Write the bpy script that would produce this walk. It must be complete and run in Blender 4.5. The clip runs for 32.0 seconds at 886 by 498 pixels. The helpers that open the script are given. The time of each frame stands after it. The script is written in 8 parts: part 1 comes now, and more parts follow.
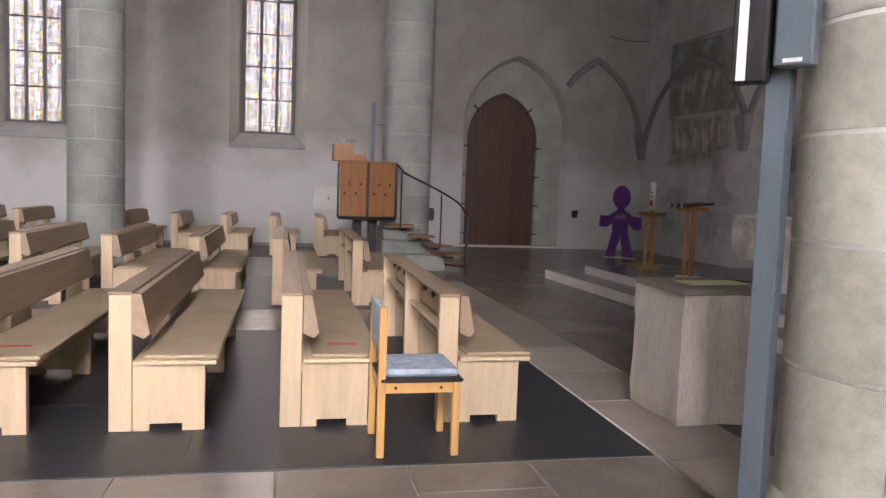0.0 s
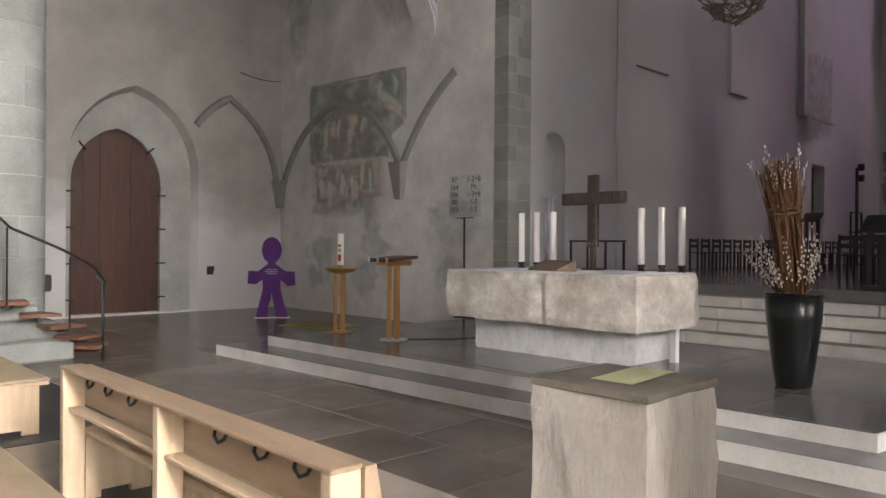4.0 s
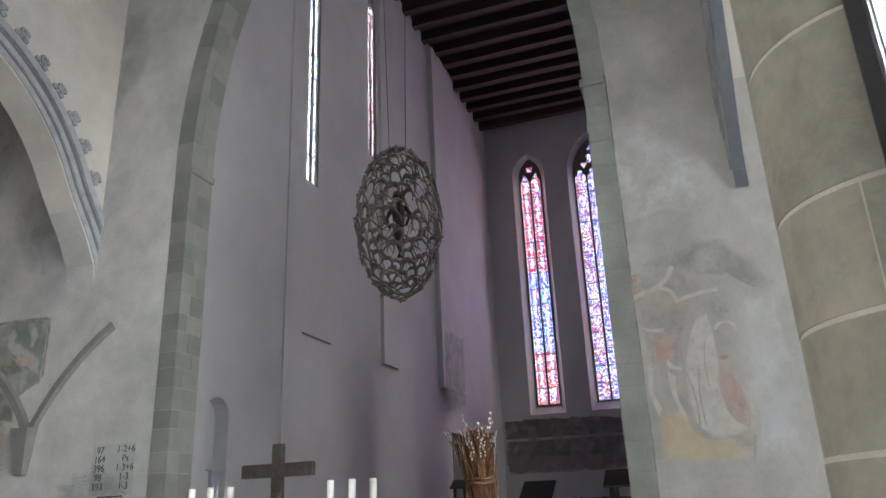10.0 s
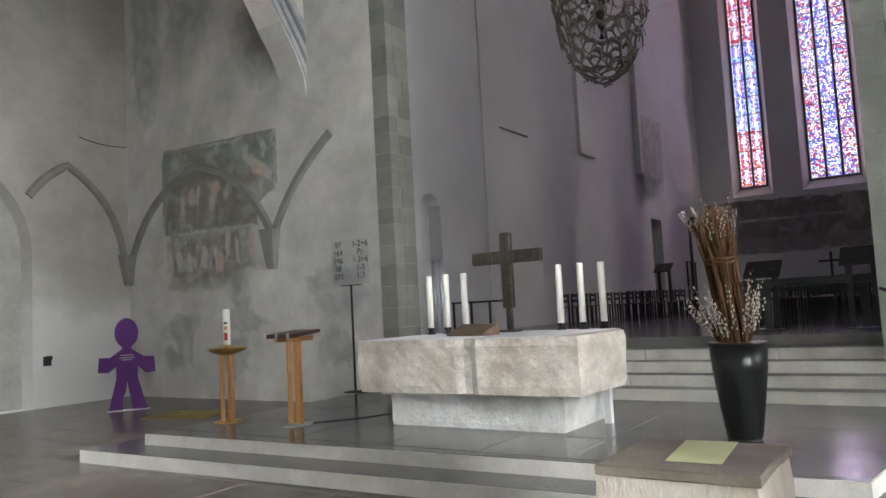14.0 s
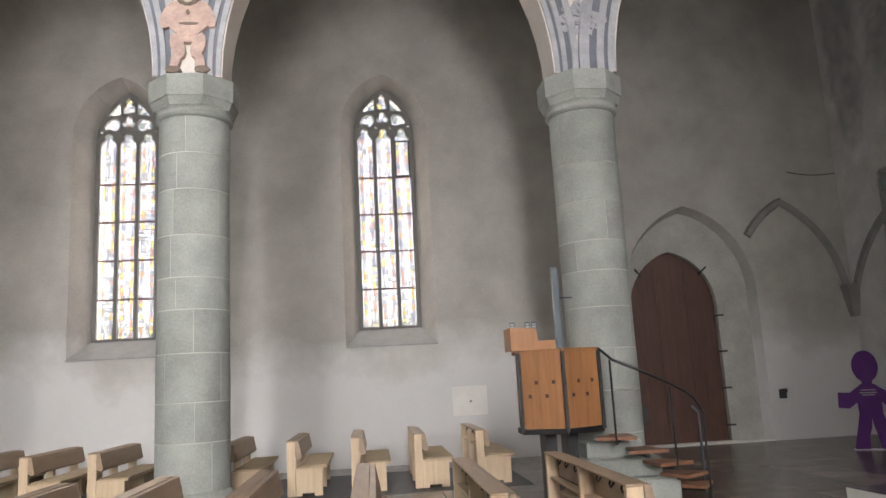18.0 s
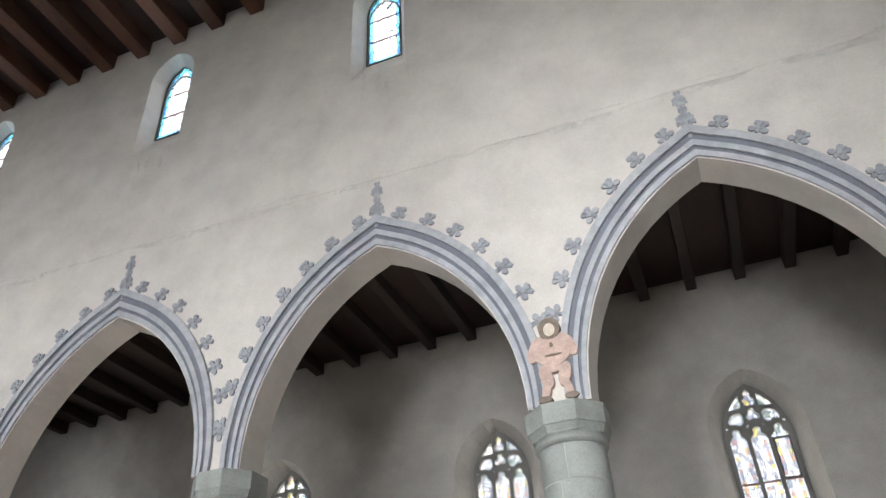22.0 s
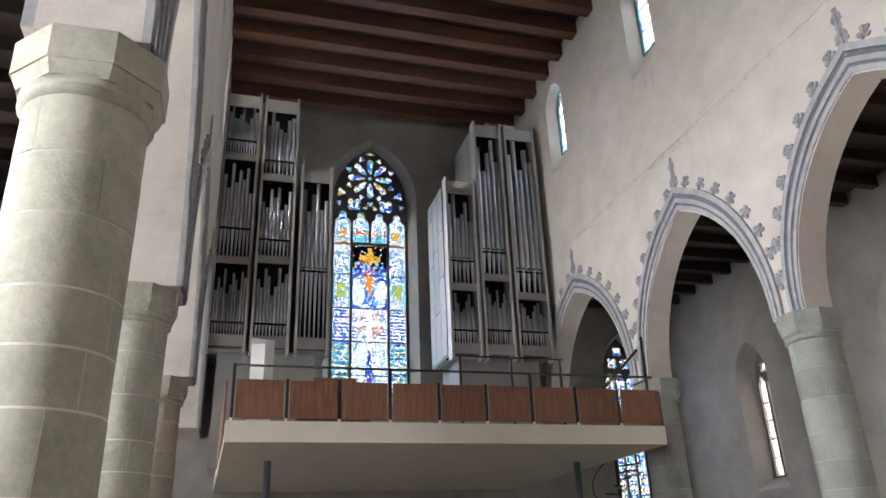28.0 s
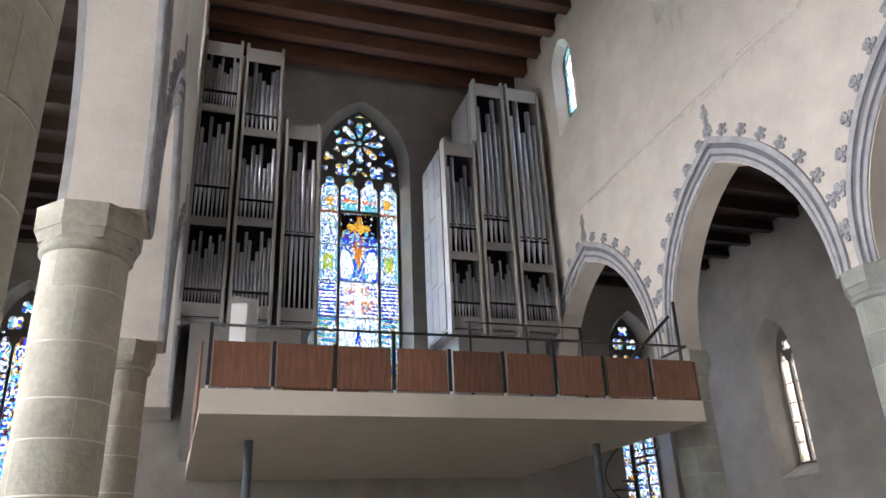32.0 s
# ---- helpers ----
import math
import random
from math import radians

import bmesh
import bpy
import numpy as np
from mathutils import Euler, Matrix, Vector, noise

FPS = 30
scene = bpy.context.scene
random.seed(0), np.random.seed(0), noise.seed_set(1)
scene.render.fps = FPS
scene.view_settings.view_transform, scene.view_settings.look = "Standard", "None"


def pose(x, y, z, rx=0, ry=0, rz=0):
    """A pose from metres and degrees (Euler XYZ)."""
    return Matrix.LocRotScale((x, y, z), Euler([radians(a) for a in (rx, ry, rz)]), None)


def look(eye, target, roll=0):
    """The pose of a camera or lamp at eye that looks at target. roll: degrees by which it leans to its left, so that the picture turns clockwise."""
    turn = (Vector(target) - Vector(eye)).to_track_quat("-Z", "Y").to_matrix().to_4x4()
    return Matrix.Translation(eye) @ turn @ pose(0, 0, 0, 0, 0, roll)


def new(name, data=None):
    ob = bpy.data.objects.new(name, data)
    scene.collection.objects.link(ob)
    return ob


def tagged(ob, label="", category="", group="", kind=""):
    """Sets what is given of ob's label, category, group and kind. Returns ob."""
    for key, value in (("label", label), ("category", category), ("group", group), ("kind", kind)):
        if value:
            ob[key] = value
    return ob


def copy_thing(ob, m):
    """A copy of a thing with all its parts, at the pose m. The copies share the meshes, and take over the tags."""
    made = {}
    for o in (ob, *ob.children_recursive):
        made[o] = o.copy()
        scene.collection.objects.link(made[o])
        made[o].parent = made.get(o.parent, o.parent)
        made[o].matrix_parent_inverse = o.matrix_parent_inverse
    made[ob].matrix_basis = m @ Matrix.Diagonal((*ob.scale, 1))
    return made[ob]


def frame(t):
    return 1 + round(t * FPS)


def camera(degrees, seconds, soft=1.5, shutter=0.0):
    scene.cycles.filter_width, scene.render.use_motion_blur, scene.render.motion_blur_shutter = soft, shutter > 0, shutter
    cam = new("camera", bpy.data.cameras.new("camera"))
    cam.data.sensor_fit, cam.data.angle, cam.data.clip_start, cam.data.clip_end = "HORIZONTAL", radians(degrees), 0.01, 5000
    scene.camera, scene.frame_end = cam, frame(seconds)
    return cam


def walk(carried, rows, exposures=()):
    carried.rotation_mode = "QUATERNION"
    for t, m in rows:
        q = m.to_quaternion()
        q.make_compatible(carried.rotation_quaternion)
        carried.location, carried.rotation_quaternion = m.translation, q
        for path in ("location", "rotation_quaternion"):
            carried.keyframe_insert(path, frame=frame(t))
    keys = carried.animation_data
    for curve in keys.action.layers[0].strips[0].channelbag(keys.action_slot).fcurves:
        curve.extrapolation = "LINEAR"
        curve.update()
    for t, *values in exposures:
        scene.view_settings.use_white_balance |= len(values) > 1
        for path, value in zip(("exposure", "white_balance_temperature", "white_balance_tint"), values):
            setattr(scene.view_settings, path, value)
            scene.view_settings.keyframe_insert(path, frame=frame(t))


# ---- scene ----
cam = camera(61.7, 32.0)
PATH = [
    (0, (-0.165, 0.552, 1.519), (0.247, 2.503, 1.361), 2.1),
    (0.5, (-0.2, 0.882, 1.547), (0.257, 2.828, 1.46), 0.4),
    (1, (-0.262, 1.191, 1.54), (0.344, 3.094, 1.442), 0.6),
    (1.5, (-0.35, 1.54, 1.553), (0.507, 3.345, 1.455), 0.1),
    (2, (-0.397, 1.91, 1.563), (0.569, 3.66, 1.51), -0.9),
    (2.5, (-0.476, 2.24, 1.562), (0.544, 3.96, 1.525), -0.4),
    (4.5, (-0.655, 3.393, 1.619), (0.87, 4.688, 1.644), 0.0),
    (5, (-0.664, 3.612, 1.626), (0.989, 4.734, 1.713), -0.8),
    (5.5, (-0.636, 3.759, 1.645), (1.1, 4.733, 1.839), -2.1),
    (6, (-0.619, 3.833, 1.661), (1.181, 4.676, 1.891), -3.4),
    (6.5, (-0.592, 3.867, 1.668), (1.217, 4.676, 1.943), -3.6),
    (7, (-0.573, 3.878, 1.682), (1.229, 4.677, 2.024), -3.4),
    (7.5, (-0.557, 3.875, 1.696), (1.246, 4.631, 2.118), -3.0),
    (8, (-0.549, 3.869, 1.703), (1.262, 4.572, 2.177), -2.8),
    (8.5, (-0.552, 3.855, 1.694), (1.259, 4.523, 2.216), -2.6),
    (9, (-0.555, 3.839, 1.685), (1.249, 4.481, 2.263), -2.3),
    (9.5, (-0.569, 3.834, 1.677), (1.22, 4.46, 2.314), -2.3),
    (10, (-0.594, 3.85, 1.668), (1.186, 4.462, 2.343), -2.4),
    (10.5, (-0.624, 3.89, 1.659), (1.163, 4.533, 2.287), -1.8),
    (11, (-0.649, 3.951, 1.651), (1.161, 4.665, 2.113), -1.5),
    (11.5, (-0.654, 4.024, 1.644), (1.156, 4.813, 1.965), -2.2),
    (12, (-0.637, 4.107, 1.64), (1.158, 4.955, 1.885), -3.1),
    (12.5, (-0.614, 4.187, 1.64), (1.163, 5.082, 1.845), -3.1),
    (13, (-0.623, 4.253, 1.641), (1.128, 5.203, 1.821), -3.3),
    (13.5, (-0.661, 4.284, 1.642), (1.061, 5.288, 1.806), -3.1),
    (15.5, (-0.914, 4.345, 1.678), (0.268, 5.946, 1.885), -4.1),
    (16, (-0.956, 4.38, 1.683), (0.014, 6.114, 1.914), -4.5),
    (16.5, (-0.999, 4.404, 1.685), (-0.194, 6.217, 1.94), -4.6),
    (17, (-1.045, 4.437, 1.678), (-0.424, 6.317, 1.963), -3.9),
    (17.5, (-1.089, 4.48, 1.673), (-0.671, 6.41, 1.985), -3.3),
    (18, (-1.151, 4.544, 1.671), (-0.949, 6.503, 2.018), -3.1),
    (18.5, (-1.246, 4.569, 1.671), (-1.267, 6.531, 2.061), -3.2),
    (19, (-1.34, 4.588, 1.667), (-1.587, 6.521, 2.116), -3.6),
    (19.5, (-1.369, 4.62, 1.666), (-1.83, 6.49, 2.202), -4.8),
    (20, (-1.387, 4.65, 1.668), (-1.984, 6.449, 2.305), -5.5),
    (20.5, (-1.443, 4.661, 1.67), (-2.081, 6.397, 2.433), -5.2),
    (21, (-1.512, 4.65, 1.671), (-2.14, 6.321, 2.573), -4.4),
    (21.5, (-1.575, 4.617, 1.676), (-2.144, 6.213, 2.74), -3.6),
    (22, (-1.628, 4.556, 1.682), (-2.174, 6.088, 2.845), -3.3),
    (22.5, (-1.697, 4.467, 1.685), (-2.293, 5.945, 2.894), -3.4),
    (23, (-1.811, 4.362, 1.688), (-2.534, 5.778, 2.9), -3.2),
    (23.5, (-1.951, 4.249, 1.685), (-2.951, 5.557, 2.82), -2.8),
    (24, (-2.111, 4.146, 1.692), (-3.406, 5.25, 2.743), -2.7),
    (24.5, (-2.203, 4.072, 1.692), (-3.687, 4.976, 2.682), -3.4),
    (25, (-2.229, 4.026, 1.677), (-3.817, 4.814, 2.603), -4.2),
    (25.5, (-2.278, 4.007, 1.656), (-3.95, 4.705, 2.503), -4.3),
    (26, (-2.39, 3.996, 1.634), (-4.119, 4.629, 2.416), -3.7),
    (26.5, (-2.603, 3.974, 1.626), (-4.362, 4.565, 2.373), -2.7),
    (28.5, (-3.763, 3.866, 1.622), (-5.527, 4.377, 2.415), -2.2),
    (29, (-4.045, 3.851, 1.616), (-5.81, 4.361, 2.406), -2.2),
    (29.5, (-4.368, 3.881, 1.631), (-6.127, 4.378, 2.442), -1.7),
    (30, (-4.66, 3.879, 1.622), (-6.413, 4.397, 2.433), -1.5),
    (30.5, (-4.958, 3.885, 1.615), (-6.71, 4.422, 2.417), -1.9),
    (31, (-5.282, 3.907, 1.615), (-7.03, 4.466, 2.409), -2.1),
    (31.5, (-5.595, 3.907, 1.606), (-7.342, 4.485, 2.389), -2.4),
    (32, (-5.927, 3.888, 1.609), (-7.676, 4.471, 2.384), -2.5),
]
EXPOSURES = [(0, -0.67, 6700, 24), (2.5, -0.37, 6500, 24), (5, 0.67, 7100, 12), (6, 0.73, 6500, 10), (7.5, 0.79, 6250, 7), (10, 0.87, 6200, 8), (13, 0.77, 6250, 7), (16, 0.33, 6750, 14), (19, -0.4, 6650, 16), (20.2, -0.44, 6500, 14), (21, -0.48, 6350, 13), (22, -0.28, 6300, 11), (23, -0.25, 6400, 12), (25, -0.15, 6600, 14), (29, -0.13, 6500, 15), (32, -0.1, 6550, 16)]
walk(cam, [(t, look(eye, target, roll)) for t, eye, target, roll in PATH], EXPOSURES)

# ---- light ----
world = bpy.data.worlds.new("sky")
scene.world = world
world.use_nodes = True
wn, wl = world.node_tree.nodes, world.node_tree.links
sky = wn.new("ShaderNodeTexSky")
sky.sky_type = "NISHITA"
sky.sun_disc = False
sky.sun_elevation, sky.sun_rotation = radians(38), radians(200)
wn["Background"].inputs["Strength"].default_value = 0.08
wl.new(sky.outputs["Color"], wn["Background"].inputs["Color"])

SUN = new("sun", bpy.data.lights.new("sun", "SUN"))
SUN.data.energy, SUN.data.angle, SUN.data.color = 4.0, radians(12), (1.0, 0.95, 0.88)
SUN.matrix_world = look((0, 0, 0), (0.2, 0.62, -0.55))


def window_light(center, aim, w, h, radiance, color=(1, 1, 1)):
    """Daylight that stands in an opening, just outside its glass."""
    ob = new("daylight", bpy.data.lights.new("daylight", "AREA"))
    d = ob.data
    d.shape, d.size, d.size_y = "RECTANGLE", w, h
    d.energy, d.color = radiance * math.pi * w * h, color
    ob.matrix_world = look(center, aim)
    return ob


def sky_light(x, y, into, z, w, h, radiance, color):
    """Skylight outside a tall window: two panes of it, one above the other, that face down into the room."""
    for k in (0.25, 0.75):
        zz = z - h / 2 + h * k
        window_light((x, y - into * 0.45, zz + 0.3), (x, y + into, zz - 0.55), w, h / 2, radiance, color)


# ---- plan (metres) ----
XE, XW = 9.72, -28.5           # east and west wall
YN, YS = 20.28, -3.2           # aisle walls
YA, YB = 14.32, 3.05           # nave faces of the two arcades
PN, PS = 14.75, 2.45           # pillar lines
THICK, THICK_S = 0.64, 0.95     # arcade walls, north and south
PILLARS = [2.05, -3.5, -9.24, -14.98, -20.72]
CAP = 5.9                      # top of the capitals
DAIS = 0.286
CHOIR = 1.05
CX1, CYN, CYS, CCEIL = 35.7, 13.6, 2.2, 21.9

# ---- materials ----


def mat(name, base, rough=0.8, metal=0.0, var=0.12, scale=3.0, fine=40.0, bump=0.15, tint=None, tint_scale=0.6, tint_amount=0.3,
        stretch=(1, 1, 1), island=0.0, obj=0.0, spec=0.5, coat=0.0):
    m = bpy.data.materials.new(name)
    m.use_nodes = True
    n, l = m.node_tree.nodes, m.node_tree.links
    b = n["Principled BSDF"]
    b.inputs["Roughness"].default_value, b.inputs["Metallic"].default_value = rough, metal
    b.inputs["Specular IOR Level"].default_value = spec
    b.inputs["Coat Weight"].default_value = coat
    geo = n.new("ShaderNodeNewGeometry")
    mp = n.new("ShaderNodeMapping")
    mp.inputs["Scale"].default_value = stretch
    l.new(geo.outputs["Position"], mp.inputs["Vector"])

    def noise_tex(s, detail=6, r=0.6):
        t = n.new("ShaderNodeTexNoise")
        t.inputs["Scale"].default_value, t.inputs["Detail"].default_value, t.inputs["Roughness"].default_value = s, detail, r
        l.new(mp.outputs["Vector"], t.inputs["Vector"])
        return t.outputs["Fac"]

    def ramp(fac, a, c):
        r = n.new("ShaderNodeMapRange")
        r.inputs["From Min"].default_value, r.inputs["From Max"].default_value = 0.3, 0.7
        r.inputs["To Min"].default_value, r.inputs["To Max"].default_value = a, c
        l.new(fac, r.inputs["Value"])
        return r.outputs["Result"]

    def math_node(op, a, c):
        k = n.new("ShaderNodeMath")
        k.operation = op
        for i, v in enumerate((a, c)):
            if isinstance(v, (int, float)):
                k.inputs[i].default_value = v
            else:
                l.new(v, k.inputs[i])
        return k.outputs["Value"]

    big, small = noise_tex(scale), noise_tex(fine, 4)
    val = math_node("ADD", ramp(big, -var, var), ramp(small, -var * 0.5, var * 0.5))
    if island:
        val = math_node("ADD", val, math_node("MULTIPLY", math_node("SUBTRACT", geo.outputs["Random Per Island"], 0.5), island * 2))
    if obj:
        info = n.new("ShaderNodeObjectInfo")
        val = math_node("ADD", val, math_node("MULTIPLY", math_node("SUBTRACT", info.outputs["Random"], 0.5), obj * 2))
    val = math_node("ADD", val, 1.0)
    col = n.new("ShaderNodeMix")
    col.data_type = "RGBA"
    col.inputs["A"].default_value = (*base, 1)
    col.inputs["B"].default_value = (*(tint or base), 1)
    l.new(math_node("MULTIPLY", ramp(noise_tex(tint_scale, 8), 0, 1), tint_amount if tint else 0), col.inputs["Factor"])
    mul = n.new("ShaderNodeVectorMath")
    mul.operation = "SCALE"
    l.new(col.outputs["Result"], mul.inputs[0])
    l.new(val, mul.inputs["Scale"])
    l.new(mul.outputs["Vector"], b.inputs["Base Color"])
    if bump:
        bp = n.new("ShaderNodeBump")
        bp.inputs["Strength"].default_value, bp.inputs["Distance"].default_value = bump, 0.02
        l.new(math_node("ADD", small, big), bp.inputs["Height"])
        l.new(bp.outputs["Normal"], b.inputs["Normal"])
    return m


def glass_mat(name, stops, scale=(6, 6, 6), lead=0.06, strength=1.0, seed=0.0):
    """Stained glass: small cells of tinted glass between dark leads, lit through from outside."""
    m = bpy.data.materials.new(name)
    m.use_nodes = True
    n, l = m.node_tree.nodes, m.node_tree.links
    n.remove(n["Principled BSDF"])
    out = n["Material Output"]
    geo = n.new("ShaderNodeNewGeometry")
    mp = n.new("ShaderNodeMapping")
    mp.inputs["Scale"].default_value = scale
    mp.inputs["Location"].default_value = (seed, seed, seed)
    l.new(geo.outputs["Position"], mp.inputs["Vector"])
    v = n.new("ShaderNodeTexVoronoi")
    v.distance = "CHEBYCHEV"
    v.inputs["Scale"].default_value, v.inputs["Randomness"].default_value = 1.0, 0.75
    l.new(mp.outputs["Vector"], v.inputs["Vector"])
    sep = n.new("ShaderNodeSeparateColor")
    l.new(v.outputs["Color"], sep.inputs["Color"])
    r = n.new("ShaderNodeValToRGB")
    r.color_ramp.interpolation = "CONSTANT"
    while len(r.color_ramp.elements) < len(stops):
        r.color_ramp.elements.new(0.5)
    for e, (p, c) in zip(r.color_ramp.elements, stops):
        e.position, e.color = p, (*c, 1)
    l.new(sep.outputs["Red"], r.inputs["Fac"])
    e = n.new("ShaderNodeTexVoronoi")
    e.feature = "DISTANCE_TO_EDGE"
    e.inputs["Scale"].default_value, e.inputs["Randomness"].default_value = 1.0, 0.75
    l.new(mp.outputs["Vector"], e.inputs["Vector"])
    st = n.new("ShaderNodeMath")
    st.operation = "GREATER_THAN"
    st.inputs[1].default_value = lead
    l.new(e.outputs["Distance"], st.inputs[0])
    tr = n.new("ShaderNodeBsdfTransparent")
    l.new(r.outputs["Color"], tr.inputs["Color"])
    tl = n.new("ShaderNodeBsdfTranslucent")
    l.new(r.outputs["Color"], tl.inputs["Color"])
    gl = n.new("ShaderNodeMixShader")
    gl.inputs["Fac"].default_value = 0.25
    l.new(tr.outputs["BSDF"], gl.inputs[1])
    l.new(tl.outputs["BSDF"], gl.inputs[2])
    dk = n.new("ShaderNodeBsdfPrincipled")
    dk.inputs["Base Color"].default_value, dk.inputs["Roughness"].default_value = (0.03, 0.03, 0.035, 1), 0.6
    mx = n.new("ShaderNodeMixShader")
    l.new(st.outputs["Value"], mx.inputs["Fac"])
    l.new(dk.outputs["BSDF"], mx.inputs[1])
    l.new(gl.outputs["Shader"], mx.inputs[2])
    l.new(mx.outputs["Shader"], out.inputs["Surface"])
    return m


def cell_glass(name):
    """Leaded glass whose pieces each carry their own colour in the mesh."""
    m = bpy.data.materials.new(name)
    m.use_nodes = True
    n, l = m.node_tree.nodes, m.node_tree.links
    n.remove(n["Principled BSDF"])
    at = n.new("ShaderNodeAttribute")
    at.attribute_name = "glass"
    tr, tl, mx = n.new("ShaderNodeBsdfTransparent"), n.new("ShaderNodeBsdfTranslucent"), n.new("ShaderNodeMixShader")
    l.new(at.outputs["Color"], tr.inputs["Color"])
    l.new(at.outputs["Color"], tl.inputs["Color"])
    mx.inputs["Fac"].default_value = 0.15
    l.new(tr.outputs["BSDF"], mx.inputs[1])
    l.new(tl.outputs["BSDF"], mx.inputs[2])
    l.new(mx.outputs["Shader"], n["Material Output"].inputs["Surface"])
    return m


M_CELLS = cell_glass("leaded_coloured_glass")
def lit_below(m, pale, top, ragged_by, amount):
    """Paints the brighter light on a wall's lower part as a paler, uneven tone."""
    n, l = m.node_tree.nodes, m.node_tree.links
    b = n["Principled BSDF"]
    old = b.inputs["Base Color"].links[0].from_socket
    geo = n.new("ShaderNodeNewGeometry")
    sep = n.new("ShaderNodeSeparateXYZ")
    l.new(geo.outputs["Position"], sep.inputs[0])
    t = n.new("ShaderNodeTexNoise")
    t.inputs["Scale"].default_value, t.inputs["Detail"].default_value, t.inputs["Roughness"].default_value = 0.55, 7, 0.62
    l.new(geo.outputs["Position"], t.inputs["Vector"])
    ad = n.new("ShaderNodeMath")
    ad.operation = "MULTIPLY_ADD"
    l.new(t.outputs["Fac"], ad.inputs[0])
    ad.inputs[1].default_value = ragged_by
    l.new(sep.outputs["Z"], ad.inputs[2])
    r = n.new("ShaderNodeMapRange")
    mid = top + ragged_by * 0.5
    r.inputs["From Min"].default_value, r.inputs["From Max"].default_value = mid + 0.5, mid - 0.5
    r.inputs["To Max"].default_value = amount
    l.new(ad.outputs["Value"], r.inputs["Value"])
    mx = n.new("ShaderNodeMix")
    mx.data_type = "RGBA"
    l.new(r.outputs["Result"], mx.inputs["Factor"])
    l.new(old, mx.inputs["A"])
    mx.inputs["B"].default_value = (*pale, 1)
    l.new(mx.outputs["Result"], b.inputs["Base Color"])
    return m


M_AISLE = mat("grey_lime_plaster", (0.385, 0.368, 0.338), 0.95, var=0.14, scale=1.1, fine=25, bump=0.2, tint=(0.31, 0.292, 0.262), tint_scale=0.35, tint_amount=0.65)
# paler lower wall: light from the high windows, put into the plaster colour
lit_below(M_AISLE, (0.6, 0.595, 0.585), 2.3, 4.0, 0.85)
M_RECESS = mat("bare_grey_stone_plaster", (0.36, 0.355, 0.325), 0.95, var=0.15, scale=1.5, fine=25, bump=0.2, tint=(0.25, 0.25, 0.225), tint_scale=0.9, tint_amount=0.6)
M_CREAM = mat("cream_lime_plaster", (0.7, 0.66, 0.605), 0.95, var=0.09, scale=1.2, fine=30, bump=0.18, tint=(0.52, 0.49, 0.45), tint_scale=0.45, tint_amount=0.5)
M_EAST = mat("old_grey_plaster", (0.6, 0.585, 0.56), 0.95, var=0.11, scale=1.6, fine=22, bump=0.2, tint=(0.31, 0.31, 0.285), tint_scale=0.75, tint_amount=0.7)
M_CHOIR = mat("choir_plaster", (0.53, 0.53, 0.53), 0.95, var=0.06, scale=0.6, fine=20, bump=0.1, tint=(0.4, 0.4, 0.4), tint_scale=0.25, tint_amount=0.5)
M_STONE = mat("green_sandstone", (0.36, 0.38, 0.35), 0.9, var=0.2, scale=2.6, fine=35, bump=0.3, tint=(0.24, 0.25, 0.225), tint_scale=1.3, tint_amount=0.55, obj=0.12)
M_STONE_PALE = mat("pale_sandstone", (0.47, 0.465, 0.39), 0.9, var=0.2, scale=3, fine=14, bump=0.6, tint=(0.29, 0.285, 0.24), tint_scale=1.5, tint_amount=0.55, obj=0.09)
M_JAMB = mat("shaded_green_sandstone", (0.185, 0.187, 0.165), 0.9, var=0.12, scale=2.2, fine=35, bump=0.3, tint=(0.25, 0.25, 0.22), tint_scale=1.2, tint_amount=0.5, obj=0.2)
M_SADDLE = mat("rusty_saddle_bar", (0.11, 0.045, 0.035), 0.8, var=0.1, bump=0.05)
M_MORTAR = mat("lime_mortar", (0.72, 0.71, 0.66), 0.95, var=0.1, scale=5, fine=60, bump=0.2)
M_JAMB_JOINT = mat("dull_grey_mortar", (0.3, 0.3, 0.275), 0.95, var=0.25, scale=2, fine=60, bump=0.2)
M_MORTAR_GREY = mat("grey_mortar", (0.5, 0.5, 0.46), 0.95, var=0.15, scale=3, fine=60, bump=0.2)
M_TRACERY = mat("tracery_stone", (0.15, 0.145, 0.135), 0.9, var=0.1, scale=3, fine=40, bump=0.2)
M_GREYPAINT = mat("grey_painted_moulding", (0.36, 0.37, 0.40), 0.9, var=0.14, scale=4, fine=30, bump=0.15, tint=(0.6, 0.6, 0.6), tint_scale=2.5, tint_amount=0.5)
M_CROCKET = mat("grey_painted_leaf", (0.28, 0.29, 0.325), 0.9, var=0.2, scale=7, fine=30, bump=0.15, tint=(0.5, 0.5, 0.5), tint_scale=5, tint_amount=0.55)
M_GREYDARK = mat("dark_grey_moulding_and_edge_shade", (0.17, 0.18, 0.21), 0.9, var=0.14, scale=4, fine=30, bump=0.15)
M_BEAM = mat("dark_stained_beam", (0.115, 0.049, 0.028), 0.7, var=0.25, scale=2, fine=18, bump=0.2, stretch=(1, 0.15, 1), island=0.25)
# darker copy of the beam: dimness of aisles and choir put into its colour
M_BEAM_DIM = mat("shaded_beam", (0.032, 0.019, 0.014), 0.8, var=0.25, scale=2, fine=18, bump=0.2, stretch=(1, 0.15, 1), island=0.25)
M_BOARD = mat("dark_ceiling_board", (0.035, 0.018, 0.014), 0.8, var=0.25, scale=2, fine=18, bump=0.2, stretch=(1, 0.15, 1))
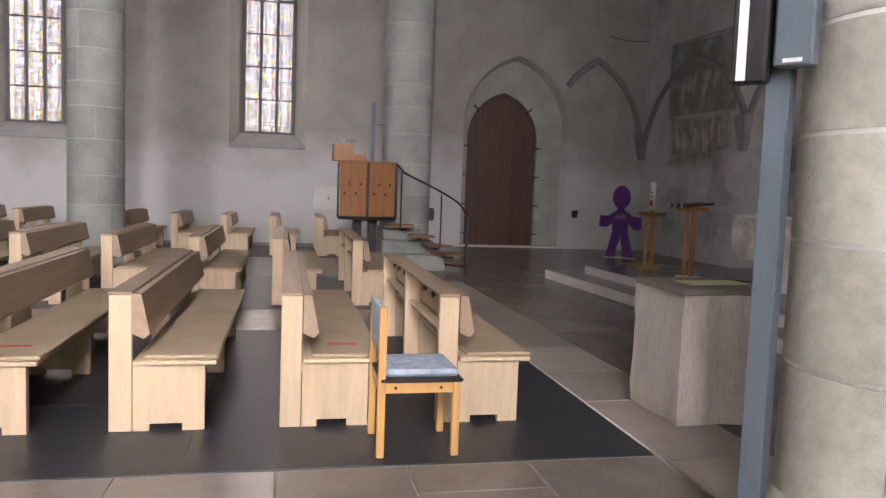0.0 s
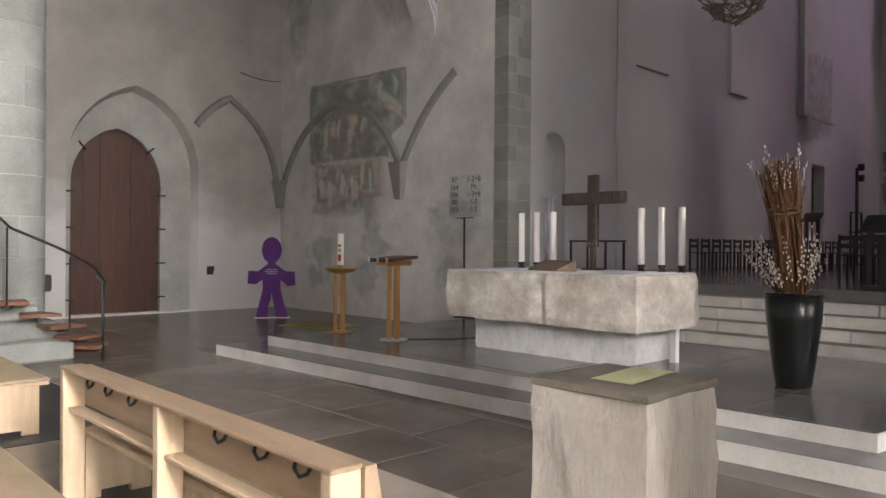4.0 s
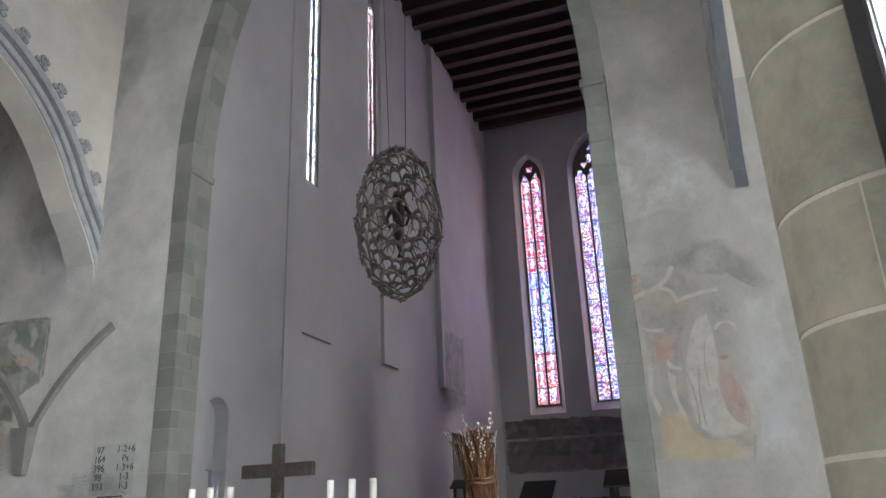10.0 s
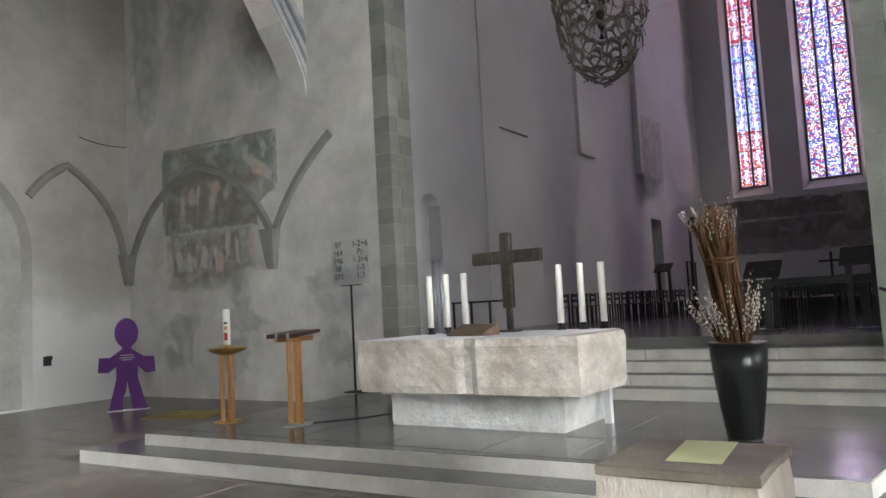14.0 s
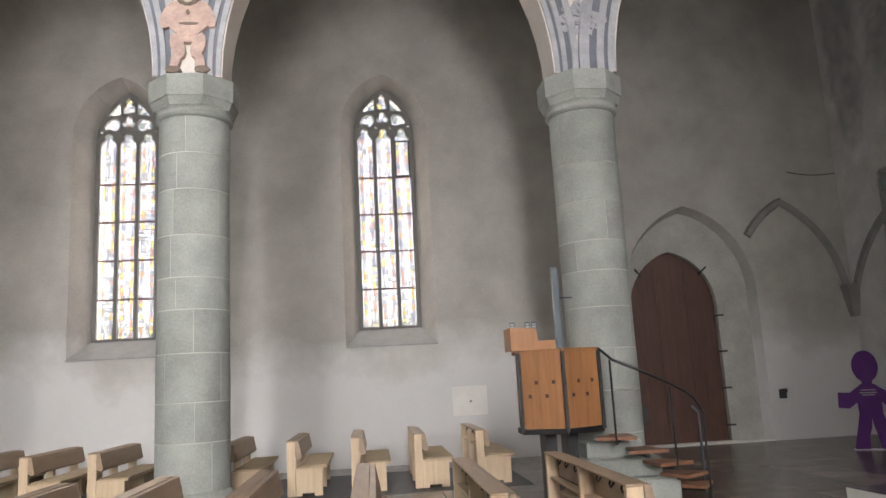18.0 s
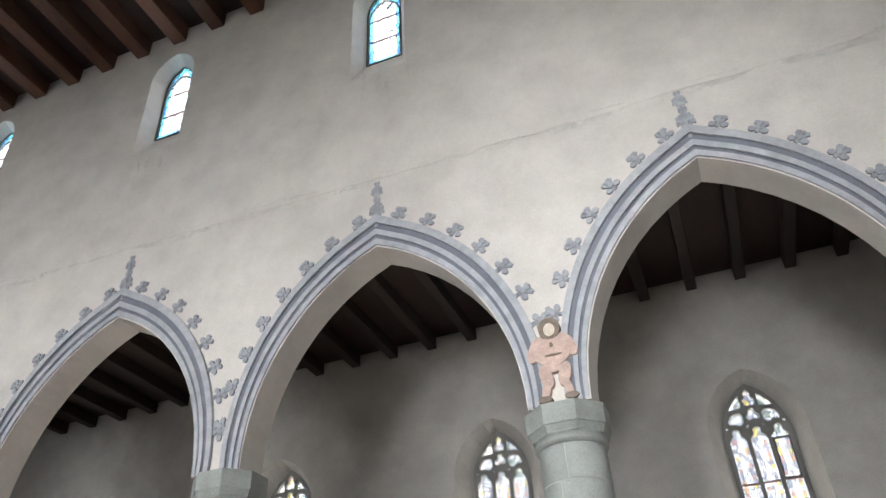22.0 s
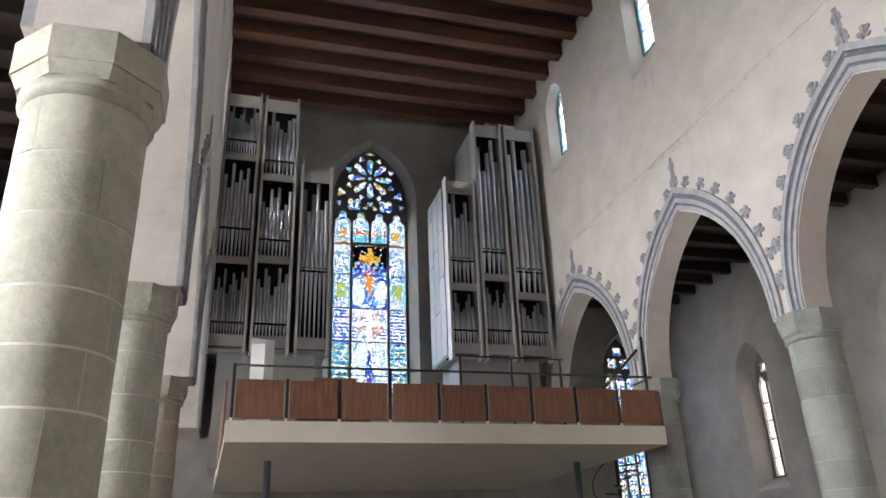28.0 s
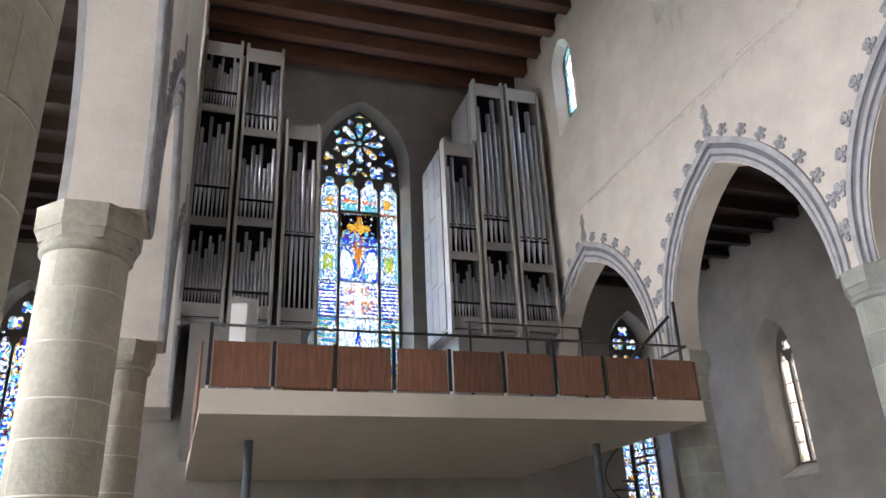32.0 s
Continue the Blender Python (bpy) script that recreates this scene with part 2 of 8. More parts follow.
M_FLOOR = mat("worn_sandstone_slab", (0.235, 0.2, 0.17), 0.24, var=0.14, scale=1.5, fine=30, bump=0.06, tint=(0.11, 0.095, 0.082), tint_scale=0.8, tint_amount=0.7, obj=0.12, island=0.12, spec=0.4)
M_JOINT = mat("floor_joint", (0.2, 0.18, 0.16), 0.9, var=0.1, bump=0.1)
M_FLOOR_PALE = mat("pale_worn_sandstone_slab", (0.37, 0.325, 0.28), 0.3, var=0.14, scale=1.5, fine=30, bump=0.06, tint=(0.24, 0.205, 0.175), tint_scale=0.9, tint_amount=0.6, obj=0.16, spec=0.4)
M_SLATE = mat("dark_slate_tile", (0.024, 0.025, 0.029), 0.45, var=0.2, scale=1.5, fine=30, bump=0.05, obj=0.04, island=0.04)
M_STEP = mat("light_stone_step", (0.76, 0.735, 0.685), 0.6, var=0.1, scale=2.5, fine=40, bump=0.1, tint=(0.38, 0.36, 0.33), tint_scale=1.5, tint_amount=0.5, obj=0.1)
M_TREAD = mat("worn_grey_tread", (0.2, 0.19, 0.175), 0.6, var=0.15, scale=2.5, fine=40, bump=0.06, tint=(0.32, 0.3, 0.27), tint_scale=1.5, tint_amount=0.4, obj=0.1)
M_DAIS = mat("grey_polished_stone", (0.16, 0.157, 0.152), 0.17, var=0.12, scale=1.8, fine=30, bump=0.04, tint=(0.1, 0.097, 0.092), tint_scale=1.0, tint_amount=0.5, obj=0.1, island=0.08)
M_ALTAR = mat("rough_hewn_limestone", (0.78, 0.735, 0.67), 0.95, var=0.2, scale=5, fine=26, bump=0.4, tint=(0.4, 0.34, 0.27), tint_scale=2.2, tint_amount=0.8)
M_BLOCK = mat("sawn_pale_sandstone", (0.8, 0.74, 0.675), 0.95, var=0.14, scale=3, fine=30, bump=0.9, stretch=(1.7, 1.7, 0.4), tint=(0.56, 0.49, 0.41), tint_scale=1.6, tint_amount=0.7)
M_FOOT = mat("tooled_white_limestone", (0.82, 0.82, 0.81), 0.95, var=0.16, scale=3, fine=16, bump=1.0, stretch=(1.6, 1.6, 1.2), tint=(0.55, 0.52, 0.47), tint_scale=1.0, tint_amount=0.5)
M_JAMB_LIT = mat("lit_green_sandstone", (0.27, 0.285, 0.265), 0.9, var=0.14, scale=2.2, fine=35, bump=0.2, tint=(0.38, 0.385, 0.36), tint_scale=1.0, tint_amount=0.6, obj=0.05)
M_BIRCH = mat("pale_birch_wood", (0.56, 0.43, 0.285), 0.55, var=0.12, scale=3, fine=45, bump=0.05, stretch=(6, 1, 0.6), obj=0.06)
M_BIRCH_TOP = mat("weathered_birch_board", (0.33, 0.235, 0.155), 0.5, var=0.15, scale=3, fine=45, bump=0.05, stretch=(6, 0.6, 6), obj=0.08)
M_CUSHION = mat("beige_felt_cushion", (0.4, 0.315, 0.205), 0.95, var=0.1, scale=3, fine=120, bump=0.15, obj=0.05)
M_OAK = mat("oak_panel", (0.36, 0.165, 0.065), 0.5, var=0.18, scale=3, fine=40, bump=0.06, stretch=(6, 6, 0.5), obj=0.08)
M_DOOR = mat("dark_brown_door_wood", (0.062, 0.024, 0.014), 0.5, var=0.32, scale=3, fine=40, bump=0.1, stretch=(6, 6, 0.5), obj=0.12)
M_WALNUT = mat("red_brown_panel", (0.19, 0.085, 0.048), 0.5, var=0.35, scale=3, fine=40, bump=0.05, stretch=(6, 6, 0.6), obj=0.14)
M_STEEL = mat("blue_grey_painted_steel", (0.085, 0.11, 0.13), 0.45, var=0.06, scale=3, bump=0.02)
M_IRON = mat("black_iron", (0.012, 0.012, 0.014), 0.5, var=0.15, scale=5, bump=0.05)
M_PIPE = mat("tin_pipe", (0.56, 0.59, 0.64), 0.3, metal=0.7, var=0.1, scale=4, bump=0.02, obj=0.18)
M_CASE = mat("grey_organ_case", (0.27, 0.265, 0.26), 0.5, var=0.08, scale=3, bump=0.03, obj=0.05)
# near-black paints in the shade inside the cases and the pipe mouths
M_DARK = mat("organ_inside_shade", (0.012, 0.012, 0.016), 0.9, var=0.1, bump=0)
M_SLAB = mat("cream_painted_concrete", (0.68, 0.64, 0.55), 0.9, var=0.05, scale=1.5, bump=0.05)
M_WHITE = mat("white_paint", (0.8, 0.8, 0.8), 0.6, var=0.03, bump=0.02)
M_CANDLE = mat("white_wax", (0.86, 0.84, 0.78), 0.5, var=0.03, bump=0.02)
M_CLOTH = mat("white_linen", (0.8, 0.79, 0.82), 0.9, var=0.04, scale=6, fine=150, bump=0.1)
M_BRONZE = mat("dark_bronze", (0.26, 0.24, 0.2), 0.45, metal=0.5, var=0.3, scale=6, fine=60, bump=0.3)
M_CROSS = mat("blackened_bronze", (0.05, 0.04, 0.032), 0.5, metal=0.4, var=0.3, scale=6, fine=60, bump=0.3)
M_BRASS = mat("brass", (0.55, 0.36, 0.14), 0.3, metal=1.0, var=0.1, bump=0.03)
M_PURPLE = mat("purple_felt", (0.075, 0.012, 0.13), 0.8, var=0.1, scale=5, bump=0.05)
M_VASE = mat("black_glazed_vase", (0.008, 0.009, 0.009), 0.3, var=0.1, bump=0.02, spec=0.3)
M_TWIG = mat("dry_willow_twig", (0.13, 0.06, 0.024), 0.8, var=0.3, scale=8, bump=0.1, island=0.3)
M_CATKIN = mat("pale_catkin", (0.42, 0.4, 0.36), 0.9, var=0.1, bump=0.1)
M_BLUE = mat("blue_grey_cushion_cloth", (0.34, 0.41, 0.48), 0.95, var=0.3, scale=14, fine=120, bump=0.2)
M_RED = mat("red_tape", (0.45, 0.03, 0.03), 0.5, var=0.08, bump=0.02)
M_PAPER = mat("yellow_paper", (0.76, 0.78, 0.47), 0.9, var=0.03, bump=0.02)
M_ORANGEWOOD = mat("orange_beech_wood", (0.5, 0.25, 0.08), 0.45, var=0.12, scale=3, fine=45, bump=0.04, stretch=(6, 6, 0.6))
M_CHAIRWOOD = mat("honey_pine_wood", (0.55, 0.31, 0.11), 0.45, var=0.12, scale=3, fine=45, bump=0.04, stretch=(6, 6, 0.6))
M_BLACKCHAIR = mat("black_chair_frame", (0.015, 0.014, 0.014), 0.5, var=0.1, bump=0.02)
M_SEATBROWN = mat("brown_rush_seat", (0.1, 0.06, 0.035), 0.8, var=0.2, scale=8, bump=0.2)
M_SILLSTONE = mat("grey_sill_stone", (0.30, 0.30, 0.29), 0.9, var=0.1, scale=3, fine=30, bump=0.15)
M_GL_WHITE = glass_mat("pale_stained_glass", [(0, (0.95, 0.95, 0.95)), (0.6, (0.85, 0.85, 0.87)), (0.76, (0.7, 0.69, 0.71)), (0.84, (0.93, 0.9, 0.82)), (0.92, (0.86, 0.66, 0.6)), (0.96, (0.6, 0.66, 0.62))], (17, 17, 12), 0.05)
M_GL_PLAIN = glass_mat("plain_pale_glass", [(0, (0.95, 0.96, 0.97)), (0.6, (0.88, 0.91, 0.93))], (9, 9, 6), 0.03)
M_GL_CLERE = glass_mat("blue_and_clear_glass", [(0, (0.25, 0.78, 0.92)), (0.4, (0.12, 0.35, 0.85)), (0.6, (0.35, 0.85, 0.95)), (0.8, (0.2, 0.55, 0.9))], (3.5, 3.5, 3.0), 0.015)

# ---- mesh tools ----
from mathutils.geometry import tessellate_polygon


def finish(name, bm, material, parent=None, label="", smooth=False):
    me = bpy.data.meshes.new(name)
    bmesh.ops.remove_doubles(bm, verts=bm.verts, dist=1e-5)
    bmesh.ops.recalc_face_normals(bm, faces=bm.faces)
    if smooth:
        for fc in bm.faces:
            fc.smooth = True
    bm.to_mesh(me)
    bm.free()
    me.materials.append(material)
    ob = new(name, me)
    if parent:
        ob.parent = parent
    if label:
        ob["label"] = label
    return ob


def part(name, bm, material, parent, label="", smooth=False):
    return finish(name, bm, material, parent, label, smooth)


def setting(name, bm, material, label, category="", smooth=False):
    return tagged(finish(name, bm, material, None, "", smooth), label, category or name.split("_")[0], "", "structure")


def thing(name, label, category, at=(0, 0, 0), group="", turn=0):
    ob = new(name)
    ob.empty_display_size = 0.1
    ob.matrix_world = pose(*at, 0, 0, turn)
    return tagged(ob, label, category, group)


def share(name, me, m, parent):
    ob = new(name, me)
    ob.parent = parent
    ob.matrix_basis = m
    return ob


def box(bm, x0, x1, y0, y1, z0, z1, bevel=0.0):
    b = bm if not bevel else bmesh.new()
    vs = [b.verts.new((x, y, z)) for x in (x0, x1) for y in (y0, y1) for z in (z0, z1)]
    for q in ((0, 1, 3, 2), (4, 6, 7, 5), (0, 4, 5, 1), (2, 3, 7, 6), (0, 2, 6, 4), (1, 5, 7, 3)):
        b.faces.new([vs[i] for i in q])
    if bevel:
        bmesh.ops.bevel(b, geom=b.edges[:], offset=bevel, segments=1, affect="EDGES")
        add(bm, b)
    return bm


def add(bm, other, m=None):
    """Adds another bmesh, moved by m, and frees it."""
    if m is not None:
        bmesh.ops.transform(other, matrix=m, verts=other.verts)
    idx = {}
    for v in other.verts:
        idx[v] = bm.verts.new(v.co)
    for fc in other.faces:
        try:
            bm.faces.new([idx[v] for v in fc.verts]).smooth = fc.smooth
        except ValueError:
            pass
    other.free()
    return bm


def boxed(x0, x1, y0, y1, z0, z1, bevel=0.0):
    return box(bmesh.new(), x0, x1, y0, y1, z0, z1, bevel)


def tube(bm, path, r, n=8, closed=False, r_end=None):
    """A round bar along a list of points."""
    pts = [Vector(p) for p in path]
    rings = []
    k = len(pts)
    for i, p in enumerate(pts):
        a = pts[i - 1] if i or closed else p
        c = pts[(i + 1) % k] if i + 1 < k or closed else p
        d = (c - a).normalized()
        side = d.cross(Vector((0, 0, 1)))
        if side.length < 0.05:
            side = d.cross(Vector((1, 0, 0)))
        side.normalize()
        up = side.cross(d)
        rr = r if r_end is None else r + (r_end - r) * i / max(1, k - 1)
        rings.append([bm.verts.new(p + rr * (math.cos(q) * side + math.sin(q) * up)) for q in [2 * math.pi * j / n for j in range(n)]])
    for i in range(k if closed else k - 1):
        a, c = rings[i], rings[(i + 1) % k]
        for j in range(n):
            f4 = bm.faces.new((a[j], a[(j + 1) % n], c[(j + 1) % n], c[j]))
            f4.smooth = True
    if not closed:
        bm.faces.new(rings[0][::-1])
        bm.faces.new(rings[-1])
    return bm


def lathe(bm, profile, n=24, cap=True, cx=0.0, cy=0.0):
    """Turns (radius, z) pairs round the upright axis."""
    rings = [[bm.verts.new((cx + r * math.cos(2 * math.pi * j / n), cy + r * math.sin(2 * math.pi * j / n), z)) for j in range(n)] for r, z in profile]
    for a, c in zip(rings, rings[1:]):
        for j in range(n):
            f4 = bm.faces.new((a[j], a[(j + 1) % n], c[(j + 1) % n], c[j]))
            f4.smooth = True
    if cap:
        bm.faces.new(rings[0][::-1])
        bm.faces.new(rings[-1])
    return bm


def fill(bm, loops, to3, w):
    """A flat face with holes: the first loop is the outline."""
    pts = [[Vector((u, v, 0)) for u, v in lp] for lp in loops]
    flat = [p for lp in pts for p in lp]
    vs = [bm.verts.new(to3(p.x, p.y, w)) for p in flat]
    for tri in tessellate_polygon(pts):
        try:
            bm.faces.new([vs[i] for i in tri])
        except ValueError:
            pass


def band(bm, a, b, to3, wa, wb):
    """A strip between two outlines of as many points."""
    k = len(a)
    va, vb = [bm.verts.new(to3(u, v, wa)) for u, v in a], [bm.verts.new(to3(u, v, wb)) for u, v in b]
    for i in range(k):
        bm.faces.new((va[i], va[(i + 1) % k], vb[(i + 1) % k], vb[i]))


def plate(outline, holes, to3, w0, w1):
    """A plate with openings that go straight through."""
    bm = bmesh.new()
    fill(bm, [outline] + holes, to3, w0)
    fill(bm, [outline] + holes, to3, w1)
    for lp in [outline] + holes:
        band(bm, lp, lp, to3, w0, w1)
    return bm


def wall_mesh(outline, holes, to3, thick):
    """A wall; holes are (inner outline, glass outline, glass depth), with splayed sides between."""
    bm = bmesh.new()
    fill(bm, [outline] + [h[0] for h in holes], to3, 0)
    fill(bm, [outline] + [h[1] for h in holes], to3, thick)
    band(bm, outline, outline, to3, 0, thick)
    for big, small, deep in holes:
        band(bm, big, small, to3, 0, deep)
        band(bm, small, small, to3, deep, thick)
    return bm


def arc_side(cx, zs, half, rise, n, side):
    """Points of one side of a pointed arch, from its foot to just before its point."""
    R = (half * half + rise * rise) / (2 * half)
    c = half - R
    top = math.atan2(rise, -c)
    return [(cx + side * (c + R * math.cos(top * i / n)), zs + R * math.sin(top * i / n)) for i in range(n)]


def ring(bm, pts, to3, w0, w1, t, t_out=None):
    """A stone bar that follows a closed outline."""
    k = len(pts)
    t_out = t if t_out is None else t_out
    area = sum(pts[i][0] * pts[(i + 1) % k][1] - pts[(i + 1) % k][0] * pts[i][1] for i in range(k))
    sg = 1 if area > 0 else -1
    inn, out = [], []
    for i in range(k):
        (ax, ay), (bx, by), (cx, cy) = pts[i - 1], pts[i], pts[(i + 1) % k]
        d1, d2 = Vector((bx - ax, by - ay)), Vector((cx - bx, cy - by))
        n1, n2 = Vector((-d1.y, d1.x)), Vector((-d2.y, d2.x))
        if n1.length < 1e-7 or n2.length < 1e-7:
            nn = (n1 + n2).normalized()
        else:
            n1.normalize()
            n2.normalize()
            nn = n1 + n2
            nn = nn / max(0.5, nn.length_squared / 2)
        inn.append((bx + sg * nn.x * t, by + sg * nn.y * t))
        out.append((bx - sg * nn.x * t_out, by - sg * nn.y * t_out))
    mid = (w0 + w1) / 2
    band(bm, out, pts, to3, w0 + (mid - w0) * 0.3, w0)
    band(bm, pts, inn, to3, w0, w0 + (mid - w0) * 0.5)
    band(bm, inn, inn, to3, w0 + (mid - w0) * 0.5, w1)
    band(bm, out, out, to3, w0 + (mid - w0) * 0.3, w1)
    return inn, out


def lancet(cx, z0, half, zs, rise, n=8):
    """Outline of a pointed opening: foot left, foot right, up the right, over, down the left."""
    right = arc_side(cx, zs, half, rise, n, 1)
    left = arc_side(cx, zs, half, rise, n, -1)
    return [(cx - half, z0), (cx + half, z0)] + right + [(cx, zs + rise)] + left[::-1]


def circle(cx, cz, r, n=14, turn=0.0):
    return [(cx + r * math.cos(2 * math.pi * i / n + turn), cz + r * math.sin(2 * math.pi * i / n + turn)) for i in range(n)]


def foil(cx, cz, r, k, turn=0.0, n=7):
    """A trefoil or quatrefoil of k lobes."""
    out = []
    d, lr = r * 0.52, r * 0.48
    for i in range(k):
        a = 2 * math.pi * i / k + turn
        for j in range(n):
            q = a + (j / (n - 1) - 0.5) * (2 * math.pi * 0.62)
            out.append((cx + d * math.cos(a) + lr * math.cos(q), cz + d * math.sin(a) + lr * math.sin(q)))
    return out


north = lambda u, v, w: (u, YN + w, v)
south = lambda u, v, w: (u, YS - w, v)
east = lambda u, v, w: (XE + w, u, v)
west = lambda u, v, w: (XW - w, u, v)
nave_n = lambda u, v, w: (u, YA + w, v)
sink = lambda u: 0.12 + 0.18 * min(1.0, max(0.0, (2.3 - u) / 11.5))   # the south arcade stands lower to the west
nave_s = lambda u, v, w: (u, YB - w, v - sink(u))

# ---- walls ----
N_WIN = [-0.71, -6.32, -11.92, -17.45, -23.65]
N_SPEC = [(c, 2.84, 0.66, 7.22, 1.13) for c in N_WIN[:4]] + [(-23.85, 3.82, 0.46, 6.95, 1.05)]
W_AISLE_N, W_AISLE_S, W_BIG = 18.42, -1.15, 8.56
CLERE = [-0.75, -6.38, -12.25, -18.25, -24.0]


def win_hole(cx, z0, half, zs, rise, deep=0.62, splay=0.3, drop=0.43):
    return (lancet(cx, z0 - drop, half + splay, zs, rise + 0.14), lancet(cx, z0, half, zs, rise), deep)


DOOR_IN, DOOR_OUT = lancet(5.63, 0.02, 1.0, 3.0, 1.26), lancet(5.95, 0.02, 1.5, 3.3, 1.94)
setting("wall_north", wall_mesh([(XW - 1, -0.2), (XE + 1, -0.2), (XE + 1, 12), (XW - 1, 12)],
        [win_hole(*s) for s in N_SPEC] + [(DOOR_OUT, lancet(5.95, 0.02, 1.42, 3.3, 1.84), 0.3)], north, 1.1),
        M_AISLE, "grey lime-plastered aisle wall with tall pointed windows", "wall")
setting("wall_door_recess", plate(lancet(5.95, 0.0, 1.45, 3.3, 1.88), [DOOR_IN], north, 0.3, 0.44), M_RECESS, "plastered back of the door recess", "wall")
setting("wall_south", wall_mesh([(XW - 1, -0.2), (XE + 1, -0.2), (XE + 1, 12), (XW - 1, 12)],
        [win_hole(c, 2.84, 0.66, 7.22, 1.13) for c in [7.3] + N_WIN], south, 1.1),
        M_AISLE, "grey lime-plastered aisle wall", "wall")
setting("wall_west", wall_mesh([(YS - 1, -0.2), (YN + 1, -0.2), (YN + 1, 19.5), (YS - 1, 19.5)],
        [win_hole(W_BIG, 7.2, 1.42, 14.7, 2.4, 0.6, 0.3, 0.4), win_hole(W_AISLE_N, 3.0, 0.68, 8.15, 1.5, 0.6), win_hole(W_AISLE_S, 3.0, 0.68, 7.9, 1.5, 0.6)], west, 1.0),
        M_AISLE, "grey plastered gable wall behind the organ", "wall")

AC, AH, AZ, AR = 8.64, 3.67, 8.0, 8.9
arch_out = lancet(AC, -0.2, AH + 0.36, AZ, AR + 0.5, 12)
o = arch_out
setting("wall_east", wall_mesh([(YS - 1, -0.2), o[0]] + list(reversed(o[2:])) + [o[1], (YN + 1, -0.2), (YN + 1, 19.5), (YS - 1, 19.5)], [], east, 0.63),
        M_EAST, "stained old plaster wall round the chancel arch", "wall")


def die(u, v):
    """The last arch leans over to run out into the east wall."""
    sm = min(1.0, max(0.0, (v - CAP - 0.15) / 1.7))
    return (u + 0.48 * (1 - sm * sm * (3 - 2 * sm)) if u > 8 else u, v)


def arcade(name, to3):
    H = 0.46
    ends = [-26.6] + [p for p in reversed(PILLARS)] + [XE - 0.48]
    pts = [(XW - 0.05, CAP)]
    for a, b in zip(ends, ends[1:]):
        lo = a + (0 if a == ends[0] else H)
        hi = b - (0 if b == ends[-1] else H)
        cx, half = (lo + hi) / 2, (hi - lo) / 2
        rise = 3.64 if half < 3 else 3.8
        pts += arc_side(cx, CAP, half, rise, 12, -1) + [(cx, CAP + rise)] + arc_side(cx, CAP, half, rise, 12, 1)[::-1]
    pts = [die(*p) for p in pts] + [(XE + 0.05, CAP), (XE + 0.05, 19.2), (XW - 0.05, 19.2)]
    out = []
    for p in pts:
        if not out or (abs(p[0] - out[-1][0]) + abs(p[1] - out[-1][1])) > 1e-4:
            out.append(p)
    holes = [(lancet(c, 14.2, 0.66, 16.8, 0.85), lancet(c, 14.95, 0.44, 16.7, 0.8), 0.36) for c in CLERE]
    ob = setting(name, wall_mesh(out, holes, to3, THICK if to3 is nave_n else THICK_S), M_CREAM, "cream-plastered clerestory wall on pointed arches", "wall")
    ob.data.materials.append(M_EAST)
    for pl in ob.data.polygons:
        if pl.center.x > XE - 0.75 and pl.center.z < CAP + 1.5:
            pl.material_index = 1
    return ob


arcade("wall_arcade_north", nave_n)
arcade("wall_arcade_south", nave_s)


# ---- windows ----
def window(name, to3, cx, z0, half, zs, rise, deep, lights, rows, glass, foils, label, mull=0.07):
    holes, panes = [], []
    lw = (2 * half - mull * (lights + 1)) / lights
    for i in range(lights):
        lx = cx - half + mull + lw / 2 + i * (lw + mull)
        holes.append(lancet(lx, z0 + 0.05, lw / 2, zs - 0.12, lw * 0.75, 5))
        panes.append(lx)
    bm = bmesh.new()
    ring(bm, lancet(cx, z0, half, zs, rise), to3, deep - 0.08, deep + 0.06, mull * 0.5, 0.0)
    for h in holes:
        ring(bm, h, to3, deep - 0.06, deep + 0.05, 0.004, mull * 0.55)
    for a, b, r, kk, q in foils:
        ring(bm, foil(cx + a, zs + b, r, kk, q), to3, deep - 0.05, deep + 0.045, 0.018, 0.034 if half < 1 else 0.075)
    frame_ob = setting(name, bm, M_TRACERY, label, "window")
    for lx in panes:
        for j in range(rows):
            a = z0 + 0.05 + (zs + lw * 0.7 - z0) * j / rows
            b = z0 + 0.05 + (zs + lw * 0.7 - z0) * (j + 1) / rows
            rect = [(lx - lw / 2 - 0.02, a + 0.012), (lx + lw / 2 + 0.02, a + 0.012), (lx + lw / 2 + 0.02, b - 0.012), (lx - lw / 2 - 0.02, b - 0.012)]
            part("pane", plate(rect, [], to3, deep + 0.0, deep + 0.008), glass(panes.index(lx), j) if callable(glass) else glass, frame_ob)
            if j:
                rect = [(lx - lw / 2, a - 0.016), (lx + lw / 2, a - 0.016), (lx + lw / 2, a + 0.016), (lx - lw / 2, a + 0.016)]
                part("saddle_bar", plate(rect, [], to3, deep - 0.02, deep + 0.02), M_SADDLE, frame_ob)
    head = lancet(cx, zs + lw * 0.2, half - 0.03, zs + lw * 0.2 + 0.01, rise - lw * 0.2 - 0.04)
    if foils:
        part("head_pane", plate(head, [], to3, deep + 0.012, deep + 0.02), glass(0, rows) if callable(glass) else glass, frame_ob)
    return frame_ob


def spaced(a, b, step):
    k = max(1, round((b - a) / step))
    return [a + (b - a) * i / k for i in range(k + 1)]


LEAD = (0.004, 0.004, 0.005)


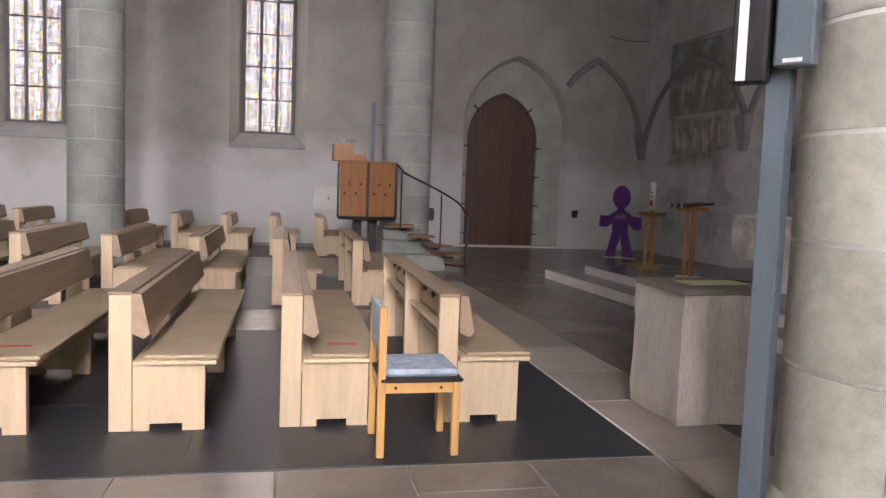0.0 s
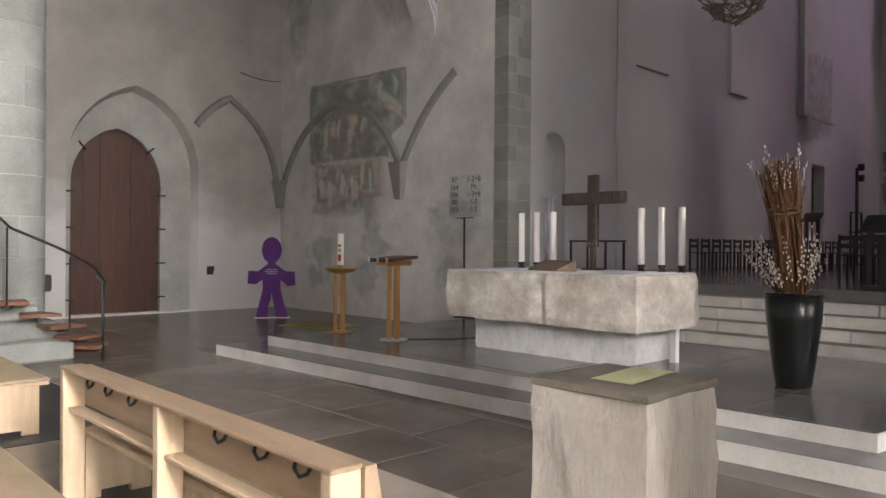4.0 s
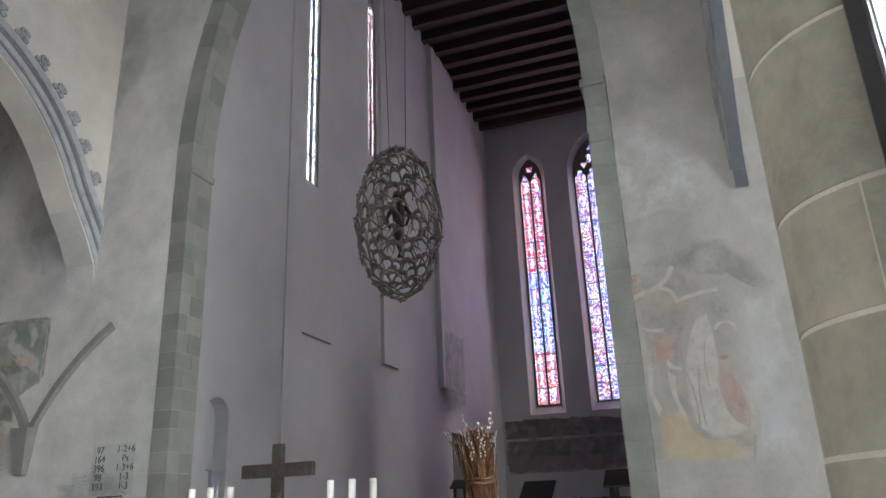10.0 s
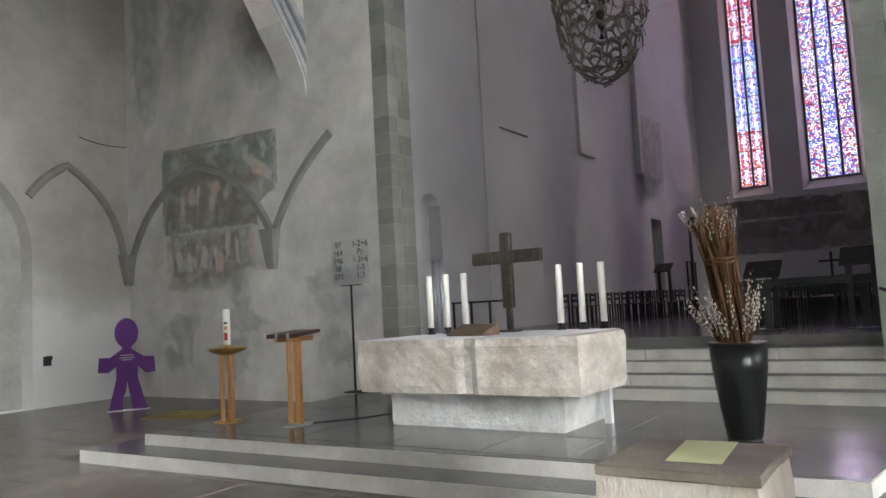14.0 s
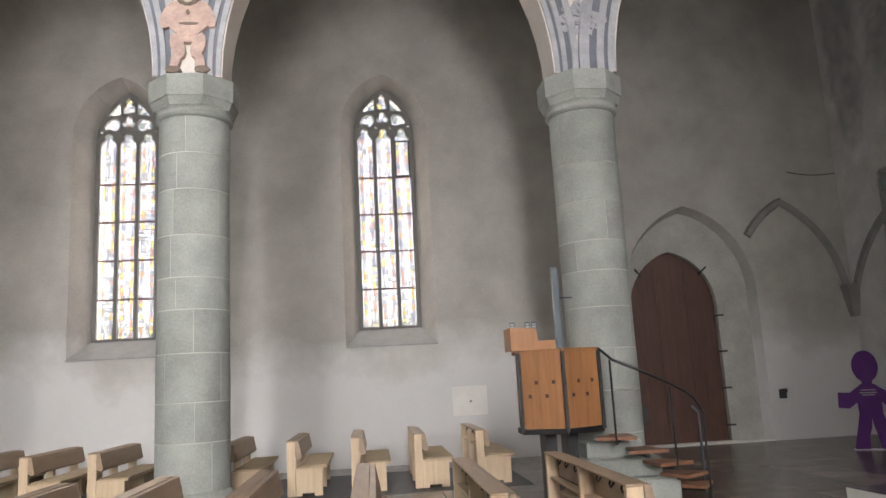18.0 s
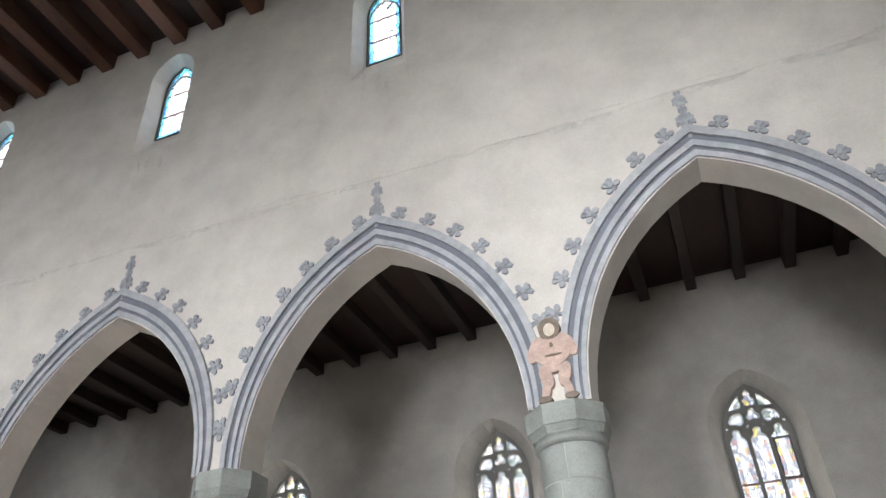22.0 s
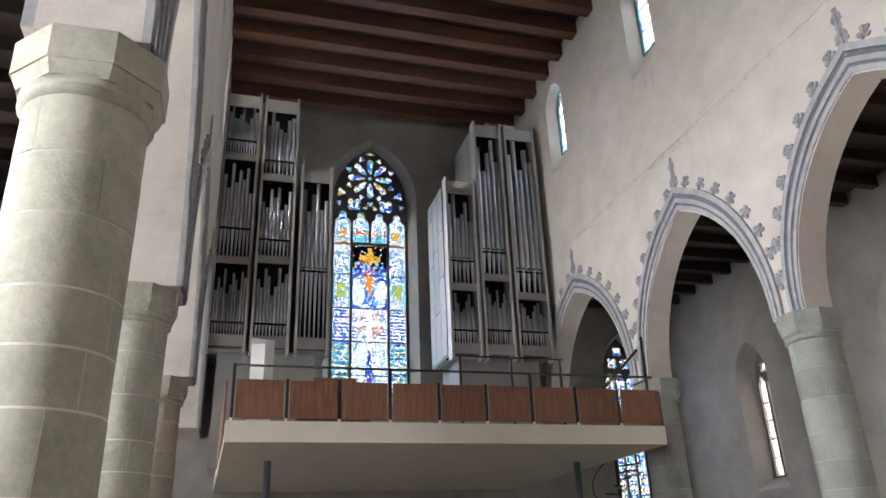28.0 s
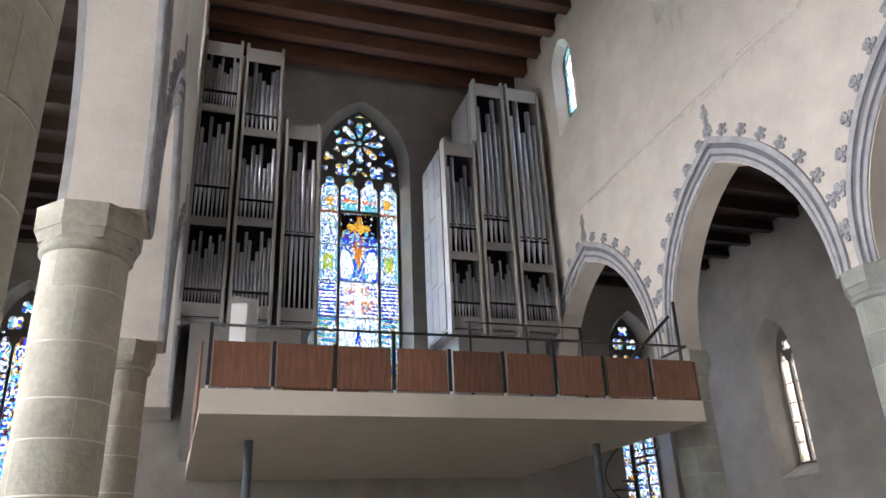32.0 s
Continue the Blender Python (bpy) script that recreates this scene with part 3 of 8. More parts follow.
def glass_sheet(parent, to3, w, us, zs, colour, seed, lead=0.006, jit=0.2, inside=None):
    """A sheet of glass pieces between dark leads; colour(u, z, column, row, rnd) names the tint of each."""
    rnd = random.Random(seed)
    nu, nz = len(us), len(zs)
    grid = [[(us[i] + (rnd.uniform(-jit, jit) * (us[i + 1] - us[i]) if 0 < i < nu - 1 else 0), zs[j] + (rnd.uniform(-jit, jit) * (zs[j + 1] - zs[j]) if 0 < j < nz - 1 else 0)) for i in range(nu)] for j in range(nz)]
    verts, faces, cols = [], [], []
    for j in range(nz - 1):
        for i in range(nu - 1):
            q = [grid[j][i], grid[j][i + 1], grid[j + 1][i + 1], grid[j + 1][i]]
            cu, cz = sum(p[0] for p in q) / 4, sum(p[1] for p in q) / 4
            if inside and not inside(cu, cz):
                continue
            half = max(1e-3, min(abs(q[1][0] - q[0][0]), abs(q[3][1] - q[0][1])) / 2)
            f = min(0.8, lead / half)
            k = len(verts)
            verts += [to3(u, z, w) for u, z in q] + [to3(u + (cu - u) * f, z + (cz - z) * f, w) for u, z in q]
            faces.append((k + 4, k + 5, k + 6, k + 7))
            cols.append(colour(cu, cz, i, j, rnd))
            for a in range(4):
                b = (a + 1) % 4
                faces.append((k + a, k + b, k + 4 + b, k + 4 + a))
                cols.append(LEAD)
    me = bpy.data.meshes.new("pane")
    me.from_pydata(verts, [], faces)
    at = me.color_attributes.new("glass", "FLOAT_COLOR", "CORNER")
    at.data.foreach_set("color", [x for c in cols for _ in range(4) for x in (*c, 1.0)])
    me.materials.append(M_CELLS)
    ob = new("pane", me)
    ob.parent = parent
    return ob


def round_light(lx, z0, hw, top):
    """Opening of one light: straight sides, a cusped shoulder and a small round head."""
    r = hw * 0.52
    head = [(lx + r * math.cos(a), top - r + r * math.sin(a)) for a in [-0.55 + (math.pi + 1.1) * i / 10 for i in range(11)]]
    sh = top - 2 * r
    return [(lx - hw, z0), (lx + hw, z0), (lx + hw, sh - hw * 0.55), (lx + hw * 0.9, sh - hw * 0.2), (lx + hw * 0.62, sh + 0.01)] + head + [(lx - hw * 0.62, sh + 0.01), (lx - hw * 0.9, sh - hw * 0.2), (lx - hw, sh - hw * 0.55)]


def mirrored(polys):
    return [p for poly in polys for p in (poly, [(-u, v) for u, v in reversed(poly)])]


def in_lancet(cx, z0, half, zs, rise):
    R = (half * half + rise * rise) / (2 * half)

    def test(u, z):
        d = abs(u - cx)
        if z <= zs:
            return z > z0 and d < half
        k = R * R - (z - zs) ** 2
        return k > 0 and d < half - R + math.sqrt(k)
    return test


def traced(name, to3, cx, z0, half, zs, rise, deep, openings, panels, cell, colour, label, seed, bars=M_SADDLE):
    """A window with cut stone tracery. openings: outlines about the middle line; panels: (u0, u1, heights) of leaded fields below the head."""
    shift = [[(cx + u, v) for u, v in p] for p in openings]
    frame_ob = setting(name, plate(lancet(cx, z0 - 0.02, half + 0.02, zs, rise + 0.03, 12), shift, to3, deep - 0.07, deep + 0.05), M_TRACERY, label, "window")
    bm = bmesh.new()
    for p in shift:
        ring(bm, p, to3, deep - 0.085, deep - 0.06, 0.006, 0.016)
    part("moulded_edge", bm, M_TRACERY, frame_ob)
    for n, (u0, u1, hs) in enumerate(panels):
        for j, (a, b) in enumerate(zip(hs, hs[1:])):
            us = [cx + u0 + (u1 - u0) * k for k in cell[0]] if isinstance(cell[0], tuple) else spaced(cx + u0, cx + u1, cell[0])
            glass_sheet(frame_ob, to3, deep, us, spaced(a, b, cell[1]), colour, seed + 31 * n + j, cell[2], cell[3])
            if j:
                rect = [(cx + u0, a - 0.016), (cx + u1, a - 0.016), (cx + u1, a + 0.016), (cx + u0, a + 0.016)]
                part("saddle_bar", plate(rect, [], to3, deep - 0.03, deep + 0.02), bars, frame_ob)
    lo = min(hs[-1] for _, _, hs in panels)
    glass_sheet(frame_ob, to3, deep + 0.004, spaced(cx - half, cx + half, 0.11), spaced(lo, zs + rise, 0.11), colour, seed + 7, 0.003, 0.25, in_lancet(cx, lo, half, zs, rise))
    return frame_ob


def quarry(u, z, i, j, rnd):
    """Pale glass with two columns of small coloured squares in each light."""
    if i in (1, 5) and rnd.random() < 0.85:
        return rnd.choice(((0.6, 0.59, 0.6), (0.74, 0.56, 0.48), (0.88, 0.74, 0.36), (0.55, 0.55, 0.6), (0.82, 0.58, 0.38), (0.7, 0.5, 0.46), (0.52, 0.52, 0.58), (0.88, 0.82, 0.4), (0.8, 0.77, 0.75)))
    if z > 7.15:
        return rnd.choice(((0.9, 0.92, 0.95), (0.8, 0.85, 0.9), (0.9, 0.9, 0.9), (0.5, 0.55, 0.5), (0.9, 0.9, 0.8)))
    return rnd.choice(((1.0, 0.98, 0.95), (0.97, 0.95, 0.94), (0.98, 0.95, 0.94), (0.93, 0.91, 0.9), (0.6, 0.58, 0.57), (1.0, 0.99, 0.97)))


def warm_quarry(u, z, i, j, rnd):
    c = quarry(u, z, i, j, rnd)
    return c if rnd.random() < 0.45 or z > 7.15 else rnd.choice(((0.62, 0.36, 0.17), (0.85, 0.66, 0.42), (0.75, 0.5, 0.26)))


HEAD_N = mirrored([[(0.2, 7.5), (0.3, 7.45), (0.4, 7.51), (0.5, 7.49), (0.52, 7.57), (0.46, 7.68), (0.36, 7.74), (0.24, 7.74), (0.18, 7.66)], [(0.17, 7.84), (0.46, 7.81), (0.36, 7.95), (0.25, 8.07), (0.18, 8.12)]])
HEAD_N += mirrored([circle(0.575, 7.44, 0.035, 8), circle(0.16, 7.42, 0.03, 8)])
HEAD_N += [foil(0, 7.66, 0.155, 3, math.pi / 2), [(-0.12, 7.87), (0.12, 7.87), (0.13, 8.0), (0.06, 8.06), (0.075, 8.15), (0, 8.24), (-0.075, 8.15), (-0.06, 8.06), (-0.13, 8.0)]]

THREE = [(0, 0.72, 0.19, 3, math.pi / 2), (-0.25, 0.36, 0.21, 4, 0.4), (0.25, 0.36, 0.21, 4, 0.4), (0, 0.22, 0.12, 3, -math.pi / 2), (-0.47, 0.2, 0.1, 3, 0), (0.47, 0.2, 0.1, 3, 0)]
k = 1
for i, (c, sill, half, zs, rise) in enumerate(N_SPEC):
    if i < 4:
        lw = (2 * half - 0.07 * 4) / 3
        mids = [-half + 0.07 + lw / 2 + q * (lw + 0.07) for q in range(3)]
        frame_n = traced("window_%d" % k, north, c, sill, half, zs, rise, 0.62, [round_light(m, sill + 0.04, lw / 2, 7.4) for m in mids] + HEAD_N,
                         [(m - lw / 2, m + lw / 2, spaced(sill + 0.03, 7.1, 0.85)) for m in mids], ((0, 0.11, 0.3, 0.44, 0.56, 0.7, 0.89, 1), 0.082, 0.0012, 0.1),
                         warm_quarry if i == 2 else quarry, "tall three-light pointed window with pale stained glass", 100 * k)
        if i in (0, 2):
            for u0, u1, z0, z1 in ((mids[2] - lw / 2, mids[2] - lw / 2 + 0.035, 6.3, 7.12), (mids[2] + lw / 2 - 0.035, mids[2] + lw / 2, 6.3, 7.12), (mids[2] - lw / 2, mids[2] + lw / 2, 6.26, 6.3), (mids[2] - lw / 2, mids[2] + lw / 2, 7.08, 7.12)):
                part("casement_bar", boxed(c + u0, c + u1, YN + 0.575, YN + 0.61, z0, z1), M_IRON, frame_n, "dark iron casement frame")
    else:
        traced("window_%d" % k, north, c, sill, half, zs, rise, 0.62, [round_light(m, sill + 0.04, 0.175, zs + 0.08) for m in (-0.22, 0.22)] + [foil(0, zs + 0.36, 0.19, 4, 0.785)] + mirrored([circle(0.27, zs + 0.14, 0.05, 8)]),
               [(m - 0.19, m + 0.19, spaced(sill + 0.03, zs - 0.2, 0.62)) for m in (-0.22, 0.22)], ((0, 0.11, 0.3, 0.44, 0.56, 0.7, 0.89, 1), 0.082, 0.0012, 0.1), quarry, "tall two-light pointed window with pale stained glass", 100 * k)
    window_light((c, YN + 1.05, 5.4), (c, YN, 5.4), 1.5, 6.0, 12.0, (1, 0.98, 0.95))
    k += 1
for i, c in enumerate([7.3] + N_WIN):
    window("window_%d" % k, south, c, 2.84, 0.66, 7.22, 1.13, 0.62, 3, 5, M_GL_PLAIN, THREE, "tall three-light pointed window with pale plain glass")
    sky_light(c, YS - 1.05, 1, 5.4, 1.5, 6.0, (45.0, 440.0, 330.0, 230.0, 180.0, 140.0)[i], (1, 0.985, 0.96))
    k += 1


G_BLUE, G_CYAN, G_TEAL, G_GOLD, G_ORANGE, G_VIOLET, G_LIME, G_BLACK, G_WHITE, G_PALE = (0.03, 0.1, 0.62), (0.2, 0.6, 0.75), (0.06, 0.4, 0.42), (0.75, 0.45, 0.06), (0.7, 0.24, 0.05), (0.17, 0.08, 0.58), (0.5, 0.6, 0.1), (0.002, 0.002, 0.003), (0.93, 0.97, 1.0), (0.6, 0.7, 0.85)


def west_glass(y, z, i, j, rnd):
    """Tint of a piece of the great west window: bands of blue at the sides, a crown, wings and a cross in the middle."""
    u, r = y - W_BIG, rnd.random()
    side = abs(u) > 0.71
    pick = rnd.choice
    if rnd.random() < 0.2:
        return pick((G_WHITE, G_PALE, G_WHITE, G_CYAN)) if not 11.9 < z < 12.9 or side else G_BLACK
    if z > 14.05:
        return pick((G_WHITE, G_PALE, G_BLUE, G_CYAN, G_WHITE, G_BLUE, G_TEAL, G_GOLD))
    if side:
        d = abs(abs(u) - 1.05)
        if z > 11.7:
            return G_ORANGE if abs(z - 12.95) < 0.06 else G_GOLD if d < 0.16 and abs(z - 13.4) < 0.18 else pick((G_WHITE, G_CYAN, G_BLUE, G_PALE, G_WHITE, G_LIME if r < 0.4 else G_WHITE))
        if z > 10.4:
            return G_LIME if d < 0.14 and 10.75 < z < 11.4 else G_CYAN if d > 0.24 else pick((G_WHITE, G_PALE, G_CYAN, G_WHITE, G_BLUE))
        if z > 9.15:
            return (G_BLUE if r < 0.6 else G_VIOLET) if int(z / 0.062) % 2 else G_WHITE if r < 0.8 else G_CYAN
        return pick((G_CYAN, G_TEAL, G_BLUE)) if int(z / 0.062) % 3 else pick((G_LIME, G_WHITE, G_PALE, G_GOLD))
    if z > 12.95:
        return pick((G_TEAL, G_CYAN)) if z < 13.3 and abs(u) > 0.1 else G_ORANGE if abs(z - 13.42) < 0.08 and r < 0.7 else pick((G_WHITE, G_PALE, G_BLUE, G_WHITE, G_CYAN))
    if z > 11.7:
        if (u / 0.42) ** 2 + ((z - 12.38) / 0.16) ** 2 < 1 or (abs(u) < 0.09 and 12.5 < z < 12.85):
            return G_GOLD if r < 0.75 else G_ORANGE
        if 12.0 < z < 12.25:
            return pick((G_CYAN, G_BLUE, G_GOLD, G_BLUE)) if abs(u) < 0.55 else G_BLACK
        if z < 12.0:
            return pick((G_BLUE, G_CYAN, G_VIOLET, G_ORANGE if abs(u) < 0.2 else G_BLUE))
        return pick((G_WHITE, G_GOLD)) if r < 0.06 else G_BLACK
    if z > 10.4:
        if abs(u) < 0.26 - (11.7 - z) * 0.28:
            return G_ORANGE if r < 0.8 else G_GOLD
        if ((abs(u) - 0.42) / 0.24) ** 2 + ((z - 11.0) / 0.5) ** 2 < 1:
            return G_WHITE if r < 0.85 else G_PALE
        return G_BLUE if r < 0.75 else pick((G_CYAN, G_TEAL, G_WHITE))
    if z > 9.15:
        if abs(u) < 0.09 or abs(z - 9.8) < 0.075:
            return G_WHITE
        if u * u + (z - 9.8) ** 2 < 0.3:
            return pick((G_ORANGE, G_GOLD, G_VIOLET, G_WHITE, G_PALE))
        return pick((G_VIOLET, G_BLUE, G_WHITE, G_PALE)) if int(z / 0.062) % 2 else G_WHITE
    if abs(u) < (9.1 - z) * 0.16 - 0.02:
        return G_BLUE if r < 0.8 else G_ORANGE
    return G_WHITE if r < 0.72 else pick((G_CYAN, G_TEAL, G_PALE))


def blue_glass(u, z, i, j, rnd):
    return rnd.choice((G_BLUE, G_CYAN, G_WHITE, G_PALE, G_WHITE, G_BLUE, G_CYAN, (0.1, 0.02, 0.03), G_GOLD, G_WHITE))


C_RED, C_BLUE, C_PINK, C_SKY, C_WHITE, C_AMBER = (0.72, 0.13, 0.2), (0.25, 0.24, 0.85), (0.95, 0.58, 0.78), (0.55, 0.8, 1.0), (1.0, 0.96, 1.0), (0.95, 0.45, 0.15)


def choir_glass(u, z, i, j, rnd):
    """Square medallions with pale figures in red and blue borders."""
    k = (z - 6.6) / 0.87
    f = k - math.floor(k)
    cool = 3 <= k < 8
    if i in (0, 6):
        return C_WHITE if (j + i) % 2 else (C_BLUE if cool else C_RED)
    if i in (1, 5):
        return (C_SKY if rnd.random() < 0.5 else C_BLUE) if cool else (C_RED if rnd.random() < 0.75 else C_PINK)
    if f < 0.16:
        return rnd.choice((C_SKY, C_BLUE, C_SKY)) if cool else rnd.choice((C_RED, C_PINK, C_AMBER if k < 3 else C_RED))
    if i == 3:
        return C_WHITE if rnd.random() < 0.9 else C_PINK
    return rnd.choice((C_RED, C_PINK, C_BLUE, C_WHITE, C_WHITE, C_PINK))


def choir_story_glass(u, z, i, j, rnd):
    """A restless mixture of red, white and blue, bluer toward the middle light."""
    b = 0.5 + 0.5 * noise.noise(Vector((u * 1.7, z * 0.8, 3.0)))
    mid = abs(u - 7.87) < 0.32
    r = rnd.random()
    if r < (0.42 if mid else 0.2) * (0.6 + b):
        return C_BLUE
    if r < 0.5:
        return C_RED if b > 0.42 else C_PINK
    return C_WHITE if r < 0.86 else rnd.choice((C_PINK, C_AMBER, C_SKY))


def petal(a):
    """One opening of the rose."""
    out = []
    for rr, hw in ((0.2, 0.03), (0.34, 0.085), (0.5, 0.13), (0.58, 0.09), (0.68, 0.145), (0.79, 0.12), (0.86, 0.05)):
        out.append((rr, hw))
    pts = out + [(rr, -hw) for rr, hw in reversed(out)]
    return [(rr * math.cos(a) - h * math.sin(a), 15.77 + rr * math.sin(a) + h * math.cos(a)) for rr, h in pts]


ROSE = [petal(2 * math.pi * i / 8) for i in range(8)] + [circle(0, 15.77, 0.09, 10)]
ROSE += [foil(0.9 * math.cos(a), 15.77 + 0.9 * math.sin(a), 0.13, 3, a) for a in [2 * math.pi * (i + 0.5) / 8 for i in range(8)]]
ROSE += mirrored([foil(0.62, 14.6, 0.3, 4, 0.785), foil(1.13, 15.08, 0.19, 3, 1.2), foil(1.22, 14.62, 0.12, 3, 0.3), [(0.08, 14.62), (0.27, 14.5), (0.3, 14.42), (0.12, 14.4)], circle(0.9, 14.98, 0.035, 8), circle(0.35, 14.3, 0.04, 8)])
ROSE += [foil(0, 14.66, 0.12, 3, -math.pi / 2), [(-0.22, 16.84), (0.22, 16.84), (0.1, 16.94), (0, 16.98), (-0.1, 16.94)]]
WM = (-1.05, -0.35, 0.35, 1.05)
traced("window_%d" % k, west, W_BIG, 7.2, 1.42, 14.7, 2.4, 0.6, [round_light(m, 7.25, 0.31, 14.28) for m in (WM[0], WM[3])] + [round_light(m, 13.0, 0.31, 14.28) for m in WM[1:3]] + [[(-0.66, 7.25), (0.66, 7.25), (0.66, 12.92), (-0.66, 12.92)]] + ROSE,
       [(m - 0.32, m + 0.32, [7.25, 7.9, 9.12, 10.38, 11.7, 12.95, 13.95]) for m in (WM[0], WM[3])] + [(-0.67, 0.67, [7.25, 7.9, 9.12, 10.38, 11.7, 12.95, 13.95])], (0.052, 0.062, 0.0022, 0.22), west_glass, "large four-light window with blue stained glass and a rose", 9000, M_IRON)
window_light((XW - 0.95, W_BIG, 12.2), (XW, W_BIG, 12.2), 2.9, 10.4, 10.0, (0.95, 0.98, 1))
k += 1
for c, zs in ((W_AISLE_N, 8.15), (W_AISLE_S, 7.9)):
    traced("window_%d" % k, west, c, 3.0, 0.68, zs, 1.5, 0.6, [round_light(m, 3.04, 0.185, zs + 0.1) for m in (-0.44, 0.0, 0.44)] + [foil(0, zs + 0.98, 0.22, 4, 0.785)] + mirrored([foil(0.27, zs + 0.5, 0.24, 4, 0.785), circle(0.54, zs + 0.22, 0.05, 8)]),
           [(m - 0.2, m + 0.2, spaced(3.02, zs - 0.15, 0.75)) for m in (-0.44, 0.0, 0.44)], (0.06, 0.07, 0.0025, 0.22), blue_glass, "pointed aisle window with blue stained glass", 9500 + 50 * k, M_IRON)
    window_light((XW - 0.95, c, 6.2), (XW, c, 6.2), 1.5, 7.2, 14.0, (0.95, 0.98, 1))
    k += 1
for to3, y, s in ((nave_n, YA + THICK + 0.15, -1), (nave_s, YB - THICK_S - 0.15, 1)):
    for c in CLERE:
        fr_c = window("window_%d" % k, to3, c, 14.95, 0.44, 16.7, 0.8, 0.4, 1, 3, M_GL_PLAIN, [], "small pointed clerestory window with blue and clear glass", 0.05)
        if s < 0:
            bm = bmesh.new()
            ring(bm, lancet(c, 14.99, 0.41, 16.7, 0.76), to3, 0.375, 0.39, 0.11, 0.0)
            part("border_glass", bm, M_GL_CLERE, fr_c, "cyan and blue glass border")
        if s < 0:
            window_light((c, y, 16.2), (c, y + s, 16.2), 0.95, 2.7, 11.0, (0.95, 0.98, 1))
        else:
            window_light((c, y - 0.9, 17.6), (c, y + 0.1, 16.6), 1.4, 3.2, 520.0, (1, 0.97, 0.93))
        k += 1

# ---- chancel ----
choir_n = lambda u, v, w: (u, CYN + w, v)
choir_s = lambda u, v, w: (u, CYS - w, v)
choir_e = lambda u, v, w: (CX1 + w, u, v)
CE = [(11.27, 0.6, 18.9), (7.87, 1.0, 18.7), (4.47, 0.6, 18.9)]
NICHE = [(12.35, CHOIR + 0.01), (13.15, CHOIR + 0.01)] + [(12.75 + 0.4 * math.cos(math.pi * j / 8), 3.85 + 0.36 * math.sin(math.pi * j / 8)) for j in range(9)]
box_rect = [(XE + 0.63, 0), (CX1 + 1, 0), (CX1 + 1, CCEIL + 0.6), (XE + 0.63, CCEIL + 0.6)]
setting("wall_choir_north", wall_mesh(box_rect, [(lancet(16.5, 10.73, 0.345, 19.5, 1.11), lancet(16.5, 10.75, 0.34, 19.5, 1.1), 0.5), (lancet(20.65, 13.48, 0.345, 19.5, 1.11), lancet(20.65, 13.5, 0.34, 19.5, 1.1), 0.5),
        ([(27.9, CHOIR + 0.01), (29.2, CHOIR + 0.01), (29.2, 4.75), (27.9, 4.75)], [(27.9, CHOIR + 0.01), (29.2, CHOIR + 0.01), (29.2, 4.75), (27.9, 4.75)], 0.4), (NICHE, NICHE, 0.4)], choir_n, 1.0), M_CHOIR, "tall pale grey choir wall", "wall")
# openings on the unseen south side, spaced to steer light into the choir
setting("wall_choir_south", wall_mesh(box_rect, [(lancet(c, 9.0, 0.8, 19.0, 1.5), lancet(c, 9.3, 0.6, 19.0, 1.2), 0.5) for c in (13.2, 18.6, 25.0, 31.2)], choir_s, 1.0), M_CHOIR, "tall pale grey choir wall", "wall")
setting("wall_choir_east", wall_mesh([(CYS - 1, 0), (CYN + 1, 0), (CYN + 1, CCEIL + 0.6), (CYS - 1, CCEIL + 0.6)],
        [(lancet(c, 6.1, h + 0.28, zs, h * 2.1), lancet(c, 6.55, h, zs, h * 1.9), 0.5) for c, h, zs in CE], choir_e, 1.0), M_CHOIR, "grey choir end wall with tall stained windows", "wall")
for c, h, zs in CE:
    wide = h > 0.6
    apex = zs + h * 1.9
    if wide:
        mids, lw, heads = (-0.66, 0.0, 0.66), 0.57, [foil(0, zs + 0.75, 0.32, 4, 0.785), foil(0, zs + 1.35, 0.18, 3, math.pi / 2)] + mirrored([foil(0.42, zs + 0.42, 0.2, 3, 0.6)])
    else:
        mids, lw, heads = (-0.29, 0.29), 0.5, [foil(0, zs + 0.5, 0.22, 4, 0.785)] + mirrored([circle(0.34, zs + 0.2, 0.06, 8)])
    traced("window_%d" % k, choir_e, c, 6.55, h, zs, h * 1.9, 0.5, [round_light(m, 6.6, lw / 2, zs + 0.15) for m in mids] + heads, [(m - lw / 2, m + lw / 2, spaced(6.58, zs - 0.3, 0.87)) for m in mids],
           (0.062, 0.066, 0.0022, 0.3) if wide else ((0, 0.1, 0.26, 0.42, 0.6, 0.74, 0.9, 1), 0.095, 0.003, 0.15), choir_story_glass if wide else choir_glass, "very tall pointed window with red and blue stained glass", 12000 + 300 * k, M_IRON)
    window_light((CX1 + 0.95, c, 13.9), (CX1, c, 13.9), h * 2 + 0.1, 14.5, 5.2, (1, 0.97, 0.97))
    k += 1
def slit_glass(u, z, i, j, rnd):
    r = rnd.random()
    return (0.02, 0.022, 0.03) if r < 0.3 else (0.3, 0.38, 0.6) if r < 0.42 else (0.6, 0.8, 0.9) if r < 0.5 else (0.95, 0.97, 1.0)


def slit_glass_rose(u, z, i, j, rnd):
    r = rnd.random()
    return (0.03, 0.02, 0.03) if r < 0.28 else (0.6, 0.16, 0.25) if r < 0.45 else (0.9, 0.6, 0.7) if r < 0.6 else (1.0, 0.96, 0.97)


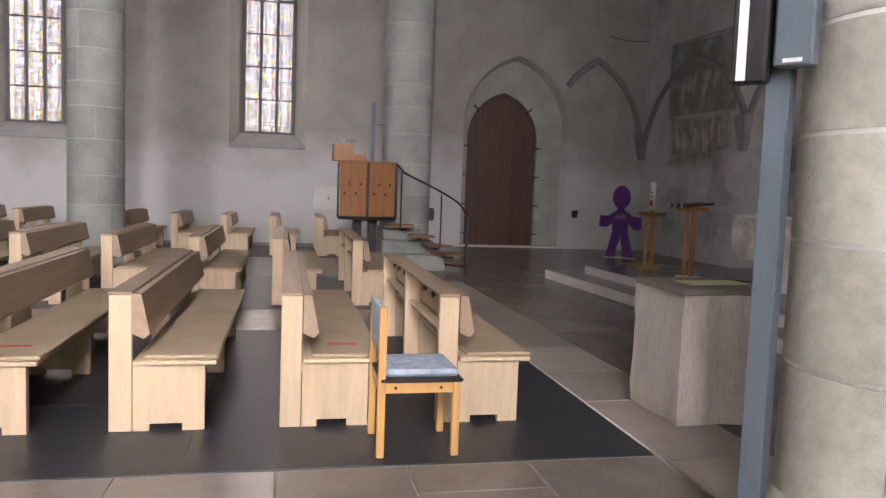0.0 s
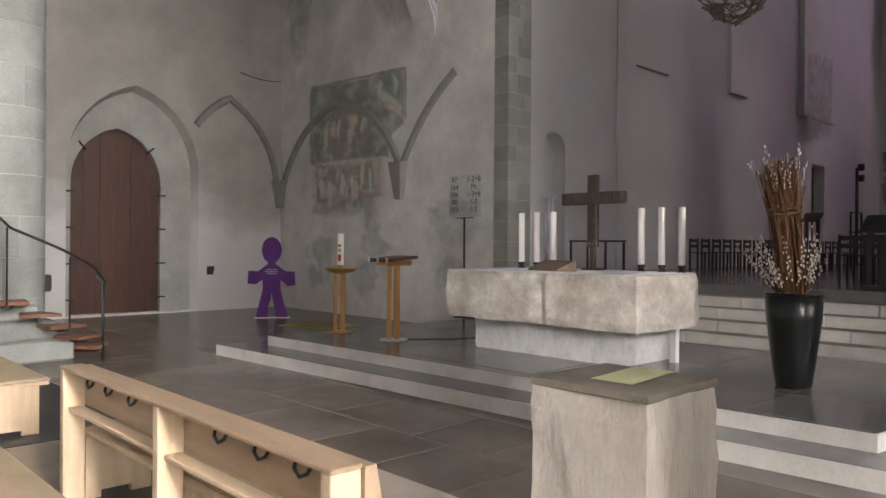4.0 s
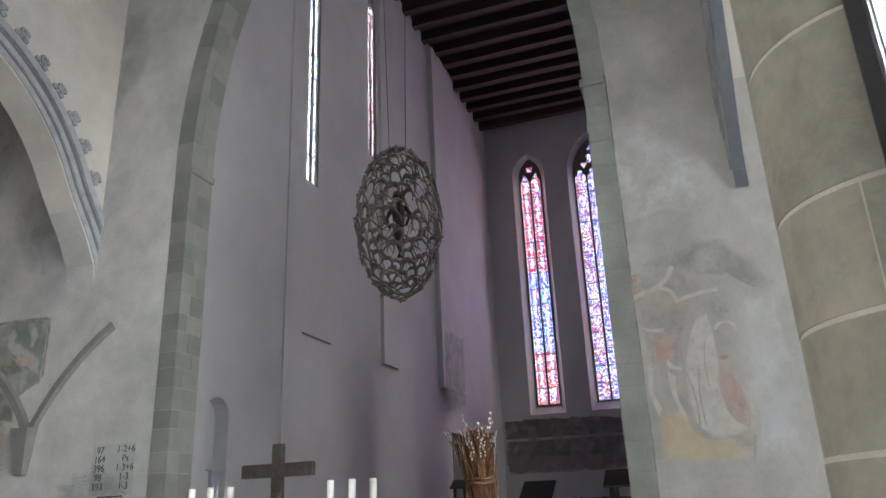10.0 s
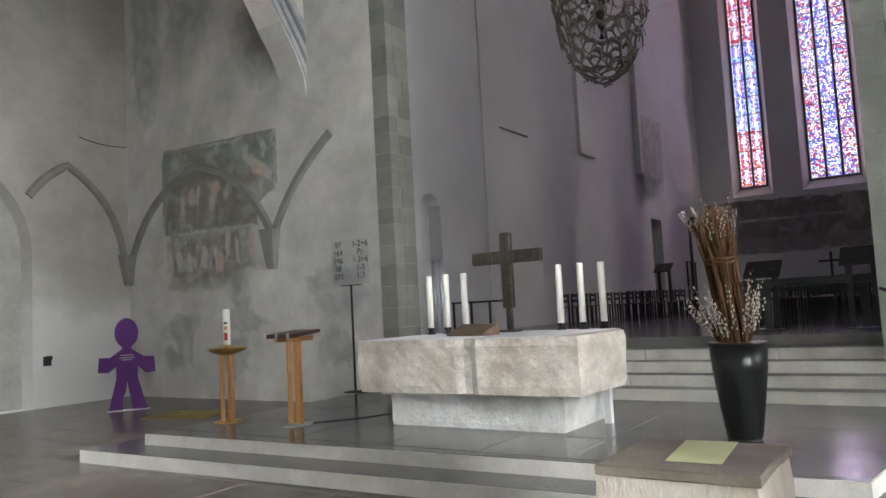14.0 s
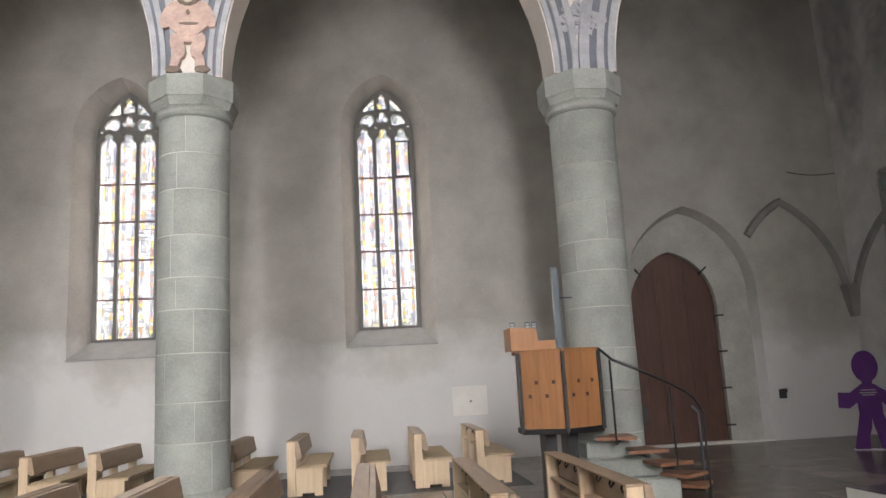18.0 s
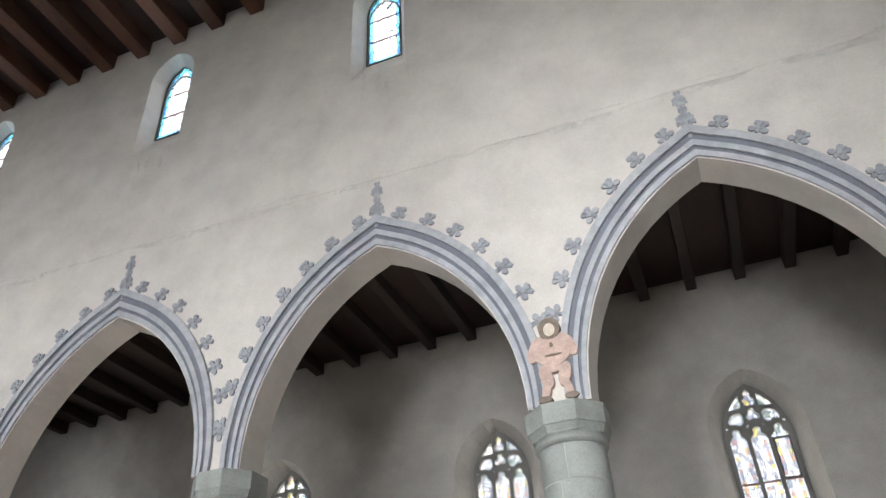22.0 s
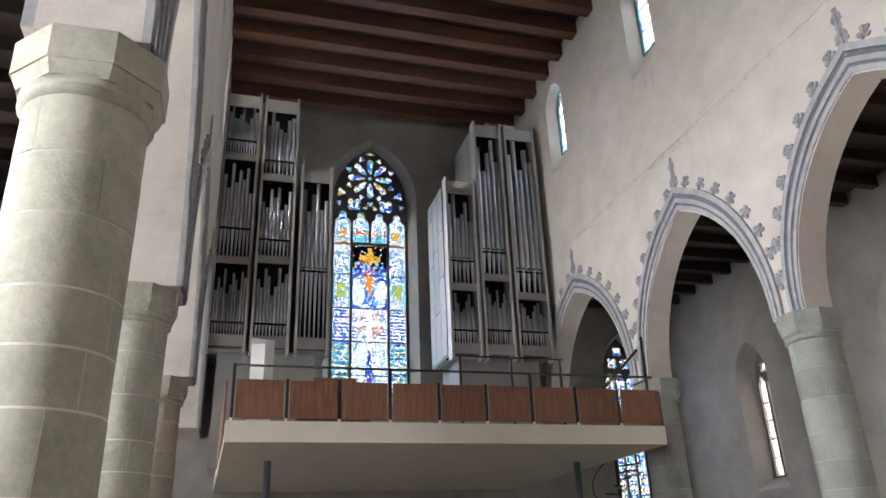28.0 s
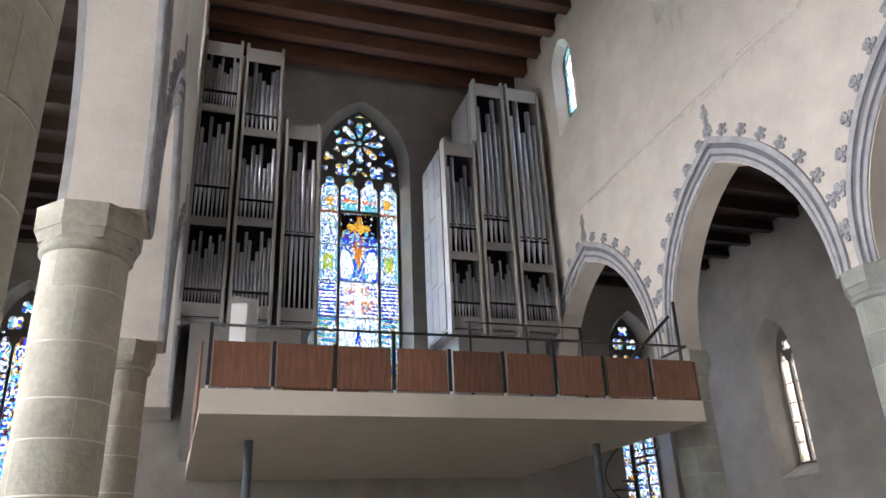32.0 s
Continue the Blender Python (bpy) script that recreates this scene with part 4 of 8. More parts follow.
for c, z in ((16.5, 10.75), (20.65, 13.5)):
    slit = window("window_%d" % k, choir_n, c, z, 0.34, 19.5, 1.1, 0.1, 2, 10, M_GL_PLAIN, [(0, 0.45, 0.16, 4, 0.4)], "narrow tall choir window with stained glass", 0.06)
    glass_sheet(slit, choir_n, 0.17, [c - 0.33 + 0.06 * q for q in range(12)], [z + 0.02 + 0.085 * q for q in range(int((20.4 - z) / 0.085))], slit_glass_rose if z > 12 else slit_glass, 700 + int(z))
    window_light((c, CYN + 0.95, (z + 20) / 2), (c, CYN, (z + 20) / 2), 0.8, 20.5 - z, 18.0)
    k += 1
# unseen south windows, added with falling radiance to light the north choir wall
for c in (13.2, 18.6, 25.0, 31.2):
    window("window_%d" % k, choir_s, c, 9.3, 0.6, 19.0, 1.2, 0.5, 2, 8, M_GL_WHITE, [(0, 0.45, 0.18, 4, 0.4)], "narrow tall choir window with stained glass", 0.06)
    window_light((c, CYS - 0.95, 14.6), (c, CYS, 14.6), 1.3, 11, (9.0 if c < 15 else 3.2 if c < 22 else 1.0), (0.98, 0.98, 1))
    k += 1
part("niche_back", boxed(12.2, 13.3, CYN + 0.35, CYN + 0.42, CHOIR, 4.4), M_CHOIR, bpy.data.objects["wall_choir_north"])
part("choir_door_leaf", boxed(27.9, 29.2, CYN + 0.4, CYN + 0.45, CHOIR, 4.75), M_BOARD, bpy.data.objects["wall_choir_north"])

setting("wall_choir_west", boxed(XE + 0.02, XE + 0.6, CYS - 1, CYN + 1, 19.5, CCEIL + 0.6), M_CHOIR, "plain wall above the chancel arch", "wall")

# ---- ceilings ----


def beam_ceiling(name, x0, x1, y0, y1, z, step, bw, bh, label, first=0.4):
    bm = boxed(x0, x1, y0, y1, z + bh - 0.02, z + bh + 0.12)
    x = x0 + first
    while x < x1:
        box(bm, x - bw / 2, x + bw / 2, y0, y1, z, z + bh, 0.015)
        x += step
    me = setting(name, bm, M_BEAM if 15 < z < 20 else M_BEAM_DIM, label, "ceiling")
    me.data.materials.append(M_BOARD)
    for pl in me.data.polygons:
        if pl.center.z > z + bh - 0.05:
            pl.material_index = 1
    return me


beam_ceiling("ceiling_nave", XW - 0.1, XE + 0.1, YB, YA, 18.1, 1.2, 0.4, 0.55, "dark brown timber beam ceiling of the nave", 0.75)
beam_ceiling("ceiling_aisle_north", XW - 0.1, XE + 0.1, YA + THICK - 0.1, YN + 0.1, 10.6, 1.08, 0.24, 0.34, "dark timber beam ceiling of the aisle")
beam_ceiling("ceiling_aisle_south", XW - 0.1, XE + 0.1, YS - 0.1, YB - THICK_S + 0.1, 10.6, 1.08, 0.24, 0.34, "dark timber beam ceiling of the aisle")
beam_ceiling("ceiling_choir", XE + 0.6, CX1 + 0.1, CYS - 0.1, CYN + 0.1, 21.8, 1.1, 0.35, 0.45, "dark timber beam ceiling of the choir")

# ---- floors and steps ----
setting("floor", boxed(XW - 0.5, XE + 0.5, YS - 0.5, YN + 0.7, -0.2, -0.006), M_JOINT, "worn sandstone floor with pale joints", "floor")
setting("floor_choir", boxed(XE + 0.625, CX1 + 0.5, CYS - 0.5, CYN + 0.5, 0.3, CHOIR), M_DAIS, "grey stone floor of the choir", "floor")


def slab_prism(poly, z0, z1):
    return plate(poly, [], lambda u, v, w: (u, v, w), z0, z1)


STEP_1 = [(4.86, 4.28), (4.45, 13.32), (XE, 13.32), (XE, 3.55)]
STEP_2 = [(5.29, 4.84), (4.99, 12.78), (XE, 12.78), (XE, 4.19)]
dais = thing("dais", "two-stepped grey stone dais under the altar", "dais")
dais["kind"] = "structure"
part("lower_step", slab_prism(STEP_1, -0.01, DAIS / 2), M_STEP, dais, "pale stone step")
part("platform", slab_prism(STEP_2, DAIS / 2 - 0.01, DAIS - 0.006), M_STEP, dais, "pale stone edge")
part("tread", slab_prism([(4.875, 4.295), (4.465, 13.305), (XE, 13.305), (XE, 3.565)], DAIS / 2, DAIS / 2 + 0.003), M_DAIS, dais, "dark grey polished tread")
part("tread", slab_prism([(5.305, 4.855), (5.005, 12.765), (XE, 12.765), (XE, 4.205)], DAIS - 0.006, DAIS - 0.003), M_DAIS, dais, "dark grey polished tread")
for i in range(5):
    x = 9.05 + 0.33 * i
    st = thing("choir_step", "pale worn stone step up to the choir", "step", (0, 0, 0), "steps up to the choir")
    st["kind"] = "structure"
    y = 4.9
    while y < 12.22:
        y2 = min(12.24, y + random.uniform(1.1, 1.9))
        if y2 > 11.8:
            y2 = 12.24
        part("step_stone", boxed(x, x + 0.36 if i < 4 else XE + 0.64, y + 0.003, y2 - 0.003, DAIS + 0.15 * i - 0.01, DAIS + 0.15 * (i + 1), 0.012), M_STEP, st)
        if i < 4:
            part("tread_stone", boxed(x + 0.015, x + 0.332, y + 0.004, y2 - 0.004, DAIS + 0.15 * (i + 1) - 0.002, DAIS + 0.15 * (i + 1) + 0.004), M_TREAD, st, "darker worn tread")
        y = y2
    st.location = (0, 0, 0)

# ---- pillars ----


def capital_mesh():
    bm = bmesh.new()
    lathe(bm, [(0.475, 5.34), (0.52, 5.37), (0.52, 5.41), (0.485, 5.43), (0.51, 5.47), (0.54, 5.5)], 24)
    for r0, r1, z0, z1 in ((0.53, 0.575, 5.48, 5.6), (0.59, 0.595, 5.6, 5.9)):
        a = [bm.verts.new((r0 * 1.04 * math.cos(math.pi / 8 + math.pi / 4 * j), r0 * 1.04 * math.sin(math.pi / 8 + math.pi / 4 * j), z0)) for j in range(8)]
        b = [bm.verts.new((r1 * 1.04 * math.cos(math.pi / 8 + math.pi / 4 * j), r1 * 1.04 * math.sin(math.pi / 8 + math.pi / 4 * j), z1)) for j in range(8)]
        for j in range(8):
            bm.faces.new((a[j], a[(j + 1) % 8], b[(j + 1) % 8], b[j]))
        bm.faces.new(a[::-1])
        bm.faces.new(b)
    return bm


def drum_stone(r, a0, a1, h, gap=0.0035):
    """One curved stone of a course."""
    bm = bmesh.new()
    k = max(5, round((a1 - a0) / 0.13))
    da = gap / r
    h0, h1 = 0.003, h - 0.003
    ang = [a0 + da + (a1 - a0 - 2 * da) * i / k for i in range(k + 1)]
    lo = [bm.verts.new((r * math.cos(a), r * math.sin(a), h0)) for a in ang]
    up = [bm.verts.new((r * math.cos(a), r * math.sin(a), h1)) for a in ang]
    for i in range(k):
        bm.faces.new((lo[i], lo[i + 1], up[i + 1], up[i])).smooth = True
    for zz in (h0, h1):
        e1 = [bm.verts.new((r * math.cos(a), r * math.sin(a), zz + (0.00003 if zz == h1 else -0.00003))) for a in ang]
        e2 = [bm.verts.new(((r - 0.03) * math.cos(a), (r - 0.03) * math.sin(a), zz)) for a in ang]
        for i in range(k):
            bm.faces.new((e1[i], e1[i + 1], e2[i + 1], e2[i]))
    return bm


def pillar(x, y, material, seed):
    rnd = random.Random(seed)
    p = thing("pillar", "round sandstone pillar with an octagonal capital", "pillar", (x, y, 0), "nave pillars")
    p["kind"] = "structure"
    part("core", lathe(bmesh.new(), [(0.465, 0.0), (0.465, 5.4)], 64), M_MORTAR if material is M_STONE_PALE else M_MORTAR_GREY, p, "pale mortar joints")
    part("base", lathe(bmesh.new(), [(0.66, 0.0), (0.66, 0.14), (0.62, 0.2), (0.54, 0.3), (0.5, 0.4), (0.47, 0.46)], 24), material, p, "weathered flared base")
    z = 0.44
    while z < 5.25:
        h = min(rnd.choice((0.42, 0.5, 0.56, 0.62)), 5.38 - z)
        if 5.38 - z - h < 0.3:
            h = 5.38 - z
        a, n = rnd.uniform(0, 6.28), rnd.choice((3, 3, 4))
        cuts = [a + 2 * math.pi * i / n + rnd.uniform(-0.25, 0.25) * (i > 0) for i in range(n)] + [a + 2 * math.pi]
        for a0, a1 in zip(cuts, cuts[1:]):
            ob = part("stone", drum_stone(0.47 + rnd.uniform(-0.002, 0.002), a0, a1, h - (0.014 if material is M_STONE_PALE else 0.008)), material, p)
            ob.location = (0, 0, z)
        z += h
    part("capital", capital_mesh(), material, p)
    return p


for i, x in enumerate(PILLARS):
    pillar(x, PN, M_STONE, 10 + i)
    pillar(x + (0.25 if i == 0 else 0), (3.04, 2.7, 2.59, 2.43, 2.38)[i], M_STONE_PALE, 30 + i).location.z = -sink(x)

# ---- pews ----


def pew_at(x, y0, y1, tape=()):
    """A bench that faces east, its back post at x, between y0 and y1."""
    L = y1 - y0
    pew = thing("pew", "pale birch church pew with a beige seat cushion", "pew", (x, y0, 0), "church pews")
    for y in (0.0, L / 2 - 0.03, L - 0.06):
        part("post", boxed(0, 0.13, y, y + 0.06, 0, 0.83, 0.004), M_BIRCH, pew)
        bm = plate([(0.135, 0), (0.23, 0), (0.23, 0.045), (0.42, 0.045), (0.42, 0), (0.55, 0), (0.55, 0.41), (0.135, 0.41)], [], lambda u, v, w: (u, w, v), y + 0.004, y + 0.056)
        part("side_panel", bm, M_BIRCH, pew)
    part("seat", boxed(0.14, 0.62, -0.03, L + 0.03, 0.412, 0.44, 0.005), M_BIRCH, pew)
    part("cushion", boxed(0.19, 0.63, -0.01, L + 0.01, 0.441, 0.468, 0.01), M_CUSHION, pew)
    back = plate([(0.135, 0.6), (0.2, 0.57), (0.235, 0.6), (0.185, 0.84), (0.135, 0.84)], [], lambda u, v, w: (u, w, v), -0.015, L + 0.015)
    part("backrest", back, M_BIRCH_TOP, pew)
    part("top_rail", boxed(-0.005, 0.132, -0.005, L + 0.005, 0.832, 0.852, 0.004), M_BIRCH_TOP, pew)
    part("book_rail", boxed(0.03, 0.115, 0.06, L - 0.06, 0.575, 0.6, 0.004), M_BIRCH, pew)
    if x > -3.5:
        for y in (0.3, 0.6, 0.95, L - 0.95, L - 0.6, L - 0.3):
            bm = bmesh.new()
            tube(bm, [(0.09, y - 0.055, 0.8), (0.075, y - 0.045, 0.765), (0.07, y, 0.745), (0.075, y + 0.045, 0.765), (0.09, y + 0.055, 0.8)], 0.0085, 6)
            part("coat_hook", bm, M_IRON, pew, "small black hook")
    for y in tape:
        part("tape", boxed(0.3, 0.5, y, y + 0.06, 0.469, 0.471), M_RED, pew, "red marking tape")
    return pew


PEW_STEP = 1.0
for i in range(10):
    pew_at(0.81 - PEW_STEP * i, 5.2, 8.1, (0.25, 2.6) if i % 2 == 1 else ())
for i in range(14):
    pew_at(0.66 - PEW_STEP * i, 10.03, 12.65)
for i in range(16):
    pew_at(0.47 - PEW_STEP * i, 16.75, 18.75)

# ---- altar ----
M_BLOCKTOP = mat("dark_worn_stone", (0.2, 0.175, 0.145), 0.6, var=0.15, scale=4, fine=50, bump=0.2, tint=(0.36, 0.32, 0.26), tint_scale=3, tint_amount=0.6)
altar = thing("altar", "rough-hewn pale limestone block altar on a stone foot", "altar", (6.15, 8.77, DAIS))


def rough_block(poly, z0, z1, amount, seed, cuts=14, groove=None):
    """A hewn stone block: a prism with uneven, chipped faces."""
    bm = bmesh.new()
    n = len(poly)
    per = []
    for i in range(n):
        p, q = poly[i], poly[(i + 1) % n]
        k = max(3, int(math.hypot(q[0] - p[0], q[1] - p[1]) / 0.09))
        per += [(p[0] + (q[0] - p[0]) * j / k, p[1] + (q[1] - p[1]) * j / k) for j in range(k)]
    cx, cy = sum(p[0] for p in poly) / n, sum(p[1] for p in poly) / n
    rows = []
    for r in range(8):
        z = z0 + (z1 - z0) * r / 7
        row = []
        for u, v in per:
            d = noise.noise(Vector((u * 2.3 + seed, v * 2.3, z * 3))) * amount + noise.noise(Vector((u * 9, v * 9 + seed, z * 9))) * amount * 0.5
            if r in (0, 7):
                d -= amount * 0.7
            if groove is not None and abs(v - groove) < 0.06 and u < 0.2:
                d -= 0.035
            dx, dy = u - cx, v - cy
            L = math.hypot(dx, dy)
            row.append(bm.verts.new((u + dx / L * d, v + dy / L * d, z + (noise.noise(Vector((u * 4, v * 4, seed))) * amount * 0.3 if r == 0 else 0))))
        rows.append(row)
    m = len(per)
    for a, b in zip(rows, rows[1:]):
        for i in range(m):
            bm.faces.new((a[i], a[(i + 1) % m], b[(i + 1) % m], b[i]))
    bm.faces.new(rows[0][::-1])
    bm.faces.new(rows[-1])
    return bm


part("mensa", rough_block([(0, -1.42), (0, 1.44), (1.66, 1.44), (1.7, -1.22), (1.1, -1.5)], 0.42, 1.022, 0.03, 3, groove=-0.08), M_ALTAR, altar, "split rough-hewn limestone slab")
part("foot", rough_block([(0.3, -1.08), (0.3, 1.2), (1.45, 1.2), (1.45, -1.1)], 0.0, 0.42, 0.018, 8), M_FOOT, altar, "pale tooled stone foot")
part("support", boxed(1.02, 1.1, -1.3, -1.22, 0, 0.44), M_WHITE, altar, "white support post")

amb = thing("stone_block", "rough-sawn sandstone block with a dark top", "stone block", (2.73, 5.3, 0))
part("body", rough_block([(-0.34, -0.345), (-0.34, 0.345), (0.34, 0.345), (0.34, -0.345)], 0.0, 0.89, 0.03, 12), M_BLOCK, amb)
part("top", rough_block([(-0.34, -0.345), (-0.34, 0.345), (0.34, 0.345), (0.34, -0.345)], 0.885, 0.93, 0.012, 15), M_BLOCKTOP, amb, "dark worn top")

# ---- mouldings of the arches ----


LEAF = [(-0.05, -0.04), (0.06, -0.04), (0.03, 0.03), (0.035, 0.085), (0.1, 0.055), (0.16, 0.085), (0.165, 0.14), (0.11, 0.165), (0.075, 0.15), (0.09, 0.2), (0.13, 0.235), (0.105, 0.29), (0.05, 0.285), (0.01, 0.245),
        (-0.035, 0.29), (-0.09, 0.275), (-0.1, 0.225), (-0.06, 0.185), (-0.06, 0.15), (-0.11, 0.16), (-0.15, 0.125), (-0.14, 0.075), (-0.09, 0.055), (-0.03, 0.085), (-0.025, 0.03)]


def crocket(bm, m, s=1.0):
    """A curled leaf on a stem, flat against the wall."""
    b = plate(LEAF, [], lambda u, v, w: (u, w, v), 0.0, -0.035)
    add(b, plate([(0.35 * u, 0.06 + 0.75 * v) for u, v in LEAF], [], lambda u, v, w: (u, w, v), -0.034, -0.06))
    add(bm, b, m @ Matrix.Diagonal((s, s, s, 1)))


def arch_points(cx, half, rise, extra, n=22):
    """An arch line set outward from the opening by extra."""
    left = arc_side(cx, CAP, half, rise, n, -1)
    right = arc_side(cx, CAP, half, rise, n, 1)
    line = [die(*p) for p in left + [(cx, CAP + rise)] + right[::-1]]
    out = []
    for i, p in enumerate(line):
        a, c = line[max(0, i - 1)], line[min(len(line) - 1, i + 1)]
        d = Vector((c[0] - a[0], c[1] - a[1])).normalized()
        k = (0.8 + 0.55 * (p[1] - CAP) / rise if half < 3 else 1.3) * (1.0 if i != n else 1.18)
        out.append((min(p[0] - d.y * extra * k, XE + 0.3), p[1] + d.x * extra * k))
    return out


def flat_strip(bm, a, b, to3, w0, w1):
    """A raised strip between two open lines of as many points."""
    rows = [[bm.verts.new(to3(u, v, w)) for u, v in line] for line, w in ((a, w0), (a, w1), (b, w1), (b, w0))]
    for r, q in zip(rows, rows[1:]):
        for i in range(len(a) - 1):
            bm.faces.new((r[i], r[i + 1], q[i + 1], q[i]))


def hood(cx, half, rise, to3, turn_z, y_face, finial=True):
    ob = thing("arch_moulding", "grey painted arch moulding with leaf crockets and a finial", "moulding", (0, 0, 0), "arch mouldings")
    ob["kind"] = "structure"
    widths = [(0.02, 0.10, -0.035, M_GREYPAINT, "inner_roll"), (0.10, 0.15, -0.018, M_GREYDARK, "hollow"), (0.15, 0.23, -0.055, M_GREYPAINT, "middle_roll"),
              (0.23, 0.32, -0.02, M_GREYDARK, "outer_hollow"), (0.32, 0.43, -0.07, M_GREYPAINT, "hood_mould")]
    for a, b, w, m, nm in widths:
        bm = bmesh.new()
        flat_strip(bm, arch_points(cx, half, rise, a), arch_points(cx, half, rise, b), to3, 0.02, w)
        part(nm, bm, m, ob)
    if turn_z:
        # east bay: wider soffit bands in dark grey, which paints in the shadow there
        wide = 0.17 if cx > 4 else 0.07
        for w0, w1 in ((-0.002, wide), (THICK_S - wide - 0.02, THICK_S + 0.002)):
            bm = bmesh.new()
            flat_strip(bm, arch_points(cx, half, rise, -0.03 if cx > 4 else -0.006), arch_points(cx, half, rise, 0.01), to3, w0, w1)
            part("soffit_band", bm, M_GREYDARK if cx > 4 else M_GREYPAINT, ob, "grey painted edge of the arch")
    line = arch_points(cx, half, rise, 0.43, 60)
    ln = [0.0]
    for p, q in zip(line, line[1:]):
        ln.append(ln[-1] + math.hypot(q[0] - p[0], q[1] - p[1]))
    total = ln[-1]
    count = 8 if half < 3 else 11
    cm = None
    for sgn in (0, 1):
        for i in range(count):
            s = 0.75 + (total / 2 - 1.15) * i / (count - 1)
            s = s if sgn == 0 else total - s
            j = next(k for k in range(len(ln)) if ln[k] >= s)
            p, q = line[j - 1], line[j]
            if p[0] > XE - 0.25:
                continue
            ang = math.atan2(q[1] - p[1], q[0] - p[0])
            if cm is None:
                bm = bmesh.new()
                crocket(bm, Matrix.Identity(4))
                first = part("crocket", bm, M_CROCKET, ob)
                cm = first.data
                one = first
            else:
                one = share("crocket", cm, Matrix.Identity(4), ob)
            flip = Matrix.Identity(4) if turn_z == 0 else Matrix.Diagonal((1, -1, 1, 1))
            one.matrix_basis = Matrix.Translation(Vector(to3(q[0], q[1], 0))) @ flip @ Matrix.Rotation(-ang, 4, "Y")
    if finial:
        bm = bmesh.new()
        ax = CAP + rise + 0.74
        box(bm, -0.035, 0.035, -0.04, 0.0, -0.15, 0.5)
        for z, s in ((0.1, 0.9), (0.42, 0.7)):
            for rot in (0.0, 1.4, -1.4):
                crocket(bm, Matrix.Translation((0, 0, z)) @ Matrix.Rotation(rot, 4, "Y"), s * (0.9 if rot == 0 else 0.7))
        f1 = part("finial", bm, M_CROCKET, ob)
        f1.matrix_basis = Matrix.Translation(Vector(to3(cx, ax - 0.1, 0))) @ Matrix.Diagonal((0.85, 0.8, 1.45, 1)) @ (Matrix.Identity(4) if turn_z == 0 else Matrix.Diagonal((1, -1, 1, 1)))


ends = [-26.6] + PILLARS[::-1] + [XE - 0.48]
for to3, sgn in ((nave_n, 0), (nave_s, 1)):
    for a, b in zip(ends, ends[1:]):
        lo = a + (0 if a == ends[0] else 0.46)
        hi = b - (0 if b == ends[-1] else 0.46)
        hood((lo + hi) / 2, (hi - lo) / 2, 3.64 if (hi - lo) / 2 < 3 else 3.8, to3, sgn, YA)

# figure painted above the capital of the second pillar, in plain shapes
M_SALMON = mat("faded_salmon_paint", (0.56, 0.42, 0.36), 0.95, var=0.2, scale=6, fine=30, bump=0.1, tint=(0.45, 0.31, 0.25), tint_scale=5, tint_amount=0.6)
M_HAIR = mat("dark_brown_paint", (0.2, 0.155, 0.125), 0.95, var=0.25, scale=9, fine=40, bump=0.1)
M_PALEPAINT = mat("pale_cream_paint", (0.6, 0.53, 0.44), 0.95, var=0.15, scale=9, fine=40, bump=0.1)
painted = thing("painted_figure", "faded salmon wall painting above a pillar capital", "wall painting")


def daub(name, u, v, r, s, m, lift, lean=0.0, n=14):
    pts = [(PILLARS[1] + 0.02 + 0.8 * (u + r * math.cos(q) + lean * r * s * math.sin(q)), CAP + 0.04 + 0.76 * (v + r * s * math.sin(q))) for q in [2 * math.pi * j / n for j in range(n)]]
    part(name, plate(pts, [], nave_n, 0.0, -lift), m, painted)


daub("hair", 0.0, 1.5, 0.21, 1.15, M_HAIR, 0.09)
daub("face", 0.0, 1.47, 0.11, 1.3, M_PALEPAINT, 0.094)
for sg in (-1, 1):
    daub("upper_arm", sg * 0.3, 1.1, 0.14, 1.9, M_SALMON, 0.088, sg * -0.35)
    daub("forearm", sg * 0.2, 0.84, 0.1, 1.6, M_SALMON, 0.096, sg * 0.9)
    daub("thigh", sg * 0.17, 0.5, 0.12, 2.0, M_SALMON, 0.09, sg * 0.2)
    daub("shin", sg * 0.2, 0.22, 0.08, 2.4, M_SALMON, 0.092, sg * -0.2)
    daub("shoe", sg * 0.24, 0.05, 0.13, 0.5, M_HAIR, 0.095)
daub("tunic", 0.0, 1.0, 0.24, 1.5, M_SALMON, 0.086)
daub("tunic_hem", 0.0, 0.72, 0.2, 0.8, M_SALMON, 0.091)
daub("clasp", 0.0, 1.14, 0.03, 1.6, M_HAIR, 0.099)
daub("belt", 0.02, 0.92, 0.17, 0.14, M_HAIR, 0.099)
bm = bmesh.new()
for u, v in ((-0.1, 0.62), (0.1, 0.62), (0.0, 0.78)):
    crocket(bm, Matrix.Translation((PILLARS[0] + u, YA, CAP + v)) @ Matrix.Rotation(u * 6, 4, "Y"), 1.1)
for u, v in ((0.0, 1.3), (-0.16, 1.5), (0.16, 1.5)):
    crocket(bm, Matrix.Translation((PILLARS[0] + u, YA, CAP + v)) @ Matrix.Rotation(u * 4, 4, "Y"), 1.2)
tagged(finish("painted_ornament", bm, M_GREYPAINT), "grey leaf ornament above a pillar capital", "ornament", "", "structure")

# ---- chancel arch stones ----
ch = thing("chancel_arch", "grey-green sandstone blocks lining the chancel arch", "arch")
ch["kind"] = "structure"


